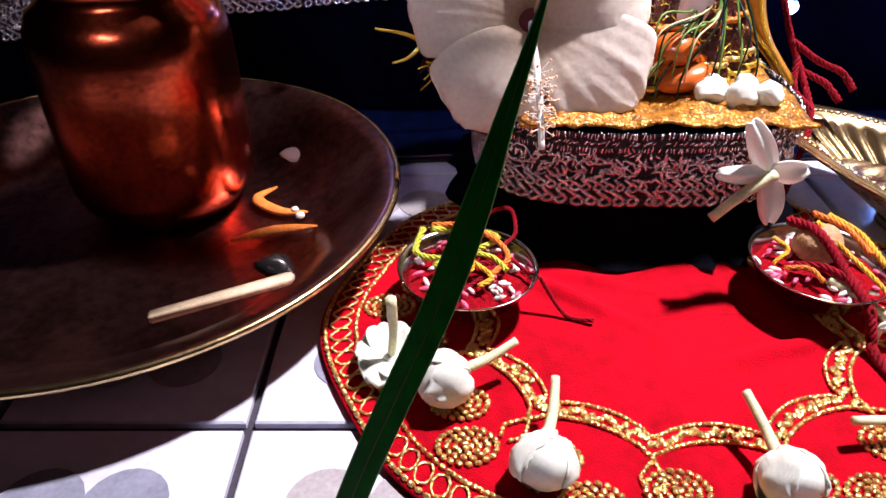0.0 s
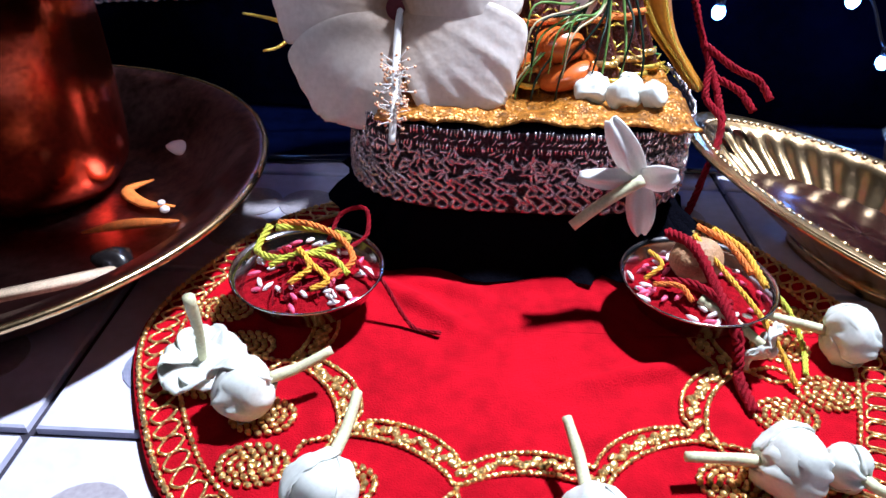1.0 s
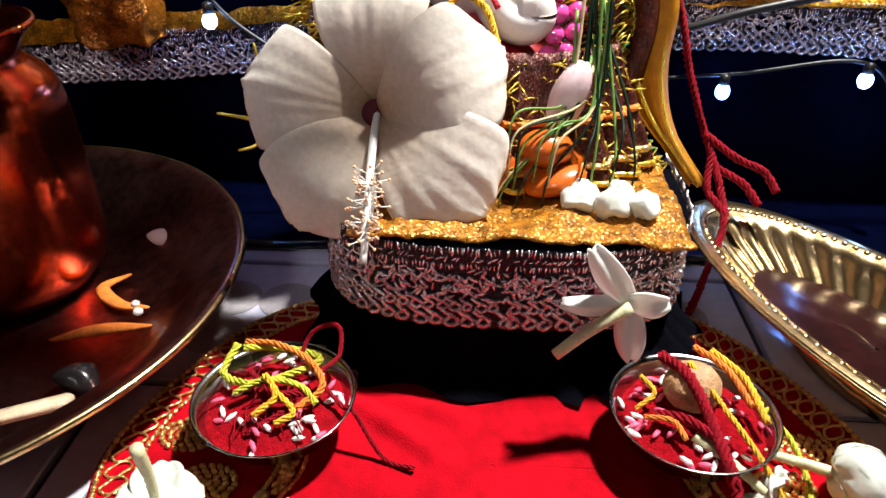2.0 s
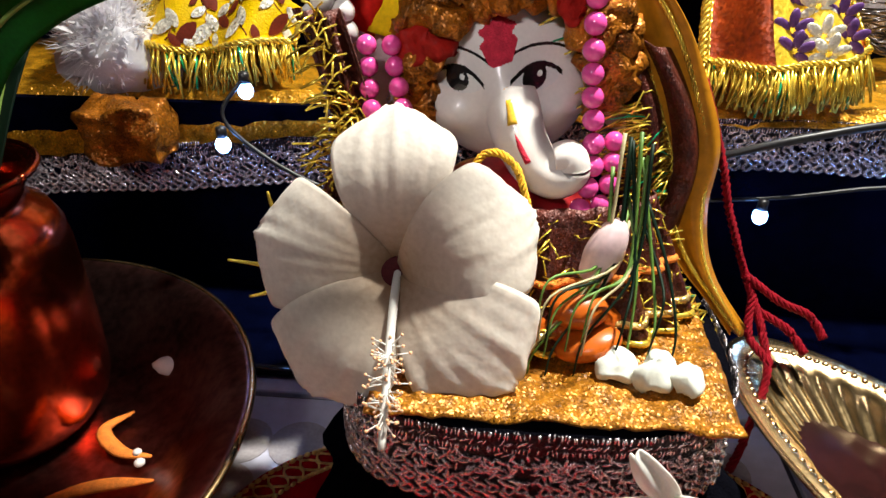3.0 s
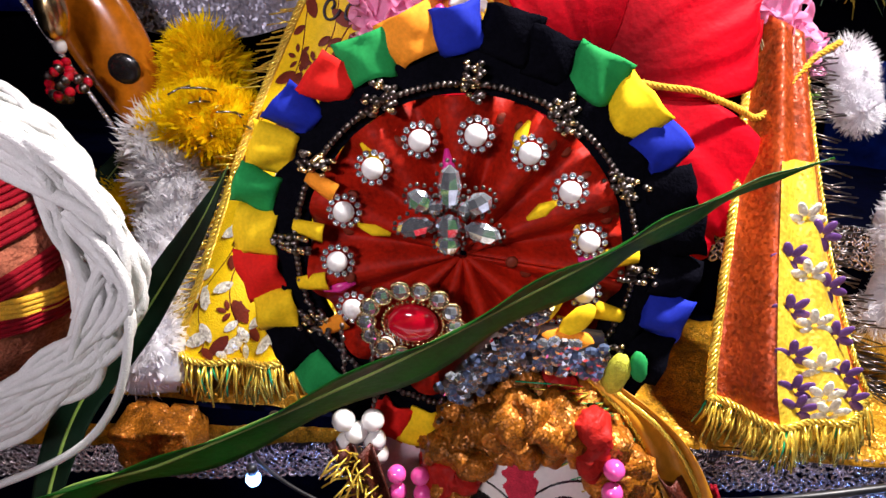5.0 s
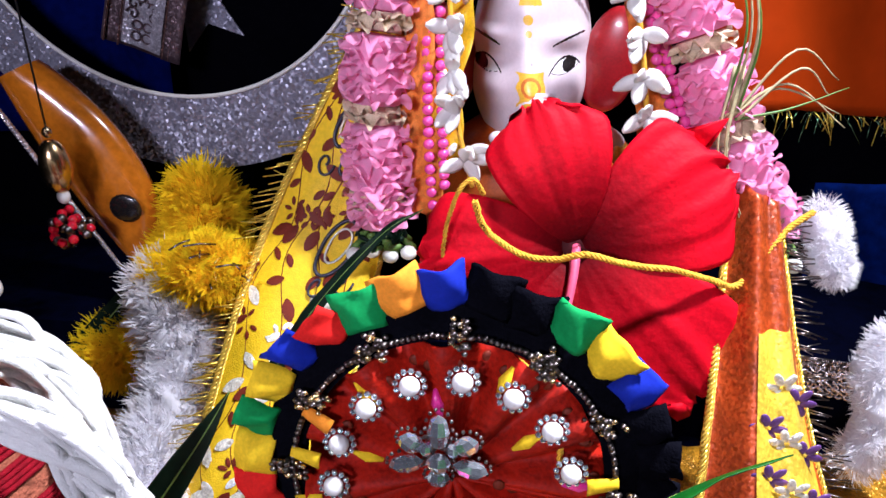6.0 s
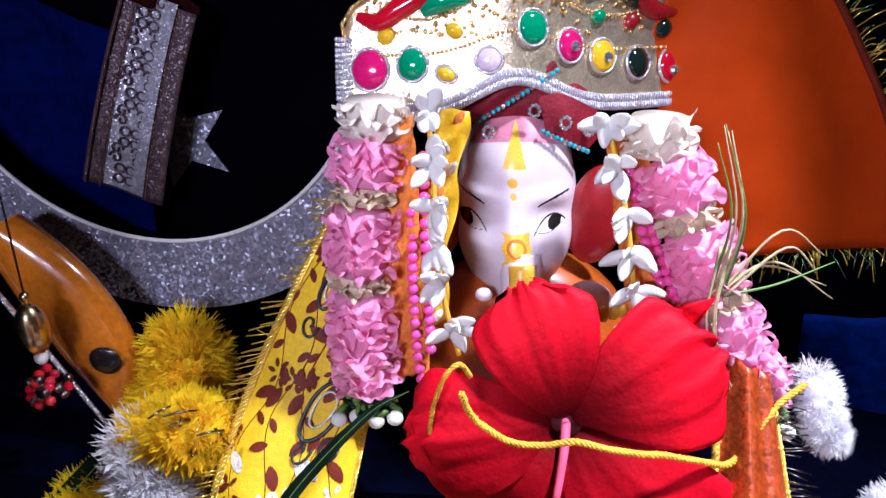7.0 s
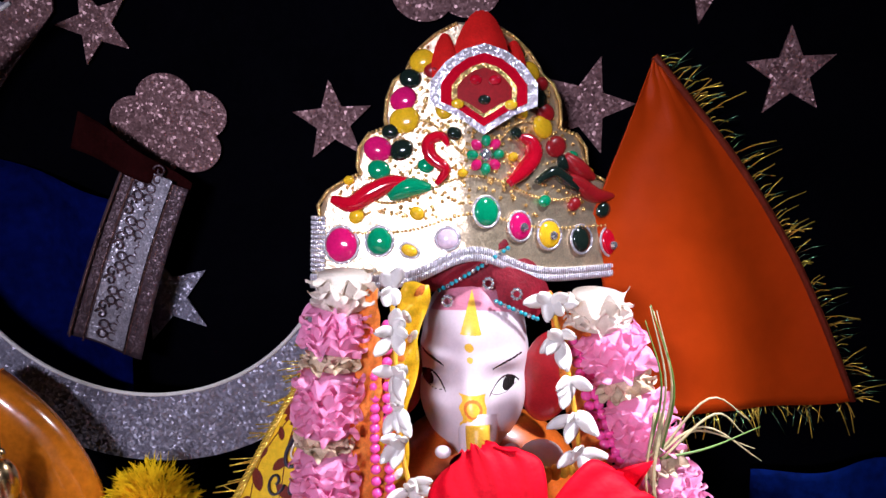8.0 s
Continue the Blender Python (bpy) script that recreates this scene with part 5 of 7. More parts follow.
        for v in bm.verts:
            v.co += 0.0014 * noise.noise_vector(v.co * 120 + Vector((k * 3.3, 0, 0)))
        ob = part("cloth_tab", bm, cols[k], fan)
        ob.matrix_local = Matrix.Rotation(a - math.pi / 2, 4, "Z") @ pose(0, 0.0850 + random.uniform(-0.002, 0.002), 0.002, random.uniform(-22, 22), random.uniform(-16, 16), random.uniform(-14, 14))
    # crystal brooch in the centre
    brooch = thing("crystal_brooch", pose(0.043, 0.400, 0.2905), "brooch of clear faceted crystals in silver settings", "brooch")
    for k, (dx, dz, sx, sz, rot) in enumerate(((0, 0.014, 0.0045, 0.009, 0), (-0.011, 0.008, 0.0055, 0.0045, 30), (0.011, 0.008, 0.0055, 0.0045, -30), (-0.013, -0.003, 0.0075, 0.0042, -15), (0.013, -0.004, 0.0075, 0.0042, 15), (0.0, -0.002, 0.0052, 0.0052, 0), (-0.005, 0.0055, 0.003, 0.003, 0), (0.006, 0.0055, 0.003, 0.003, 0), (0, -0.010, 0.005, 0.004, 0))):
        bm = bmesh.new()
        blob(bm, (dx, -0.002, dz), (sx, 0.0032, sz), (0, rot, 0), u=8, v=4)
        part("crystal", bm, "crystal", brooch, smooth=False)
        bm = bmesh.new()
        for q in range(14):
            b = 2 * math.pi * q / 14
            x, z = (sx + 0.001) * math.cos(b), (sz + 0.001) * math.sin(b)
            blob(bm, (dx + x * math.cos(radians(rot)) + z * math.sin(radians(rot)), 0.0, dz - x * math.sin(radians(rot)) + z * math.cos(radians(rot))), (0.0009, 0.0009, 0.0009), u=5, v=4)
        part("setting", bm, "dark_metal", brooch)
    # round ruby brooch ringed with crystals
    ruby = thing("ruby_brooch", pose(0.030, 0.392, 0.2475), "round red stone brooch ringed with clear crystals", "brooch")
    bm = bmesh.new()
    blob(bm, (0, 0, 0), (0.0105, 0.005, 0.0085), u=24, v=12)
    part("red_stone", bm, "gem_red", ruby)
    for k in range(14):
        a = 2 * math.pi * k / 14
        bm = bmesh.new()
        blob(bm, (0.018 * math.cos(a) - 0.001, 0, 0.0155 * math.sin(a)), (0.0034, 0.003, 0.0034), u=8, v=4)
        c = part("crystal", bm, "crystal", ruby, smooth=False)
        bm = bmesh.new()
        tube(bm, [Vector((0.018 * math.cos(a) - 0.001 + 0.0038 * math.cos(b), -0.0005, 0.0155 * math.sin(a) + 0.0038 * math.sin(b))) for b in [2 * math.pi * q / 12 for q in range(13)]], 0.0007, 5)
        part("setting", bm, "brass", c)
    bm = bmesh.new()
    for q in range(36):
        a = 2 * math.pi * q / 36
        blob(bm, (0.0122 * math.cos(a), 0.0, 0.0102 * math.sin(a)), (0.0009, 0.0012, 0.0009), u=6, v=4)
    part("bead_setting", bm, "brass", ruby)
    # crystal V band at the fan's foot
    vb = thing("crystal_band", Matrix(), "slanted band of tiny silver crystals on the crest", "band")
    random.seed(9)
    bm = bmesh.new()
    for a, b, w in (((0.046, 0.392, 0.216), (0.070, 0.390, 0.243), 0.008), ((0.070, 0.390, 0.243), (0.105, 0.390, 0.240), 0.008), ((0.068, 0.390, 0.243), (0.080, 0.390, 0.272), 0.006)):
        a, b = Vector(a), Vector(b)
        d = (b - a)
        side = d.normalized().cross(Vector((0, 1, 0)))
        for k in range(80):
            p = a + d * random.random() + side * random.uniform(-w, w) * 0.9
            blob(bm, tuple(p + Vector((0, -0.0055, 0))), (0.0026, 0.0018, 0.0026), (0, random.uniform(0, 90), 0), u=8, v=4, mi=random.choice([0, 1, 1, 2]))
    part("crystal_pave", bm, ["crystal", "crystal_blue", "dark_metal"], vb, smooth=False)
    bm = bmesh.new()
    for a, b in (((0.046, 0.392, 0.216), (0.070, 0.390, 0.243)), ((0.070, 0.390, 0.243), (0.105, 0.390, 0.240))):
        tube(bm, [Vector(a) + Vector((0, 0.003, 0)), Vector(b) + Vector((0, 0.003, 0))], 0.008, 8)
    part("band_backing", bm, "dark_metal", vb)
    for (x, z, rot, s, m) in ((0.082, 0.262, 25, 0.010, "felt_yellow"), (0.094, 0.256, 40, 0.009, "felt_yellow"), (0.091, 0.246, 90, 0.011, "felt_orange"), (0.112, 0.232, 10, 0.010, "thread_lime"), (0.120, 0.236, -10, 0.007, "felt_green")):
        bm = bmesh.new()
        blob(bm, (0, 0, 0), (s * 0.5, 0.003, s), (0, rot, 0), u=12, v=8)
        for v in bm.verts:
            v.co += 0.0008 * noise.noise_vector(v.co * 300)
        tagged(part("cloth_petal", bm, m), "small folded coloured cloth petal on the crest", "petal").matrix_world = pose(x, 0.389, z)


# ---- coconut, feathers, left side ----
def build_left_side():
    nut = thing("coconut", pose(-0.172, 0.402, 0.212), "husked brown coconut tied with red and orange threads", "coconut")
    bm = bmesh.new()
    blob(bm, (0, 0, 0.045), (0.056, 0.052, 0.062), u=36, v=28)
    for v in bm.verts:
        v.co += 0.0022 * noise.noise_vector(Vector((v.co.x * 60, v.co.y * 60, v.co.z * 240)))
    part("husk", bm, "coconut", nut)
    for k, (m, z0, sl) in enumerate((("thread_red", 0.055, 0.3), ("thread_red", 0.042, -0.25), ("thread_yellow", 0.060, -0.5), ("thread_red", 0.075, 0.1), ("thread_red", 0.030, 0.45))):
        bm = bmesh.new()
        for q in range(4):
            pts = []
            for t in range(25):
                a = 2 * math.pi * t / 24
                z = z0 + q * 0.0022 + 0.05 * sl * math.cos(a)
                rr = math.sqrt(max(0.05, 1 - ((z - 0.045) / 0.062) ** 2))
                pts.append(Vector((0.0575 * rr * math.cos(a), 0.0535 * rr * math.sin(a), z)))
            tube(bm, pts, 0.0013, 6)
        part("wound_thread", bm, m, nut)
    yarn = thing("yarn_garland", Matrix(), "thick white cotton yarn garland draped over the coconut", "garland")
    random.seed(13)
    for k in range(34):
        j = lambda s: random.uniform(-s, s)
        bm = bmesh.new()
        pts = [(-0.200 + j(0.008), 0.385, 0.325 + j(0.006)), (-0.150 + j(0.006), 0.372 + j(0.006), 0.334 + j(0.004)), (-0.104 + j(0.008), 0.372 + j(0.006), 0.322 + j(0.006)), (-0.085 + j(0.011), 0.376 + j(0.006), 0.292 + j(0.008)), (-0.084 + j(0.012), 0.376 + j(0.006), 0.258 + j(0.008)), (-0.106 + j(0.013), 0.372, 0.226 + j(0.009)), (-0.142 + j(0.010), 0.366, 0.203 + j(0.010)), (-0.190, 0.362, 0.180 + j(0.014))]
        tube(bm, smooth_path(pts, 8), 0.0021, 7)
        part("yarn_strand", bm, "yarn_white", yarn)
    for k in range(30):
        j = lambda s: random.uniform(-s, s)
        bm = bmesh.new()
        pts = [(-0.230 + j(0.004), 0.405 + j(0.02), 0.325 + j(0.006)), (-0.185 + j(0.008), 0.412 + j(0.018), 0.330 + j(0.005)), (-0.148 + j(0.008), 0.418 + j(0.016), 0.320 + j(0.006)), (-0.122 + j(0.008), 0.416 + j(0.014), 0.303 + j(0.007)), (-0.104 + j(0.007), 0.398 + j(0.010), 0.275 + j(0.008)), (-0.100 + j(0.007), 0.385 + j(0.006), 0.245 + j(0.008))]
        tube(bm, smooth_path(pts, 8), 0.0021, 7)
        part("yarn_strand", bm, "yarn_white", yarn)
    for pts in ([(-0.086, 0.370, 0.290), (-0.074, 0.368, 0.270), (-0.076, 0.366, 0.245), (-0.088, 0.364, 0.215), (-0.112, 0.362, 0.190), (-0.16, 0.358, 0.165)], [(-0.09, 0.370, 0.30), (-0.075, 0.368, 0.283), (-0.072, 0.367, 0.264), (-0.084, 0.366, 0.250)]):
        bm = bmesh.new()
        tube(bm, smooth_path(pts, 8), 0.0018, 7)
        part("yarn_strand", bm, "yarn_white", yarn)

    def feather(name, pts, width, material, label, n, seed):
        """A fluffy garland: fine barbs round a core."""
        random.seed(seed)
        th = thing(name, Matrix(), label, "garland")
        path = smooth_path(pts, 16)
        bm = bmesh.new()
        tube(bm, path, width * 0.74, 24, taper=lambda t: 0.72 + 0.28 * math.sin(math.pi * t))
        for v in bm.verts:
            v.co += 0.26 * width * noise.noise_vector(v.co * 60) + 0.10 * width * noise.noise_vector(v.co * 190)
        part("core", bm, material, th)
        bm = bmesh.new()
        for k in range(n * 18):
            i = random.randint(0, len(path) - 2)
            p = path[i].lerp(path[i + 1], random.random())
            d = Vector((random.gauss(0, 1), random.gauss(-0.3, 0.8), random.gauss(0, 1))).normalized()
            p = p + d * width * 0.62 + 0.22 * width * noise.noise_vector(p * 60)
            q = p + d * width * random.uniform(0.06, 0.42) + 0.16 * width * noise.noise_vector(p * 160)
            s = d.orthogonal().normalized() * width * random.uniform(0.006, 0.012)
            m = (p + q) / 2 + 0.18 * width * noise.noise_vector(q * 90)
            vs = [bm.verts.new(v) for v in (p - s, p + s, m + s * 1.5, q, m - s * 1.5)]
            bm.faces.new(vs)
        part("feather_fluff", bm, material, th, smooth=False)
        return th
    feather("feather_garland", [(-0.160, 0.650, 0.288), (-0.156, 0.642, 0.266), (-0.170, 0.635, 0.240), (-0.176, 0.625, 0.212), (-0.195, 0.61, 0.19), (-0.225, 0.60, 0.180)], 0.036, "feather_yellow", "fluffy bright yellow feather garland", 1700, 51)
    feather("feather_garland", [(-0.168, 0.60, 0.245), (-0.160, 0.58, 0.215), (-0.155, 0.56, 0.185), (-0.152, 0.52, 0.165), (-0.146, 0.485, 0.152)], 0.034, "feather_white", "fluffy white feather garland below the yellow one", 1100, 52)
    feather("feather_garland", [(-0.168, 0.605, 0.236), (-0.146, 0.60, 0.258), (-0.126, 0.60, 0.262), (-0.112, 0.598, 0.252)], 0.032, "feather_yellow", "tuft of yellow feathers with dark tips", 700, 55)
    feather("feather_garland", [(0.262, 0.600, 0.318), (0.268, 0.592, 0.300), (0.270, 0.586, 0.284)], 0.016, "feather_white", "fluffy white feather garland beside the idol", 500, 53)
    feather("feather_garland", [(0.318, 0.570, 0.252), (0.306, 0.565, 0.228), (0.312, 0.555, 0.196), (0.300, 0.55, 0.165)], 0.020, "feather_white", "fluffy white feather tuft behind the red shawl", 600, 54)
    th = thing("dark_tinsel", Matrix(), "short dark metallic tinsel spikes among the yellow feathers", "tinsel")
    random.seed(57)
    for k in range(30):
        p = Vector((-0.128 + random.uniform(-0.012, 0.022), 0.585, 0.215 + 0.075 * k / 30))
        q = p + Vector((random.uniform(-0.020, 0.012), random.uniform(-0.014, -0.004), random.uniform(-0.004, 0.006)))
        bm = bmesh.new()
        tube(bm, [p, (p + q) / 2 + Vector((0, 0, 0.001)), q], 0.0007, 5)
        part("spike", bm, "dark_metal" if k % 3 else "gold_tinsel", th)
    wad = bmesh.new()
    blob(wad, (0, 0, 0.016), (0.038, 0.020, 0.022), u=32, v=20)
    for v in wad.verts:
        v.co += 0.005 * noise.noise_vector(v.co * 70) + 0.0016 * noise.noise_vector(v.co * 300)
    tagged(part("cotton_wad", wad, "feather_white"), "loose wad of white cotton lying on the step", "cotton").matrix_world = pose(-0.142, 0.488, 0.128)
    # orange lacquered lute body with silver edge
    lute = thing("lacquered_lute", Matrix(), "orange lacquered toy lute with a dark sound hole", "lute")
    bm = bmesh.new()

    def side(u, v):
        t = v
        c = Vector((-0.290, 0.662, 0.376)).lerp(Vector((-0.213, 0.652, 0.236)), t)
        w = 0.018 + 0.024 * math.sin(math.pi * min(1, t * 0.95 + 0.02)) ** 0.8
        a = 2 * math.pi * u
        d = Vector((0.90, 0, 0.42))
        return c + d * (w * (0.35 + math.cos(a) * 0.75)) + Vector((0, -0.016 * math.sin(a), 0))
    sheet(bm, side, 24, 26)
    part("body", bm, "lacquer_orange", lute)
    bm = bmesh.new()
    blob(bm, (-0.213, 0.6395, 0.283), (0.0125, 0.003, 0.0115), u=20, v=8)
    part("sound_hole", bm, "idol_black", lute)
    bm = bmesh.new()
    for k in range(60):
        t = k / 60
        c = Vector((-0.303, 0.645, 0.368)).lerp(Vector((-0.222, 0.640, 0.222)), t)
        blob(bm, tuple(c), (0.0028, 0.0024, 0.0016), (0, 25, 0), u=6, v=4)
    part("silver_edge", bm, "silver_braid", lute)
    pend = thing("bead_pendant", pose(-0.238, 0.610, 0.30), "hanging pendant of gold filigree bead and red crystals", "pendant")
    for z, r, m, nm in ((0.050, 0.004, "brass", "small_bead"), (0.026, 0.013, "brass", "filigree_bead"), (0.004, 0.0055, "pearl_white", "small_bead")):
        bm = bmesh.new()
        blob(bm, (0, 0, z), (r * 0.8, r * 0.8, r * (1.5 if r > 0.01 else 1.0)), u=18, v=14)
        part(nm, bm, m, pend)
    bm = bmesh.new()
    random.seed(3)
    for k in range(26):
        d = Vector((random.gauss(0, 1), random.gauss(0, 1), random.gauss(0, 1))).normalized() * 0.013
        blob(bm, (d.x, d.y, d.z - 0.020), (0.0036, 0.0036, 0.0036), u=8, v=5, mi=k % 2)
    part("crystal_ball", bm, ["gem_red", "dark_metal"], pend)
    bm = bmesh.new()
    tube(bm, [Vector((0, 0, 0.05)), Vector((-0.004, 0.01, 0.16)), Vector((-0.01, 0.03, 0.36))], 0.0007, 5)
    part("cord", bm, "cable", pend)
    pearls = thing("pearl_string", Matrix(), "hanging string of large cream pearls", "beads")
    for k in range(14):
        bm = bmesh.new()
        blob(bm, (-0.236 - 0.012 * math.sin(k * 0.3), 0.520, 0.36 + 0.0155 * (k - 5)), (0.0075, 0.0075, 0.0078), u=14, v=9)
        part("pearl", bm, "pearl_white", pearls)
    bm = bmesh.new()
    tube(bm, smooth_path([(-0.236, 0.520, 0.28), (-0.240, 0.520, 0.42), (-0.246, 0.525, 0.52), (-0.25, 0.60, 0.80), (-0.25, 0.776, 1.10)], 6), 0.0008, 5)
    part("string", bm, "cable", pearls)


# ---- backdrop decoration ----
def star_outline(r, rot, inner=0.42):
    return [((r if k % 2 == 0 else r * inner) * math.cos(math.pi / 2 + rot + k * math.pi / 5), (r if k % 2 == 0 else r * inner) * math.sin(math.pi / 2 + rot + k * math.pi / 5)) for k in range(10)]


def cut_out(name, outline, x, y, z, material, label, category, group=""):
    bm = bmesh.new()
    slab(bm, outline, 0, 0.002, UPRIGHT)
    ob = part(name, bm, material, smooth=False)
    ob.matrix_world = pose(x, y, z)
    return tagged(ob, label, category, group)


def build_backdrop_things():
    g = "silver stars"
    for x, z, r, rot, m in ((-0.190, 0.413, 0.044, 0.28, "glitter_silver"), (-0.040, 0.567, 0.034, 0.1, "glitter_rose"), (0.164, 0.584, 0.040, -0.25, "glitter_rose"), (-0.232, 0.640, 0.033, 0.35, "glitter_rose"), (0.252, 0.688, 0.040, 0.5, "glitter_rose"), (0.322, 0.613, 0.036, 0.1, "glitter_rose")):
        cut_out("glitter_star", star_outline(r, rot), x, 0.772, z, m, "five-pointed star cut from glitter foam", "star", g)
    for x, z, s in ((-0.176, 0.560, 0.046), (0.048, 0.690, 0.050)):
        out = []
        for k in range(60):
            a = 2 * math.pi * k / 60
            out.append((s * (0.84 + 0.26 * abs(math.sin(a * 2.5 + 0.5)) ** 0.7) * math.cos(a), s * (0.70 + 0.24 * abs(math.sin(a * 2.5 + 0.5)) ** 0.7) * math.sin(a)))
        cut_out("glitter_cloud", out, x, 0.7715, z, "glitter_rose", "scalloped cloud cut from pinkish glitter foam", "cloud", "glitter clouds")
    cut_out("glitter_crescent", [(-0.060, -0.080), (-0.030, -0.040), (0.0, -0.006), (0.010, 0.006), (0.012, 0.030), (-0.016, 0.032), (-0.030, 0.012), (-0.060, -0.024)], -0.275, 0.7715, 0.643, "glitter_rose", "end of a second crescent cut from pinkish glitter foam", "moon")
    # crescent moon: outer and inner arcs
    ro, ri = 0.190, 0.158
    oc, ic = (-0.180, 0.482), (-0.182, 0.509)
    pts = []
    for k in range(60):
        a = radians(118 + 237 * k / 59)
        pts.append((oc[0] + ro * math.cos(a), oc[1] + ro * math.sin(a)))
    for k in range(60):
        a = radians(355 - 237 * k / 59)
        pts.append((ic[0] + ri * math.cos(a), ic[1] + ri * math.sin(a)))
    moon = thing("crescent_moon", pose(0, 0.705, 0), "large silver glitter crescent moon with a white rim", "moon")
    bm = bmesh.new()
    sheet(bm, lambda u, v: Vector((pts[round(u * 59)][0], 0, pts[round(u * 59)][1])).lerp(Vector((pts[119 - round(u * 59)][0], 0, pts[119 - round(u * 59)][1])), v), 59, 4)
    bm.normal_update()
    for f in list(bm.faces):
        if f.normal.y > 0:
            f.normal_flip()
    part("glitter_face", bm, "glitter_silver", moon, smooth=False)
    bm = bmesh.new()
    tube(bm, [Vector((x, -0.001, z)) for x, z in pts[60:]], 0.0016, 8)
    part("white_rim", bm, "petal_white", moon, "pale rim along the inner edge")
    for sx in (-0.34, -0.03):
        bm = bmesh.new()
        tube(bm, [Vector((sx, 0.008, 0.45)), Vector((sx, 0.066, 0.46))], 0.003, 6)
        part("mount", bm, "black_cloth", moon)
    # hanging silver brocade strip
    strip = thing("brocade_strip", Matrix.Translation((-0.208, 0.735, 0.448)) @ Matrix.Rotation(radians(17), 4, "Y"), "hanging strip of silver brocade with floral scrolls", "ribbon")
    w, h = 0.033, 0.073
    bm = bmesh.new()
    sheet(bm, lambda u, v: Vector((w * (2 * u - 1) * (0.85 + 0.15 * (1 - v)) + 0.010 * v * v, 0.003 * math.sin(u * 5), -h + 2.1 * h * v)), 12, 24, 0.001)
    part("strip_cloth", bm, "strip_dark", strip)
    for sx in (-0.9, -0.55, 0.55, 0.7, 0.95):
        bm = bmesh.new()
        twisted(bm, [(w * sx * (0.85 + 0.15 * (1 - v)) + 0.010 * v * v, -0.002, -h + 2.1 * h * v) for v in (0, 0.25, 0.5, 0.75, 1)], 0.0009, turns=1200)
        part("edging", bm, "strip_edge", strip)
    bm = bmesh.new()
    sheet(bm, lambda u, v: Vector((w * (-0.52 + 1.04 * u) * (0.85 + 0.15 * (1 - v)) + 0.010 * v * v, -0.0022 + 0.003 * math.sin((0.24 + 0.52 * u) * 5), -h + 0.003 + 2.1 * h * v)), 8, 24)
    part("silver_panel", bm, "strip_silver", strip)
    for k in range(5):
        z, x = -h + 0.016 + k * 0.031, 0.002 * k * 0.5
        for q in range(4):
            a = math.pi / 4 + q * math.pi / 2
            bm = bmesh.new()
            tube(bm, [Vector((x + 0.0062 * math.cos(a) + 0.0040 * math.cos(t), -0.0030 + 0.003 * math.sin(2.5), z + 0.0062 * math.sin(a) + 0.0034 * math.sin(t))) for t in [2 * math.pi * j / 12 for j in range(13)]], 0.0009, 5)
            part("flower_outline", bm, "strip_dark", strip)
        for sgn in (-1, 1):
            for turn in (0, 1):
                bm = bmesh.new()
                curl = [Vector((x + sgn * (0.0085 + 0.0052 * (1 - t / 22) * math.cos(t * 0.42 + turn * 3.1)), -0.0030 + 0.003 * math.sin(2.5), z + 0.0125 + turn * 0.0075 + 0.0052 * (1 - t / 22) * math.sin(t * 0.42))) for t in range(18)]
                tube(bm, curl, 0.0009, 5)
                part("scroll", bm, "strip_dark", strip)
    bm = bmesh.new()
    sheet(bm, lambda u, v: Vector((-0.060 + 0.098 * u, 0.004 * math.sin(u * 9), 0.070 + 0.030 * v * (1 - 0.5 * u) + 0.012 * (1 - u))), 16, 6, 0.001)
    part("gauze", bm, "gauze_brown", strip, "brown translucent gauze at the top")
    # blue cloth hangings
    for x0, x1, z0, z1, m, y in ((-0.50, -0.215, 0.30, 0.56, "drape_navy", 0.752), (0.33, 0.62, 0.18, 0.300, "blue_cloth", 0.735)):
        bm = bmesh.new()
        sheet(bm, lambda u, v: Vector((x0 + (x1 - x0) * u + 0.02 * v * (u - 0.5), y + 0.008 * math.sin(u * 17 + 2 * v), z0 + (z1 - z0) * v * (1 - 0.25 * (abs(u - 0.35)) * 1.5))), 40, 14, 0.001)
        tagged(part("blue_drape", bm, m), "gathered dark blue cloth draped before the backdrop", "drape")
    # orange satin fan with tinsel edge
    flag = thing("orange_drape", Matrix(), "orange satin cloth fanned out behind the idol with a tinsel edge", "drape")
    top, low_r, low_l = Vector((0.208, 0.742, 0.622)), Vector((0.405, 0.742, 0.345)), Vector((0.205, 0.742, 0.345))
    left_mid = Vector((0.165, 0.742, 0.50))

    def fold(u, v):
        left = top.lerp(left_mid, min(1, v * 1.7)) if v < 0.59 else left_mid.lerp(low_l, (v - 0.59) / 0.41)
        right = top.lerp(low_r, v) + Vector((0.014 * math.sin(v * 3.1), 0, 0.012 * math.sin(v * 3.1)))
        p = left.lerp(right, u)
        p.y += -0.050 * (1 - u) * v + 0.026 * u * v + 0.014 * math.sin(u * 7.5 + v * 2.5) * v + 0.0025 * noise.noise(Vector((u * 5, v * 9, 4)))
        p.z += 0.010 * math.sin(u * 6) * (v ** 6)
        return p
    bm = bmesh.new()
    sheet(bm, fold, 60, 40, 0.0008)
    part("satin", bm, "orange_satin", flag)
    random.seed(61)
    bm = bmesh.new()
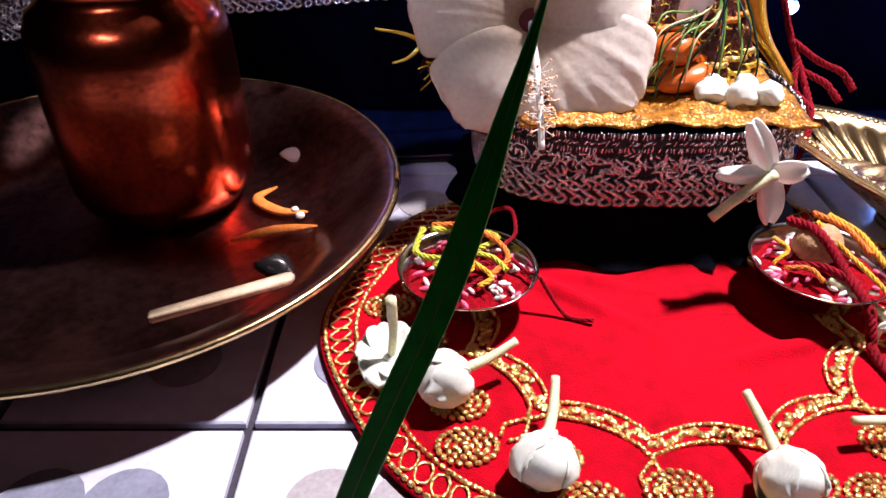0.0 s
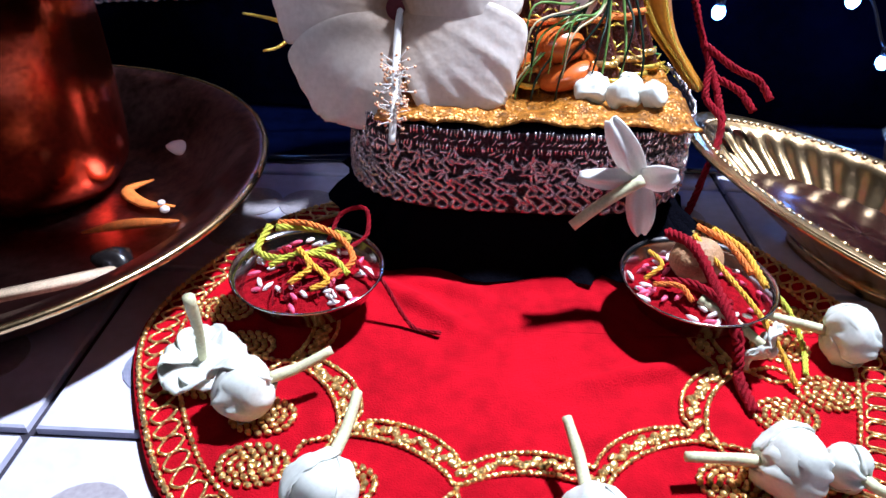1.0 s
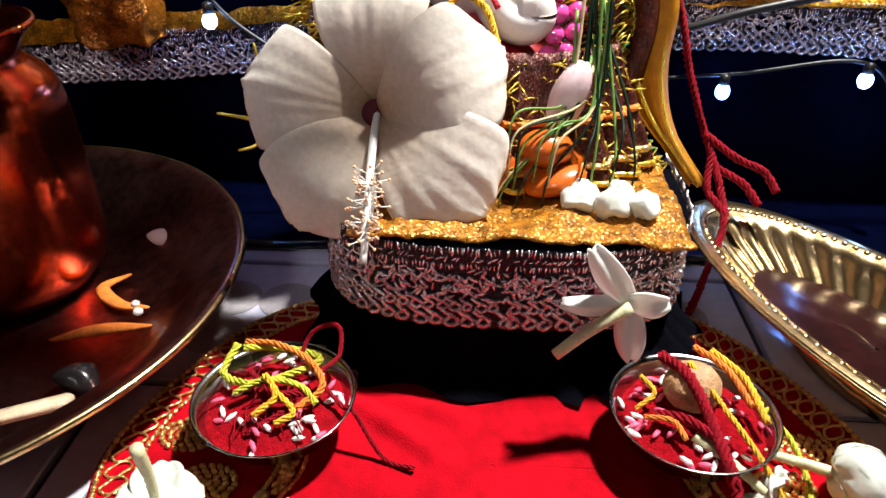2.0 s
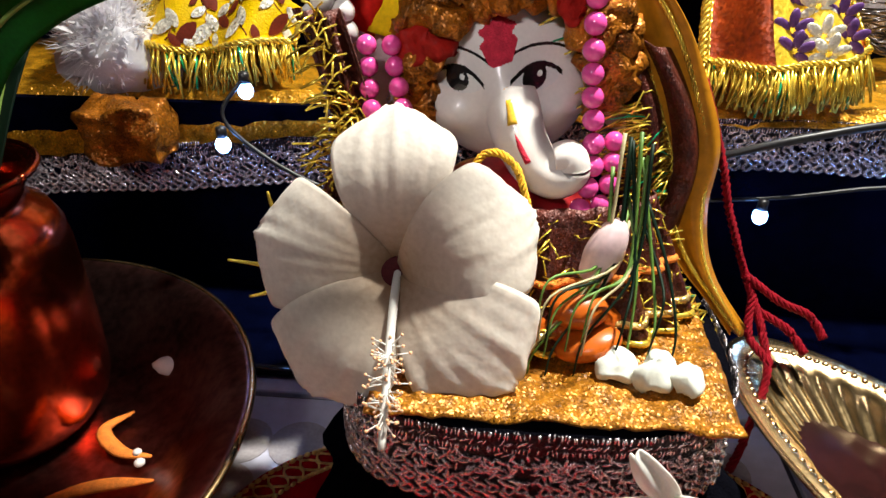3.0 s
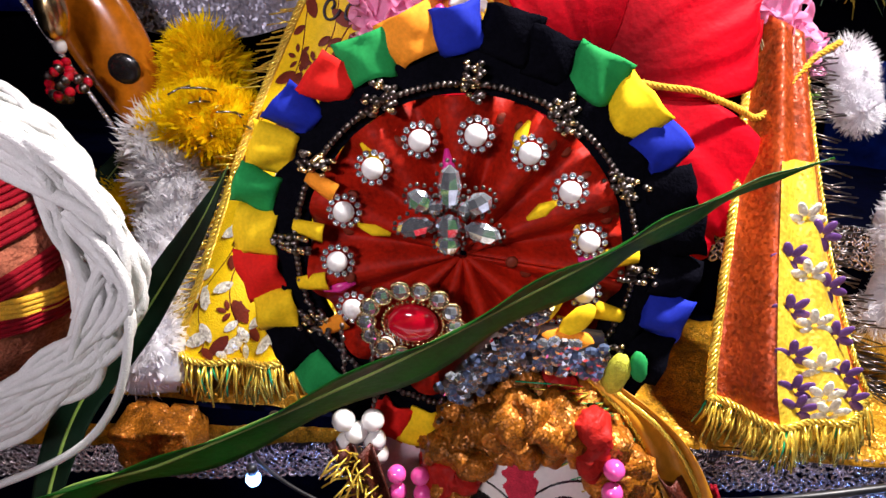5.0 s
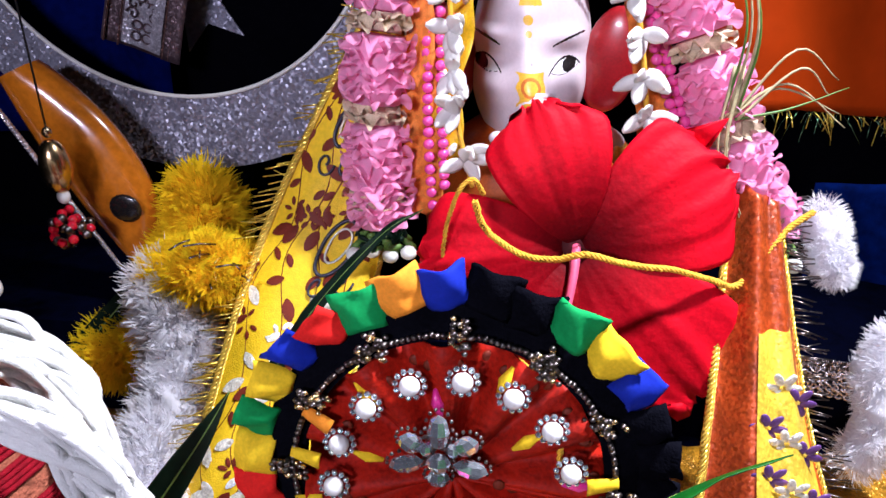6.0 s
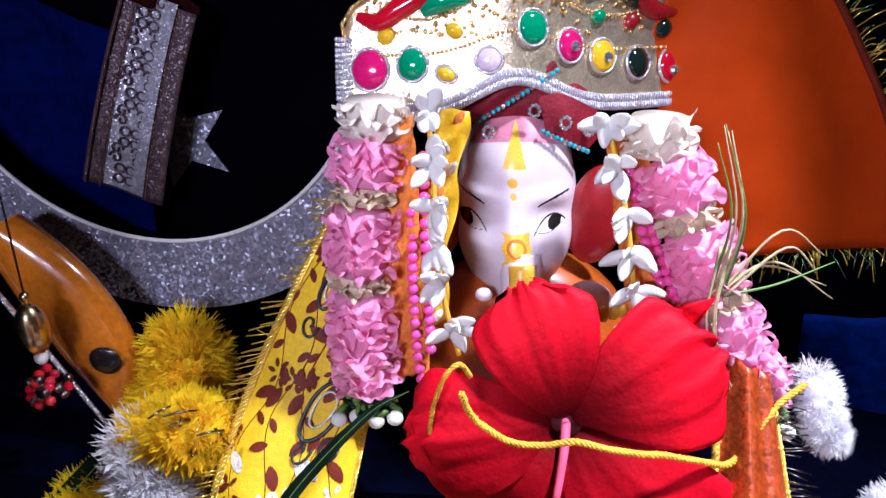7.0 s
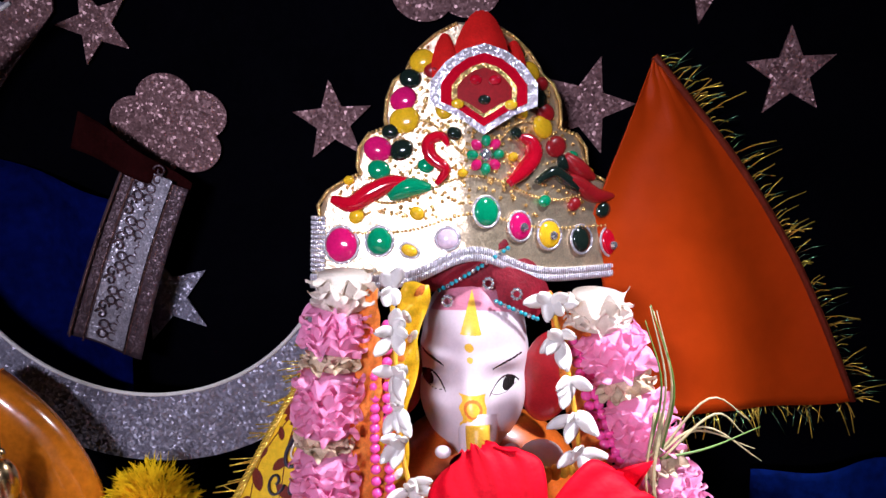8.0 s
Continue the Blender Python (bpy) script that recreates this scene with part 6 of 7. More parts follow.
    for k in range(230):
        e = random.random()
        p = fold(1.0, e) if k % 3 else fold(e, 1.0)
        out = Vector((0.8, -0.25, 0.45)) if k % 3 else Vector((random.uniform(-0.5, 0.5), -0.3, -0.7))
        q = p + (out + Vector((random.uniform(-0.4, 0.4), random.uniform(-0.6, 0.3), random.uniform(-0.5, 0.5)))) * random.uniform(0.008, 0.026)
        tube(bm, [p, (p + q) / 2 + Vector((0, 0, 0.002)), q], 0.00045, 4, mi=0 if random.random() < 0.5 else 1)
    part("tinsel_edge", bm, ["gold_tinsel", "tinsel_dark"], flag)
    bm = bmesh.new()
    tube(bm, [fold(1.0, k / 30) for k in range(31)], 0.0032, 6)
    part("hem", bm, "maroon_print", flag)


mat("strip_dark", (0.10, 0.065, 0.075), 0.4, 0.5, var=0.4, scale=150, fleck=0.5, bscale=900)
mat("strip_silver", (0.42, 0.40, 0.46), 0.35, 0.4, var=0.35, scale=150, fleck=0.6, bscale=900)
mat("strip_edge", (0.25, 0.13, 0.11), 0.35, 0.7, var=0.4, scale=200)
mat("gauze_brown", (0.016, 0.003, 0.003), 0.8, var=0.4, scale=60, spec=0.0)
mat("tinsel_dark", (0.10, 0.22, 0.12), 0.25, 1.0, var=0.4, scale=200)


# ---- large idol ----
def build_large_idol():
    bm = bmesh.new()
    blob(bm, (0.09, 0.690, 0.275), (0.085, 0.055, 0.085), mi=3, u=28, v=18)            # torso
    blob(bm, (0.080, 0.702, 0.405), (0.0405, 0.030, 0.063), mi=0, u=36, v=26)           # back of the head
    blob(bm, (0.134, 0.672, 0.393), (0.020, 0.008, 0.036), (0, 8, -15), mi=2, u=20, v=14)  # ears
    blob(bm, (0.024, 0.672, 0.393), (0.020, 0.008, 0.036), (0, -8, 15), mi=2, u=20, v=14)

    def mid(z):
        return -0.002 - 0.10 * z

    def height(x, zz):
        z = zz - 0.008
        h = 0.030 * math.sqrt(max(0, 1 - (x / 0.0412) ** 2 - (zz / 0.0722) ** 2))
        low = 1 / (1 + math.exp((z + 0.012) / 0.010))
        h += (0.004 + 0.017 * low) * math.exp(-((x - mid(z)) / (0.0135 + 0.004 * low)) ** 2) * (1 if z < 0.02 else math.exp(-((z - 0.02) / 0.015) ** 2))
        for s in (-1, 1):
            ex = -0.0040 + s * 0.0262
            h += 0.009 * bump2(x, z, s * 0.026, -0.032, 0.017, 0.018)
            h += -0.0060 * bump2(x, z, ex, -0.009, 0.015, 0.009) + 0.0036 * bump2(x, z, ex, -0.012, 0.011, 0.006)
            h += 0.0026 * bump2(x, z, ex, 0.0075, 0.016, 0.006)
        return h + 0.004 * bump2(x, z, 0, 0.036, 0.024, 0.018)

    def paint(x, zz):
        z = zz - 0.008
        m = mid(z)
        for s in (-1, 1):
            dx, dz = (x + 0.0040) * s - 0.0262, z + 0.0115
            slant = dz - 0.22 * dx
            lid = 0.0056 - 62 * dx * dx
            if abs(dx) < 0.0108 and abs(slant - lid) < 0.0007:
                return 4
            low = -0.0038 + 38 * dx * dx
            if abs(dx) < 0.0098 and low < slant < lid:
                px = dx - 0.0030
                return 4 if px * px + (slant - 0.0008) ** 2 < 0.0047 ** 2 else 6
            if abs(dx) < 0.0100 and abs(slant - low) < 0.0004:
                return 4
            brow = 0.0178 + 0.42 * dx - 9 * dx * dx
            if -0.009 < dx < 0.012 and abs(dz - brow) < 0.0008 * (1 - 45 * abs(dx - 0.001)) + 0.0002:
                return 4
        d = x + 0.003
        if 0.027 < z < 0.055 and abs(d) < 0.0072 * (0.055 - z) / 0.028 + 0.0003:
            return 5
        if 0.030 < z < 0.034 and abs(d) < 0.003:
            return 7
        if (x - m) ** 2 + (z - 0.0185) ** 2 < 0.0032 ** 2 or (x - m) ** 2 + (z - 0.0100) ** 2 < 0.0022 ** 2:
            return 5
        if z < -0.013 and abs(x - m) < 0.0088 + 0.0006 * math.sin(z * 500) + 0.0014 * noise.noise(Vector((x * 200, z * 200, 0))):
            r = math.sqrt((x - m) ** 2 + (z + 0.022) ** 2)
            r2 = math.sqrt((x - m) ** 2 + (z + 0.040) ** 2)
            return 7 if (0.0045 < r < 0.0065 or 0.0045 < r2 < 0.0065) else 5
        if z > 0.043 - 6 * x * x and z > 0.020:
            return 1
        return 0
    face_relief(bm, 0.080, 0.395, 0.684, 0.0412, 0.0722, height, paint, 440, 200)
    tube(bm, smooth_path([(0.0835, 0.6335, 0.372), (0.085, 0.626, 0.352), (0.087, 0.6185, 0.330)], 6), 0.0085, 14, 5, taper=lambda t: 1.0)
    trunk = smooth_path([(0.0835, 0.650, 0.372), (0.085, 0.640, 0.350), (0.088, 0.634, 0.318), (0.100, 0.630, 0.300)], 8)
    tube(bm, trunk, 0.015, 20, 0, taper=lambda t: 1.0 - 0.3 * t)
    for (x, y, z, s, m) in ((0.130, 0.648, 0.342, 0.016, 0), (0.060, 0.642, 0.346, 0.006, 0), (0.108, 0.640, 0.350, 0.007, 0)):
        blob(bm, (x, y, z), (s, s * 0.7, s * 0.8), mi=m, u=16, v=10)
    for k in range(7):
        blob(bm, (0.126 + 0.006 * k, 0.628 + 0.001 * k, 0.338 + 0.0015 * k), (0.0042, 0.004, 0.0062), mi=5, u=10, v=6)
    ob = part("elephant_headed_statue", bm, ["idol_blush", "hair_pink", "idol_red", "idol_orange", "idol_black", "idol_yellow", "pearl_white", "thread_orange"])
    tagged(ob, "large painted elephant-headed clay statue with pale pink face", "statue")

    # jewelled inner cap under the crown
    cap = thing("jewelled_cap", pose(0.082, 0.688, 0.468), "maroon cap edged with turquoise stones under the crown", "cap")
    bm = bmesh.new()
    blob(bm, (0, 0.008, 0), (0.046, 0.028, 0.024), u=28, v=14)
    part("cap_body", bm, "cap_maroon", cap)
    for name, out, lean in (("cap_fold", ((-0.046, -0.020), (-0.030, -0.012), (0.020, 0.022), (0.018, 0.026), (-0.040, 0.022)), 0.0), ("cap_fold", ((0.008, 0.006), (0.014, -0.016), (0.042, -0.030), (0.054, -0.020), (0.048, -0.006), (0.018, 0.010)), 0.002)):
        bm = bmesh.new()
        mid_x, mid_z = sum(p[0] for p in out) / len(out), sum(p[1] for p in out) / len(out)
        for r0, r1 in ((0.0, 0.5), (0.5, 1.0)):
            for q in range(len(out)):
                a, b = out[q], out[(q + 1) % len(out)]
                at = lambda p, r: bm.verts.new((mid_x + (p[0] - mid_x) * r, -0.026 - lean + 8 * (mid_x + (p[0] - mid_x) * r) ** 2 + 0.20 * (p[1] * r + 0.02) - 0.006 * (1 - r), mid_z + (p[1] - mid_z) * r))
                bm.faces.new([at(a, r1), at(b, r1), at(b, r0), at(a, r0)] if r0 else [at(a, r1), at(b, r1), at(a, 0.0)])
        bmesh.ops.remove_doubles(bm, verts=bm.verts, dist=1e-5)
        part(name, bm, "cap_maroon", cap)
    for (xa, za), (xb, zb), n in (((-0.028, -0.010), (0.019, 0.021), 17), ((0.012, -0.015), (0.042, -0.030), 11)):
        for k in range(n):
            t = k / (n - 1)
            x, z = xa + (xb - xa) * t, za + (zb - za) * t
            bm = bmesh.new()
            blob(bm, (x, -0.031 + 8 * x * x + 0.20 * (z + 0.02), z), (0.0017, 0.0017, 0.0017), u=8, v=5)
            part("stone", bm, "crystal" if k % 3 == 2 else "turquoise", cap)
    for x, z in ((-0.022, -0.016), (0.006, -0.002), (0.042, -0.016), (0.026, -0.010)):
        bm = bmesh.new()
        for q in range(9):
            b = 2 * math.pi * q / 9
            blob(bm, (x + 0.0032 * math.cos(b), -0.034 + 8 * x * x + 0.20 * (z + 0.02), z + 0.0036 * math.sin(b)), (0.0014, 0.0012, 0.0014), u=6, v=4)
        part("rosette", bm, "crystal", cap)

mat("hair_pink", (0.62, 0.22, 0.30), 0.4, var=0.2, scale=120, coat=0.3)
mat("cap_maroon", (0.20, 0.006, 0.016), 0.6, var=0.3, scale=60, bump=0.3, bscale=400, spec=0.3)
mat("turquoise", (0.03, 0.35, 0.42), 0.2, var=0.2, coat=0.7)
CROWN = (0.077, 0.655, 0.462)


def crown_at(x, z, lift=0.0):
    """A place on the crown's curved front, x across, z up from its foot."""
    a = math.atan(0.40 * x / math.sqrt(x * x + 0.00016) + 0.20)
    back = 0.40 * (math.sqrt(x * x + 0.00016) - 0.0126) + 0.20 * x
    return Vector((0.955 * x * (1 + 1.2 * max(0.0, x)) + lift * math.sin(a), back - lift * math.cos(a) + 0.24 * z, z))


def build_crown():
    cr = thing("crown", pose(*CROWN, 0, 0, 4), "tall gilded card crown set with coloured stones and beading", "crown")

    def half(z):
        for (z0, w0), (z1, w1) in zip(prof, prof[1:]):
            if z <= z1:
                return w0 + (w1 - w0) * (z - z0) / (z1 - z0)
        return prof[-1][1]
    prof = [(0.0, 0.117), (0.040, 0.118), (0.0405, 0.111), (0.052, 0.113), (0.062, 0.106), (0.070, 0.093), (0.075, 0.082), (0.080, 0.084), (0.092, 0.083), (0.102, 0.076), (0.107, 0.063), (0.112, 0.064), (0.126, 0.063), (0.138, 0.058), (0.145, 0.049), (0.150, 0.047), (0.160, 0.040), (0.170, 0.028), (0.178, 0.012)]

    def foot(x):
        return 0.020 * math.exp(-(x / 0.035) ** 2) - 0.004 * abs(x) / 0.11

    def surf(u, v):
        z = 0.178 * v
        x = half(z) * (2 * u - 1) * (1 + 0.012 * math.sin(z * 330))
        z2 = z + foot(x) * (1 - v) ** 2
        return crown_at(x, z2)
    bm = bmesh.new()
    sheet(bm, surf, 48, 100, 0.002)
    part("crown_plate", bm, "crown_plate", cr)
    random.seed(71)
    # silver band along the foot, ribbed
    bm = bmesh.new()
    for k in range(150):
        x = -0.117 + 0.234 * k / 149
        for z in (0.002, 0.007):
            p = crown_at(x, foot(x) + z, 0.002)
            blob(bm, tuple(p), (0.0011, 0.0012, 0.0030), u=6, v=4)
    part("silver_band", bm, "crown_silver", cr)
    for sgn in (-1, 1):
        bm = bmesh.new()
        for k in range(12):
            for q in range(6):
                p = crown_at(sgn * (0.108 + 0.0018 * q), 0.008 + 0.0032 * k, 0.0015)
                blob(bm, tuple(p), (0.0012, 0.001, 0.0017), u=6, v=4)
        part("silver_end", bm, "crown_silver", cr)
    # beaded outlines
    bm = bmesh.new()
    for sgn in (-1, 1):
        for k in range(130):
            z = 0.041 + 0.136 * k / 129
            blob(bm, tuple(crown_at(sgn * half(z), z, 0.001)), (0.0014, 0.0014, 0.0014), u=6, v=4)
    for k in range(70):
        x = -0.10 + 0.2 * k / 69
        blob(bm, tuple(crown_at(x, foot(x) * 0.7 + 0.037, 0.002)), (0.0011, 0.0011, 0.0011), u=6, v=4)
        blob(bm, tuple(crown_at(x * 0.8, 0.066 + 0.010 * math.cos(x * 40), 0.002)), (0.0011, 0.0011, 0.0011), u=6, v=4)
        blob(bm, tuple(crown_at(x * 0.55, 0.100 - 0.012 * math.cos(x * 48), 0.002)), (0.0011, 0.0011, 0.0011), u=6, v=4)
    for q in range(700):
        z = random.uniform(0.045, 0.165)
        x = random.uniform(-0.92, 0.92) * half(z)
        blob(bm, tuple(crown_at(x, z, 0.001)), (0.0013, 0.0012, 0.0013), u=6, v=4)
    part("gold_beading", bm, "gold_thread", cr)

    def gem(x, z, sx, sz, m, rot=0, ring=True):
        bm = bmesh.new()
        c = crown_at(x, z, 0.0015)
        yaw = math.degrees(math.atan(0.40 * x / math.sqrt(x * x + 0.00016) + 0.20))
        M = pose(*c, 0, 0, yaw) @ pose(0, 0, 0, -13, rot, 0)
        blob(bm, (0, 0, 0), (sx, 0.0038, sz), u=18, v=8)
        bmesh.ops.transform(bm, matrix=M, verts=bm.verts)
        g = part("stone", bm, m, cr)
        if ring:
            bm = bmesh.new()
            tube(bm, [M @ Vector(((sx + 0.0008) * math.cos(b), 0, (sz + 0.0008) * math.sin(b))) for b in [2 * math.pi * q / 20 for q in range(21)]], 0.0010, 5)
            part("setting", bm, "crown_silver", g)
    gem(-0.095, 0.026, 0.0115, 0.0120, "gem_magenta")
    gem(-0.067, 0.030, 0.0090, 0.0095, "gem_green")
    gem(-0.018, 0.034, 0.0075, 0.0070, "gem_pale")
    gem(0.009, 0.052, 0.0095, 0.0100, "gem_green")
    gem(0.034, 0.040, 0.0095, 0.0098, "gem_magenta")
    gem(0.056, 0.032, 0.0102, 0.0100, "gem_yellow")
    gem(0.080, 0.026, 0.0095, 0.0100, "gem_black")
    gem(0.101, 0.022, 0.0085, 0.0105, "gem_red")
    for x, z, m in ((0.034, 0.040, "crystal"), (0.056, 0.032, "crystal"), (0.101, 0.020, "crystal")):
        bm = bmesh.new()
        c = crown_at(x, z, 0.006)
        blob(bm, tuple(c), (0.0034, 0.002, 0.0034), u=8, v=5)
        part("small_crystal", bm, m, cr, smooth=False)
    gem(-0.045, 0.025, 0.0060, 0.0040, "gem_yellow", 20)
    # curved leaf shapes
    def leaf(pts, w, m):
        bm = bmesh.new()
        path = smooth_path([tuple(crown_at(x, z, 0.003)) for x, z in pts], 8)
        tube(bm, path, w, 8, taper=lambda t: 0.25 + 0.9 * math.sin(math.pi * min(1, 0.08 + 0.88 * t)))
        part("enamel_leaf", bm, m, cr)
    leaf([(-0.102, 0.057), (-0.088, 0.054), (-0.074, 0.062), (-0.056, 0.070), (-0.036, 0.068)], 0.0062, "gem_red")
    leaf([(-0.060, 0.060), (-0.046, 0.067), (-0.030, 0.068)], 0.0062, "gem_green")
    leaf([(-0.026, 0.070), (-0.020, 0.080), (-0.030, 0.088), (-0.032, 0.098), (-0.023, 0.102), (-0.018, 0.096)], 0.0042, "gem_red")
    leaf([(0.024, 0.070), (0.034, 0.078), (0.042, 0.088), (0.040, 0.098), (0.032, 0.102)], 0.0060, "gem_red")
    leaf([(0.102, 0.056), (0.088, 0.058), (0.074, 0.068), (0.060, 0.074)], 0.0058, "idol_red")
    leaf([(0.045, 0.070), (0.058, 0.076), (0.072, 0.066), (0.084, 0.058)], 0.0046, "gem_black")
    leaf([(0.066, 0.088), (0.076, 0.078), (0.088, 0.070)], 0.0060, "idol_red")
    for x, z, s, m in ((-0.069, 0.092, 0.0090, "gem_magenta"), (-0.052, 0.092, 0.0076, "gem_black"), (-0.068, 0.078, 0.0072, "gem_green"), (-0.050, 0.112, 0.0095, "gem_yellow"), (-0.051, 0.126, 0.0085, "gem_magenta"), (-0.046, 0.140, 0.0070, "gem_black"), (-0.038, 0.152, 0.0080, "gem_yellow"), (-0.090, 0.070, 0.0035, "gem_yellow"),
                       (0.050, 0.108, 0.0085, "gem_yellow"), (0.046, 0.128, 0.0085, "gem_black"), (0.040, 0.146, 0.0080, "gem_yellow"), (0.060, 0.094, 0.0080, "idol_red"), (0.084, 0.074, 0.0048, "gem_yellow"), (0.072, 0.086, 0.0050, "gem_green"), (0.052, 0.118, 0.0070, "idol_red"), (0.028, 0.088, 0.0034, "gem_yellow"), (-0.008, 0.078, 0.0032, "gem_yellow")):
        gem(x, z, s * 1.15, s * 0.98, m, random.uniform(-30, 30), False)
    for x, z, s, m in ((-0.084, 0.046, 0.0050, "gem_yellow"), (-0.040, 0.050, 0.0046, "gem_yellow"), (-0.034, 0.082, 0.0050, "gem_green"), (-0.014, 0.104, 0.0046, "gem_black"), (0.030, 0.104, 0.0046, "gem_black"), (-0.060, 0.104, 0.0054, "gem_black"), (0.066, 0.082, 0.0060, "gem_black"), (0.090, 0.058, 0.0050, "gem_green"), (0.096, 0.046, 0.0060, "gem_black"), (0.074, 0.052, 0.0050, "idol_red"), (0.052, 0.056, 0.0045, "gem_green"), (-0.022, 0.118, 0.0046, "gem_yellow"), (0.034, 0.118, 0.0046, "gem_yellow"), (-0.030, 0.146, 0.0056, "idol_red"), (0.048, 0.138, 0.0052, "idol_red")):
        gem(x, z, s * 1.2, s, m, random.uniform(-40, 40), False)
    # flower rosette
    for k in range(8):
        a = 2 * math.pi * k / 8
        gem(0.008 + 0.0095 * math.cos(a), 0.090 + 0.0095 * math.sin(a), 0.0044, 0.0036, ("gem_green", "gem_magenta")[k % 2], -math.degrees(a), False)
    gem(0.008, 0.090, 0.0048, 0.0048, "crystal", 0, False)
    # ogee centre panel
    for k, (s, m, lift) in enumerate(((1.0, "crown_silver", 0.002), (0.80, "gem_red", 0.0034), (0.60, "gold_thread", 0.0048), (0.50, "idol_red", 0.0058))):
        out = []
        for x, z in ((-0.036, 0.012), (-0.020, 0.006), (0.0, -0.006), (0.020, 0.006), (0.036, 0.012), (0.036, 0.026), (0.026, 0.038), (0.014, 0.046), (0.0, 0.050), (-0.014, 0.046), (-0.026, 0.038), (-0.036, 0.026)):
            zz = 0.132 + (z - 0.020) * s * 1.08
            out.append(Vector((0.006 + x * s * 1.02, crown_at(0.0, zz, lift + 0.003).y, zz)))
        bm = bmesh.new()
        fr = [bm.verts.new(p) for p in out]
        bk = [bm.verts.new(p + Vector((0, 0.0016, 0))) for p in out]
        bm.faces.new(fr)
        for q in range(12):
            bm.faces.new((fr[q], bk[q], bk[(q + 1) % 12], fr[(q + 1) % 12]))
        part("ogee_panel", bm, m, cr, smooth=False)
    for x, z, m in ((-0.012, 0.124, "gem_yellow"), (0.024, 0.124, "gem_yellow"), (0.006, 0.127, "gem_black"), (0.000, 0.140, "gem_red"), (0.013, 0.140, "gem_red")):
        bm = bmesh.new()
        blob(bm, (x, crown_at(0.0, z, 0.0095).y, z), (0.0044, 0.0022, 0.0034), u=14, v=8)
        part("stone", bm, m, cr)
    # red finial
    for x, z, w, h in ((0.004, 0.158, 0.019, 0.028), (-0.022, 0.150, 0.009, 0.020), (0.028, 0.149, 0.009, 0.018)):
        bm = bmesh.new()
        out = [(w * math.copysign(abs(math.cos(t)) ** 0.8, math.cos(t)) * (1 - 0.35 * max(0, math.sin(t))), h * math.sin(t)) for t in [2 * math.pi * q / 24 for q in range(24)]]
        slab(bm, out, -0.002, 0.004, pose(*crown_at(x, z, 0.0), -12) @ UPRIGHT)
        bmesh.ops.bevel(bm, geom=[e for e in bm.edges if len(e.link_faces) == 2 and e.calc_face_angle(0) > 1.0], offset=0.0012, segments=2, affect="EDGES")
        part("red_finial", bm, "felt_red", cr)


mat("gem_pale", (0.75, 0.60, 0.72), 0.1, var=0.2, coat=1.0)


def ruffle(th, a, b, r, material, n, name="ruffle"):
    """A thick roll of gathered ribbon from a to b: wavy frills set row over row."""
    a, b = Vector(a), Vector(b)
    d = (b - a)
    ax = d.normalized()
    s = ax.cross(Vector((0, -1, 0))).normalized()
    t = ax.cross(s)
    if t.y > 0:
        t = -t
    bm = bmesh.new()
    tube(bm, [a, (a + b) / 2, b], r * 0.74, 14)
    core = part(name, bm, material, th)
    rows = max(2, round(d.length / (r * 0.30)))
    for k in range(rows):
        f0 = (k + 0.5) / rows
        ph, fr = random.uniform(0, 40), random.uniform(3.5, 5.5)
        prev = None
        bm = bmesh.new()
        steps = 110
        for i in range(steps + 1):
            ang = radians(-115 + 230 * i / steps)
            wig = 0.5 * math.sin(fr * ang + ph) + 0.4 * math.sin(2.1 * fr * ang + 2 * ph) + 0.9 * noise.noise(Vector((ang * 3, k * 7.3, ph)))
            out = t * math.cos(ang) + s * math.sin(ang)
            c = a + d * f0 + ax * r * 0.17 * wig
            rad = r * (0.95 + 0.13 * math.sin(fr * 2.1 * ang + 1.3 * ph) + 0.08 * noise.noise(Vector((ang * 5, k * 3.1, ph))))
            row = (bm.verts.new(c + out * r * 0.66), bm.verts.new(c + out * rad * 0.86 + ax * r * 0.05 * math.cos(fr * ang)), bm.verts.new(c + out * rad + ax * r * 0.10 * math.sin(fr * 1.9 * ang + ph)), bm.verts.new(c + out * rad * 1.01 + ax * r * (0.12 * math.sin(fr * 1.9 * ang + ph) + 0.10 * math.sin(fr * 2.7 * ang + ph))))
            if prev:
                for q in range(3):
                    bm.faces.new((prev[q], row[q], row[q + 1], prev[q + 1]))
            prev = row
        part("frill", bm, material, core)
    return core


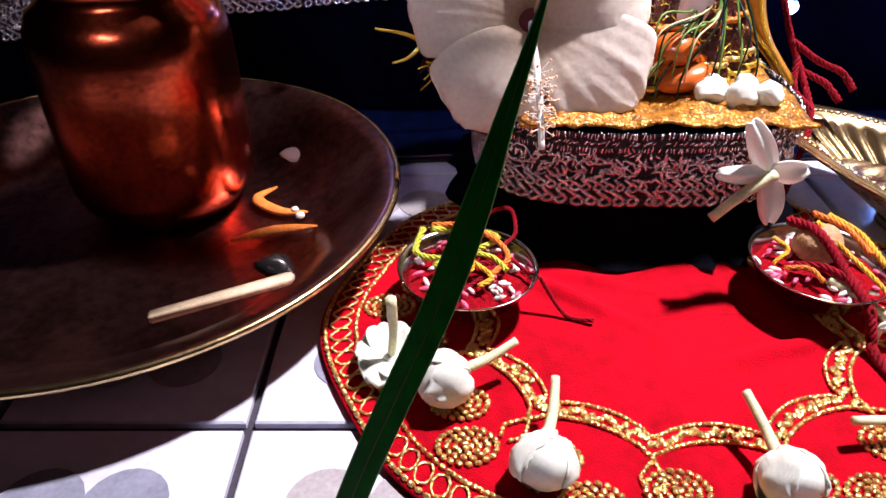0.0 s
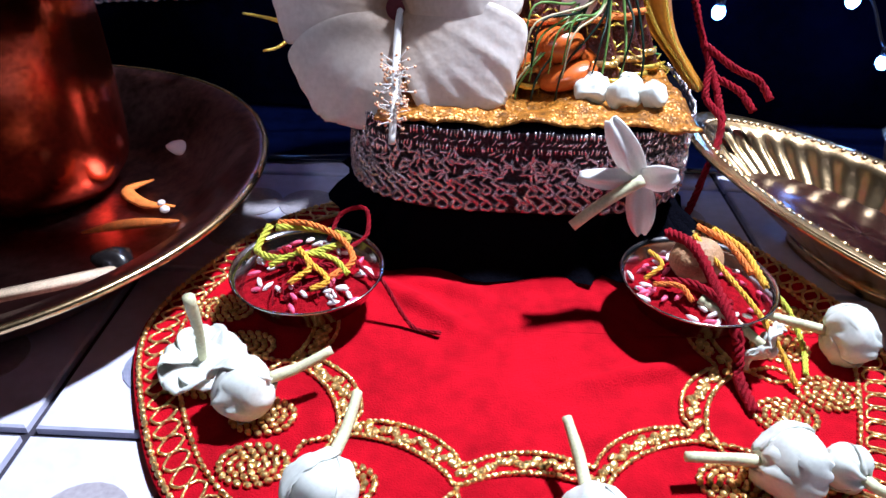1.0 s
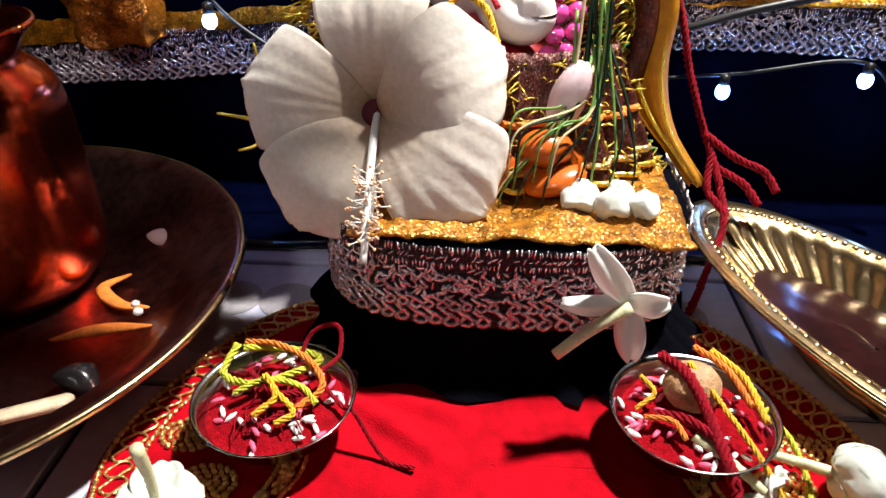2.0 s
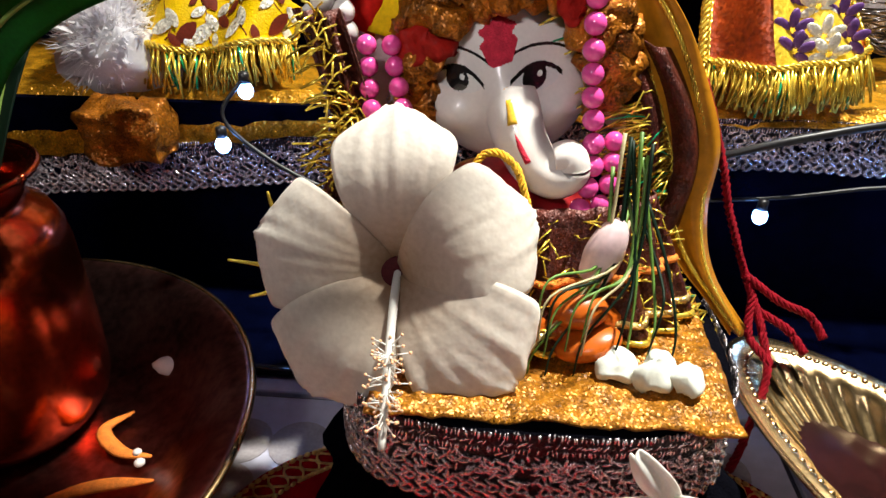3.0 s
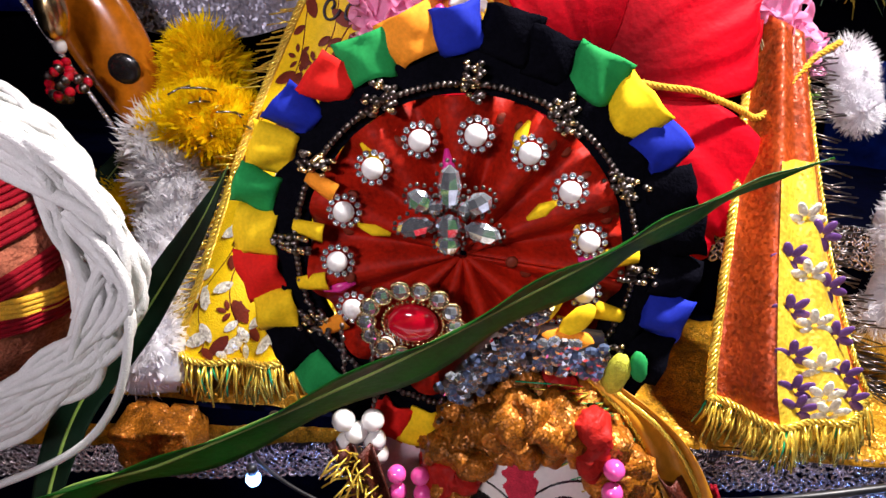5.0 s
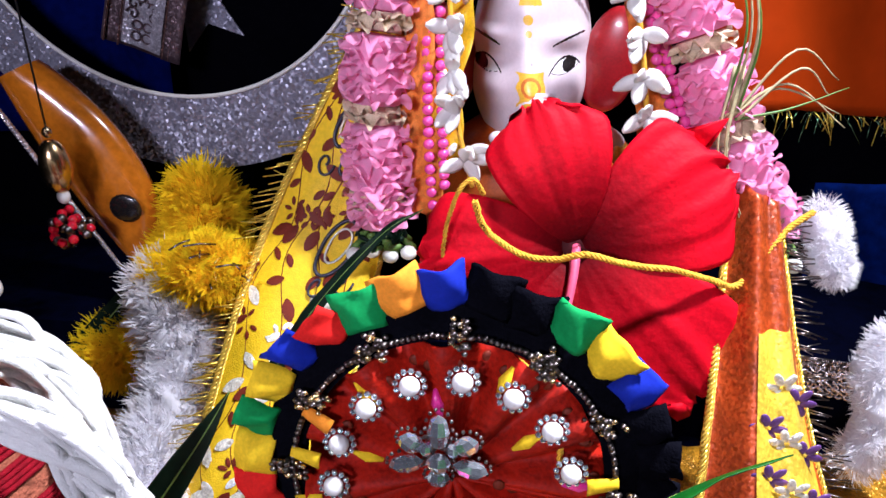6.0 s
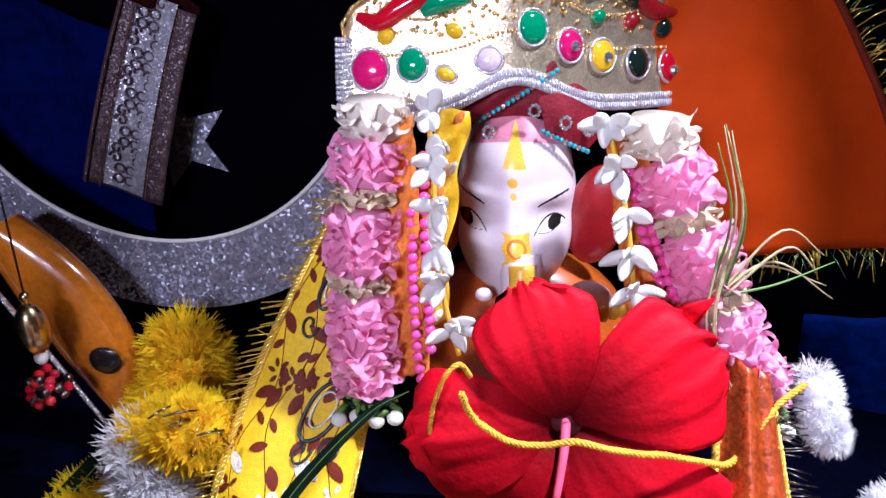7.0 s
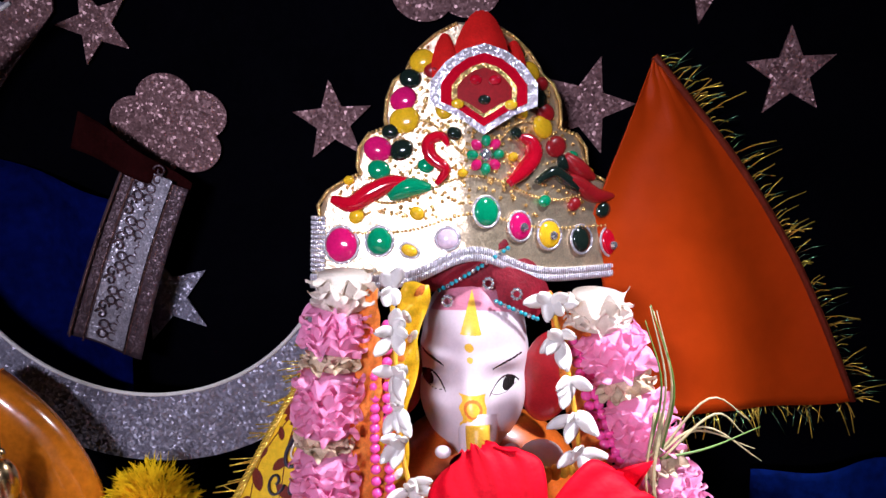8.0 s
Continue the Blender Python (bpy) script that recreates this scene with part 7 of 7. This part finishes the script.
def build_garlands():
    random.seed(81)
    for label, knots in (("garland of gathered pink ribbon rolls with cream knots", [(-0.006, 0.622, 0.474), (-0.012, 0.610, 0.425), (-0.016, 0.604, 0.372), (-0.014, 0.600, 0.318), (-0.012, 0.598, 0.292)]),
                         ("pink ribbon garland slanting down the idol's other side", [(0.156, 0.624, 0.466), (0.176, 0.612, 0.415), (0.198, 0.604, 0.368), (0.222, 0.598, 0.318), (0.228, 0.596, 0.296)])):
        th = thing("ribbon_garland", Matrix(), label, "garland", "ribbon garlands")
        k = [Vector(p) for p in knots]
        ruffle(th, k[0] + Vector((0, 0, 0.006)), k[0] - Vector((0, 0, 0.016)), 0.021, "cream_ribbon", 150, "cream_ruffle")
        for p, q in zip(k[:-2], k[1:-1]):
            e = (q - p)
            lo = p + e * (0.36 if p is k[0] else 0.14)
            ruffle(th, lo, q - e * 0.12, 0.0215, "pink_ribbon", 620, "pink_ruffle")
            ruffle(th, q - e * 0.10, q + e * 0.10, 0.0185, "beige_ribbon", 90, "beige_knot")
        ruffle(th, k[-2] - (k[-2] - k[-3]) * 0.02 + Vector((0, 0, 0.012)), k[-1] + Vector((0, 0, 0.008)), 0.0215, "pink_ribbon", 420, "pink_ruffle")
        c = k[-1]
        bm = bmesh.new()
        for q in range(60):
            a = random.uniform(0, 6.28)
            r = random.uniform(0.004, 0.019)
            blob(bm, (c.x + r * math.cos(a), c.y - 0.004 + 0.5 * r * math.sin(a), c.z - 0.004 + random.uniform(-0.004, 0.006)), (0.006, 0.002, 0.0025), (random.uniform(-40, 40), random.uniform(-40, 40), random.uniform(0, 180)), u=6, v=4, mi=random.choice([0, 1]))
        part("green_leaves", bm, ["stem_green", "leaf_dark"], th)
        for q in range(4):
            bm = bmesh.new()
            blob(bm, (c.x - 0.018 + 0.012 * q, c.y - 0.012, c.z - 0.010 + 0.003 * (q % 2)), (0.0055, 0.005, 0.0048), u=12, v=8)
            part("white_bead", bm, "bud_white", th)
    # pink bead strings beside the garlands
    for pts in ([(0.014, 0.625, 0.440), (0.016, 0.612, 0.40), (0.017, 0.606, 0.36), (0.020, 0.602, 0.315), (0.024, 0.600, 0.295)], [(0.022, 0.626, 0.445), (0.024, 0.612, 0.40), (0.026, 0.606, 0.36), (0.028, 0.602, 0.32)], [(0.142, 0.622, 0.44), (0.154, 0.612, 0.40), (0.170, 0.605, 0.365), (0.184, 0.602, 0.335)], [(0.150, 0.622, 0.43), (0.162, 0.611, 0.395), (0.177, 0.604, 0.36)]):
        th = thing("pink_bead_string", Matrix(), "string of small bright pink beads", "beads", "pink bead strings")
        path = smooth_path(pts, 12)
        first, last, run = None, 0, 0
        for a, b in zip(path, path[1:]):
            run += (b - a).length
            if first is None or run - last > 0.0064:
                last = run
                if first is None:
                    bm = bmesh.new()
                    blob(bm, (0, 0, 0), (0.0036, 0.0036, 0.0034), u=12, v=8)
                    first = part("bead", bm, "pearl_pink", th)
                    first.location = a
                else:
                    o = new("bead", first.data)
                    o.parent, o.location = th, a
    # gold ribbon and white tuberose strings
    bm = bmesh.new()
    path = smooth_path([(0.045, 0.640, 0.470), (0.040, 0.626, 0.430), (0.034, 0.614, 0.385), (0.034, 0.610, 0.340)], 10)
    sheet(bm, lambda u, v: path[round(v * (len(path) - 1))] + Vector(((u - 0.5) * (0.017 + 0.004 * math.sin(v * 17)) - 0.005, 0.004 * math.sin(v * 22 + 5 * u), 0)), 6, len(path) - 1, 0.0006)
    ribbon = tagged(part("yellow_ribbon", bm, "yellow_ribbon"), "bright yellow printed ribbon hanging beside the face", "ribbon")
    for k in range(9):
        c = path[int((k + 0.5) / 9 * (len(path) - 1))]
        bm = bmesh.new()
        blob(bm, (c.x - 0.005 + 0.003 * (-1) ** k, c.y - 0.0045, c.z), (0.0026, 0.0008, 0.0052), (0, 30 * (-1) ** k, 0), u=10, v=6)
        part("printed_leaf", bm, "silver_print" if k % 3 else "thread_orange", ribbon)
    for x0, y0, m, label in ((0.005, 0.618, "thread_orange", "crumpled orange and gold ribbon behind the pink beads"), (0.136, 0.626, "thread_orange", "crumpled orange ribbon behind the tuberose string")):
        bm = bmesh.new()
        sheet(bm, lambda u, v: Vector((x0 + (u - 0.5) * 0.024 + (0.035 * v if x0 > 0.1 else 0.010 * v), y0 - 0.014 * v + 0.003 * math.sin(u * 9 + v * 40), 0.470 - 0.165 * v + 0.002 * math.sin(u * 20))), 8, 60, 0.0006)
        tagged(part("orange_ribbon", bm, m), label, "ribbon")
    for pts, n in (([(0.026, 0.612, 0.478), (0.030, 0.602, 0.440), (0.032, 0.597, 0.405), (0.036, 0.594, 0.370), (0.046, 0.592, 0.330)], 6), ([(0.124, 0.612, 0.474), (0.134, 0.603, 0.440), (0.142, 0.598, 0.405), (0.148, 0.594, 0.370), (0.153, 0.592, 0.345)], 6)):
        th = thing("tuberose_string", Matrix(), "string of white tuberose flowers on a yellow thread", "garland", "tuberose strings")
        path = smooth_path(pts, 10)
        bm = bmesh.new()
        tube(bm, path, 0.0016, 6)
        part("thread", bm, "thread_yellow", th)
        for k in range(n):
            c = path[int((k + 0.3) / n * (len(path) - 1))]
            for q in range(6):
                bm = bmesh.new()
                ang = random.uniform(0, 360)
                ln = random.uniform(0.012, 0.018)

                def petal(u, v, ln=ln):
                    w = 0.0047 * math.sin(math.pi * min(1, 0.1 + 0.85 * v)) ** 0.7
                    return Vector(((u - 0.5) * 2 * w, -0.002 * math.cos((u - 0.5) * 3) - 0.005 * v * v, ln * v))
                sheet(bm, petal, 5, 6, 0.0006)
                ob = part("petal", bm, "petal_white", th)
                ob.matrix_local = pose(c.x, c.y - 0.003, c.z + random.uniform(-0.004, 0.004), random.uniform(-20, 40), ang, 0)
    # dry durva blades at the other side
    th = thing("grass_bunch", Matrix(), "dry thin grass stalks tucked beside the pink garland", "grass")
    for k in range(14):
        x0 = 0.190 + random.uniform(-0.006, 0.006)
        bm = bmesh.new()
        up = k % 3
        if up == 0:
            pts = [(x0, 0.585, 0.385), (x0 + 0.002, 0.580, 0.43), (x0 - 0.006 + random.uniform(-0.01, 0.01), 0.585, 0.47 + random.uniform(-0.01, 0.02))]
        elif up == 1:
            pts = [(x0, 0.585, 0.38), (x0 + 0.030, 0.590, 0.39 + random.uniform(-0.01, 0.03)), (x0 + 0.065 + random.uniform(-0.02, 0.01), 0.60, 0.385 + random.uniform(-0.02, 0.04))]
        else:
            pts = [(x0, 0.585, 0.41), (x0 - 0.002, 0.578, 0.36), (x0 + 0.004 + random.uniform(-0.006, 0.02), 0.575, 0.305)]
        tube(bm, smooth_path(pts, 6), 0.0009, 5, taper=lambda t: 1.2 - 0.9 * t)
        part("stalk", bm, random.choice(["dry_grass", "stem_green", "dry_grass"]), th)


def drape(name, label, fn, material, prints, fringe, seed):
    th = thing(name, Matrix(), label, "shawl", "idol shawls")
    random.seed(seed)
    bm = bmesh.new()
    sheet(bm, fn, 40, 60, 0.0008)
    part("cloth", bm, material, th)
    bm = bmesh.new()
    eps = Vector((0, -0.0016, 0.0004))
    for u, v, s, rot, mi in prints:
        c = fn(u, v)
        du, dv = (fn(min(1, u + 0.01), v) - c), (fn(u, min(1, v + 0.01)) - c)
        du.normalize(), dv.normalize()
        nrm = du.cross(dv).normalized()
        if nrm.y > 0:
            nrm = -nrm
        e1 = (du * math.cos(rot) + dv * math.sin(rot)).normalized()
        e2 = nrm.cross(e1)
        ring = [bm.verts.new(c + nrm * 0.0014 + e1 * s * math.cos(b) + e2 * s * 0.5 * math.copysign(abs(math.sin(b)) ** 1.5, math.sin(b))) for b in [2 * math.pi * q / 12 for q in range(12)]]
        mid = bm.verts.new(c + nrm * 0.0020)
        for q in range(12):
            bm.faces.new((ring[q], ring[(q + 1) % 12], mid)).material_index = mi
    part("printed_vine", bm, ["maroon_print", "silver_print"], th)
    if prints:
        for row in range(5):
            bm = bmesh.new()
            tube(bm, [fn(min(0.97, max(0.03, 0.14 + 0.18 * row + 0.07 * math.sin(v * 22 + row * 1.7))), v) + Vector((0, -0.0006, 0.0002)) for v in [0.02 + 0.94 * q / 60 for q in range(61)]], 0.0005, 5)
            part("printed_stem", bm, "maroon_print", th)
    for u, r in ((0.0, 0.0024), (0.03, 0.0014), (1.0, 0.0020)):
        bm = bmesh.new()
        twisted(bm, [tuple(fn(u, k / 20) + Vector((0, -0.002, 0))) for k in range(21)], r, turns=500)
        part("gold_border", bm, "gold_tinsel", th)
    bm = bmesh.new()
    twisted(bm, [tuple(fn(k / 20, 0.985) + Vector((0, -0.003, 0))) for k in range(21)], 0.0022, turns=500)
    part("gold_border", bm, "gold_tinsel", th)
    bm = bmesh.new()
    for k in range(fringe):
        p = fn(random.random(), 0.99) + Vector((0, -0.002 + random.uniform(-0.003, 0.003), 0))
        q = p + Vector((random.uniform(-0.007, 0.007), random.uniform(-0.010, 0.002), -random.uniform(0.014, 0.024)))
        tube(bm, [p, (p + q) / 2 + Vector((0, -0.002, 0)), q], 0.0007, 4, mi=0 if random.random() < 0.93 else 1)
    part("fringe", bm, ["gold_tinsel", "gem_green"], th)
    bm = bmesh.new()
    for k in range(140):
        v = random.random()
        p = fn(1.0 if seed == 92 else 0.0, v)
        q = p + Vector(((1 if seed == 92 else -1) * random.uniform(0.008, 0.020), random.uniform(-0.008, 0.002), random.uniform(-0.006, 0.004)))
        tube(bm, [p, q], 0.0005, 4)
    part("side_fringe", bm, "gold_tinsel" if seed == 91 else "dark_metal", th)
    return th


def build_shawls():
    random.seed(90)
    L = [Vector(p) for p in ((-0.024, 0.640, 0.425), (-0.075, 0.622, 0.330), (-0.105, 0.580, 0.255), (-0.118, 0.510, 0.185), (-0.128, 0.488, 0.150))]
    Rr = [Vector(p) for p in ((0.000, 0.645, 0.420), (-0.005, 0.630, 0.330), (-0.018, 0.582, 0.255), (-0.032, 0.510, 0.185), (-0.040, 0.488, 0.155))]
    lp, rp = smooth_path(L, 16), smooth_path(Rr, 16)

    def left(u, v):
        i = v * (len(lp) - 1)
        k = min(int(i), len(lp) - 2)
        a, b = lp[k].lerp(lp[k + 1], i - k), rp[k].lerp(rp[k + 1], i - k)
        p = a.lerp(b, u)
        return p + Vector((0, -0.010 * math.sin(u * 3.1) + 0.006 * math.sin(u * 11 + v * 3) * v, 0.003 * math.sin(u * 9 + 1)))
    prints = []
    for row in range(5):
        u0 = 0.14 + 0.18 * row
        for k in range(22):
            v = 0.03 + 0.044 * k
            u = u0 + 0.07 * math.sin(v * 22 + row * 1.7)
            silver = 1 if v > 0.50 and (k + row) % 3 else 0
            prints.append((min(0.96, max(0.04, u + (0.045 if k % 2 else -0.045))), v, 0.0050 + 0.0016 * (k % 3), (0.9 if k % 2 else 2.2) + random.uniform(-0.3, 0.3), silver))
            if k % 5 == 2:
                for q in range(6):
                    prints.append((min(0.97, max(0.03, u + 0.07 * math.cos(q))), v + 0.018 * math.sin(q), 0.0032, q * 1.05, silver))
    shawl = drape("printed_shawl", "yellow silk shawl printed with maroon and silver leaves", left, "yellow_shawl", prints, 150, 91)
    for u0, v0, s in ((0.66, 0.40, 1.0), (0.40, 0.16, 0.7), (0.62, 0.66, 0.8)):
        for ring in (1.0, 0.62):
            bm = bmesh.new()
            pts = []
            for q in range(33):
                t = 2 * math.pi * q / 32
                r = s * ring * (1 + 0.5 * max(0, math.cos(t - 2.0)) ** 3)
                pts.append(left(min(0.97, u0 + 0.15 * r * math.cos(t)), v0 + 0.042 * r * math.sin(t)) + Vector((0, -0.0026, 0.0006)))
            tube(bm, pts, 0.0013 * ring, 6)
            part("printed_paisley", bm, "paisley_dark" if ring == 1.0 else "silver_print", shawl)
        for sgn in (-1, 1):
            bm = bmesh.new()
            tube(bm, [left(min(0.97, max(0.03, u0 + sgn * 0.10 + 0.09 * (1 - t / 20) * math.cos(t * 0.4))), v0 + 0.075 + 0.026 * (1 - t / 20) * math.sin(t * 0.4)) + Vector((0, -0.0026, 0.0006)) for t in range(19)], 0.0009, 6)
            part("printed_scroll", bm, "paisley_dark", shawl)
    L2 = [Vector(p) for p in ((0.200, 0.600, 0.345), (0.196, 0.560, 0.290), (0.188, 0.515, 0.225), (0.184, 0.490, 0.175), (0.184, 0.480, 0.152))]
    R2 = [Vector(p) for p in ((0.232, 0.596, 0.330), (0.236, 0.560, 0.285), (0.246, 0.520, 0.225), (0.258, 0.488, 0.180), (0.268, 0.478, 0.160))]
    l2, r2 = smooth_path(L2, 16), smooth_path(R2, 16)

    def right(u, v):
        i = v * (len(l2) - 1)
        k = min(int(i), len(l2) - 2)
        a, b = l2[k].lerp(l2[k + 1], i - k), r2[k].lerp(r2[k + 1], i - k)
        return a.lerp(b, u) + Vector((0, -0.022 * math.sin(u * 3.14) + 0.004 * math.sin(u * 14), 0))
    shawl = drape("printed_shawl", "red and gold silk shawl end with a golden fringe", right, "shawl_red_gold", [], 260, 92)
    bm = bmesh.new()
    sheet(bm, lambda u, v: right(0.36 + 0.60 * u, 0.30 + 0.67 * v) + Vector((0, -0.0022, 0)), 24, 40)
    part("gold_panel", bm, "shawl_gold_panel", shawl, "bright gold panel printed with violet flowers")
    for k in range(16):
        v = 0.40 + 0.035 * k
        u = 0.66 + 0.20 * math.sin(k * 2.1)
        c = right(u, v) + Vector((0, -0.0030, 0))
        for q in range(6):
            a = q * math.pi / 3 + k
            bm = bmesh.new()
            blob(bm, (c.x + 0.0060 * math.cos(a), c.y, c.z + 0.0060 * math.sin(a)), (0.0048, 0.0008, 0.0026), (0, -math.degrees(a), 0), u=10, v=6)
            part("printed_petal", bm, "violet_print" if k % 3 else "silver_print", shawl)


mat("shawl_red_gold", (0.42, 0.06, 0.008), 0.4, 0.3, var=0.5, scale=35, fleck=0.3, bscale=700)
mat("shawl_gold_panel", (0.90, 0.60, 0.05), 0.35, 0.3, var=0.25, scale=60, fleck=0.4, bscale=700)
mat("paisley_dark", (0.03, 0.03, 0.05), 0.4, 0.3, var=0.3, scale=100)
mat("violet_print", (0.15, 0.06, 0.24), 0.4, 0.2, var=0.3, scale=100)


def build_leds():
    for k, (x, y, z) in enumerate(((-0.062, 0.425, 0.118), (0.220, 0.445, 0.080), (0.293, 0.440, 0.090), (0.317, 0.43, 0.058), (-0.052, 0.44, 0.142))):
        th = thing("string_light", pose(x, y, z), "small glowing cool white string light bulb", "light", "string lights")
        bm = bmesh.new()
        blob(bm, (0, 0, 0), (0.0040, 0.0040, 0.0046), u=12, v=7)
        part("bulb", bm, "led_glow", th)
        bm = lathe([(0.001, 0.004), (0.0028, 0.004), (0.0028, 0.009), (0.001, 0.010)], 10)
        part("socket", bm, "cable", th)
    bm = bmesh.new()
    tube(bm, smooth_path([(0.145, 0.455, 0.102), (0.185, 0.440, 0.114), (0.22, 0.435, 0.126), (0.26, 0.438, 0.134), (0.30, 0.445, 0.138), (0.36, 0.45, 0.15)], 8), 0.0022, 8)
    tagged(part("light_cable", bm, "cable"), "black cable of the string lights along the step", "cable")
    bm = bmesh.new()
    tube(bm, smooth_path([(-0.052, 0.44, 0.15), (-0.06, 0.43, 0.126), (0.0, 0.43, 0.09), (0.10, 0.45, 0.08), (0.220, 0.45, 0.088), (0.293, 0.445, 0.098), (0.317, 0.435, 0.066)], 8), 0.0011, 6)
    tagged(part("light_cable", bm, "cable"), "thin dark wire linking the string lights", "cable")
    bm = bmesh.new()
    random.seed(17)
    box(bm, -0.020, 0.020, -0.010, 0.016, 0, 0.030)
    bmesh.ops.subdivide_edges(bm, edges=list(bm.edges), cuts=9, use_grid_fill=True)
    for v in bm.verts:
        v.co += 0.005 * noise.noise_vector(v.co * 60) + 0.0022 * noise.noise_vector(v.co * 170)
    tagged(part("gold_parcel", bm, "turban_gold"), "small crumpled parcel of orange gold foil cloth", "parcel").matrix_world = pose(-0.128, 0.452, 0.098)


build_floor()
build_room()
build_mat()
build_seat()
build_floor_cloth()
build_step()
build_tray()
build_bowls()
build_dish()
build_buds()
build_small_idol()
build_fan()
build_white_hibiscus()
build_left_side()
build_leaves()
build_backdrop_things()
build_large_idol()
build_crown()
build_garlands()
build_shawls()
build_red_hibiscus()
build_leds()

# loose fringes, fibres and sequins too small to pick apart
FINE = ("tinsel", "fringe", "side_fringe", "feather_fluff", "stamen_tuft", "sequin_trim", "sequin_rosette", "printed_vine", "frayed_fibres", "tinsel_edge", "silver_braid", "gold_beading", "crystal_pave", "looped_border", "scallop_braid", "gold_braid", "cusp_braid", "bead_ring", "silver_band", "silver_end", "beaded_rim", "crystal_ball", "setting", "silver_edge", "bead_setting")
for ob in list(bpy.data.objects):
    if ob.type == "MESH" and ob.parent and ob.name.split(".")[0] in FINE:
        ob["kind"] = "stuff"
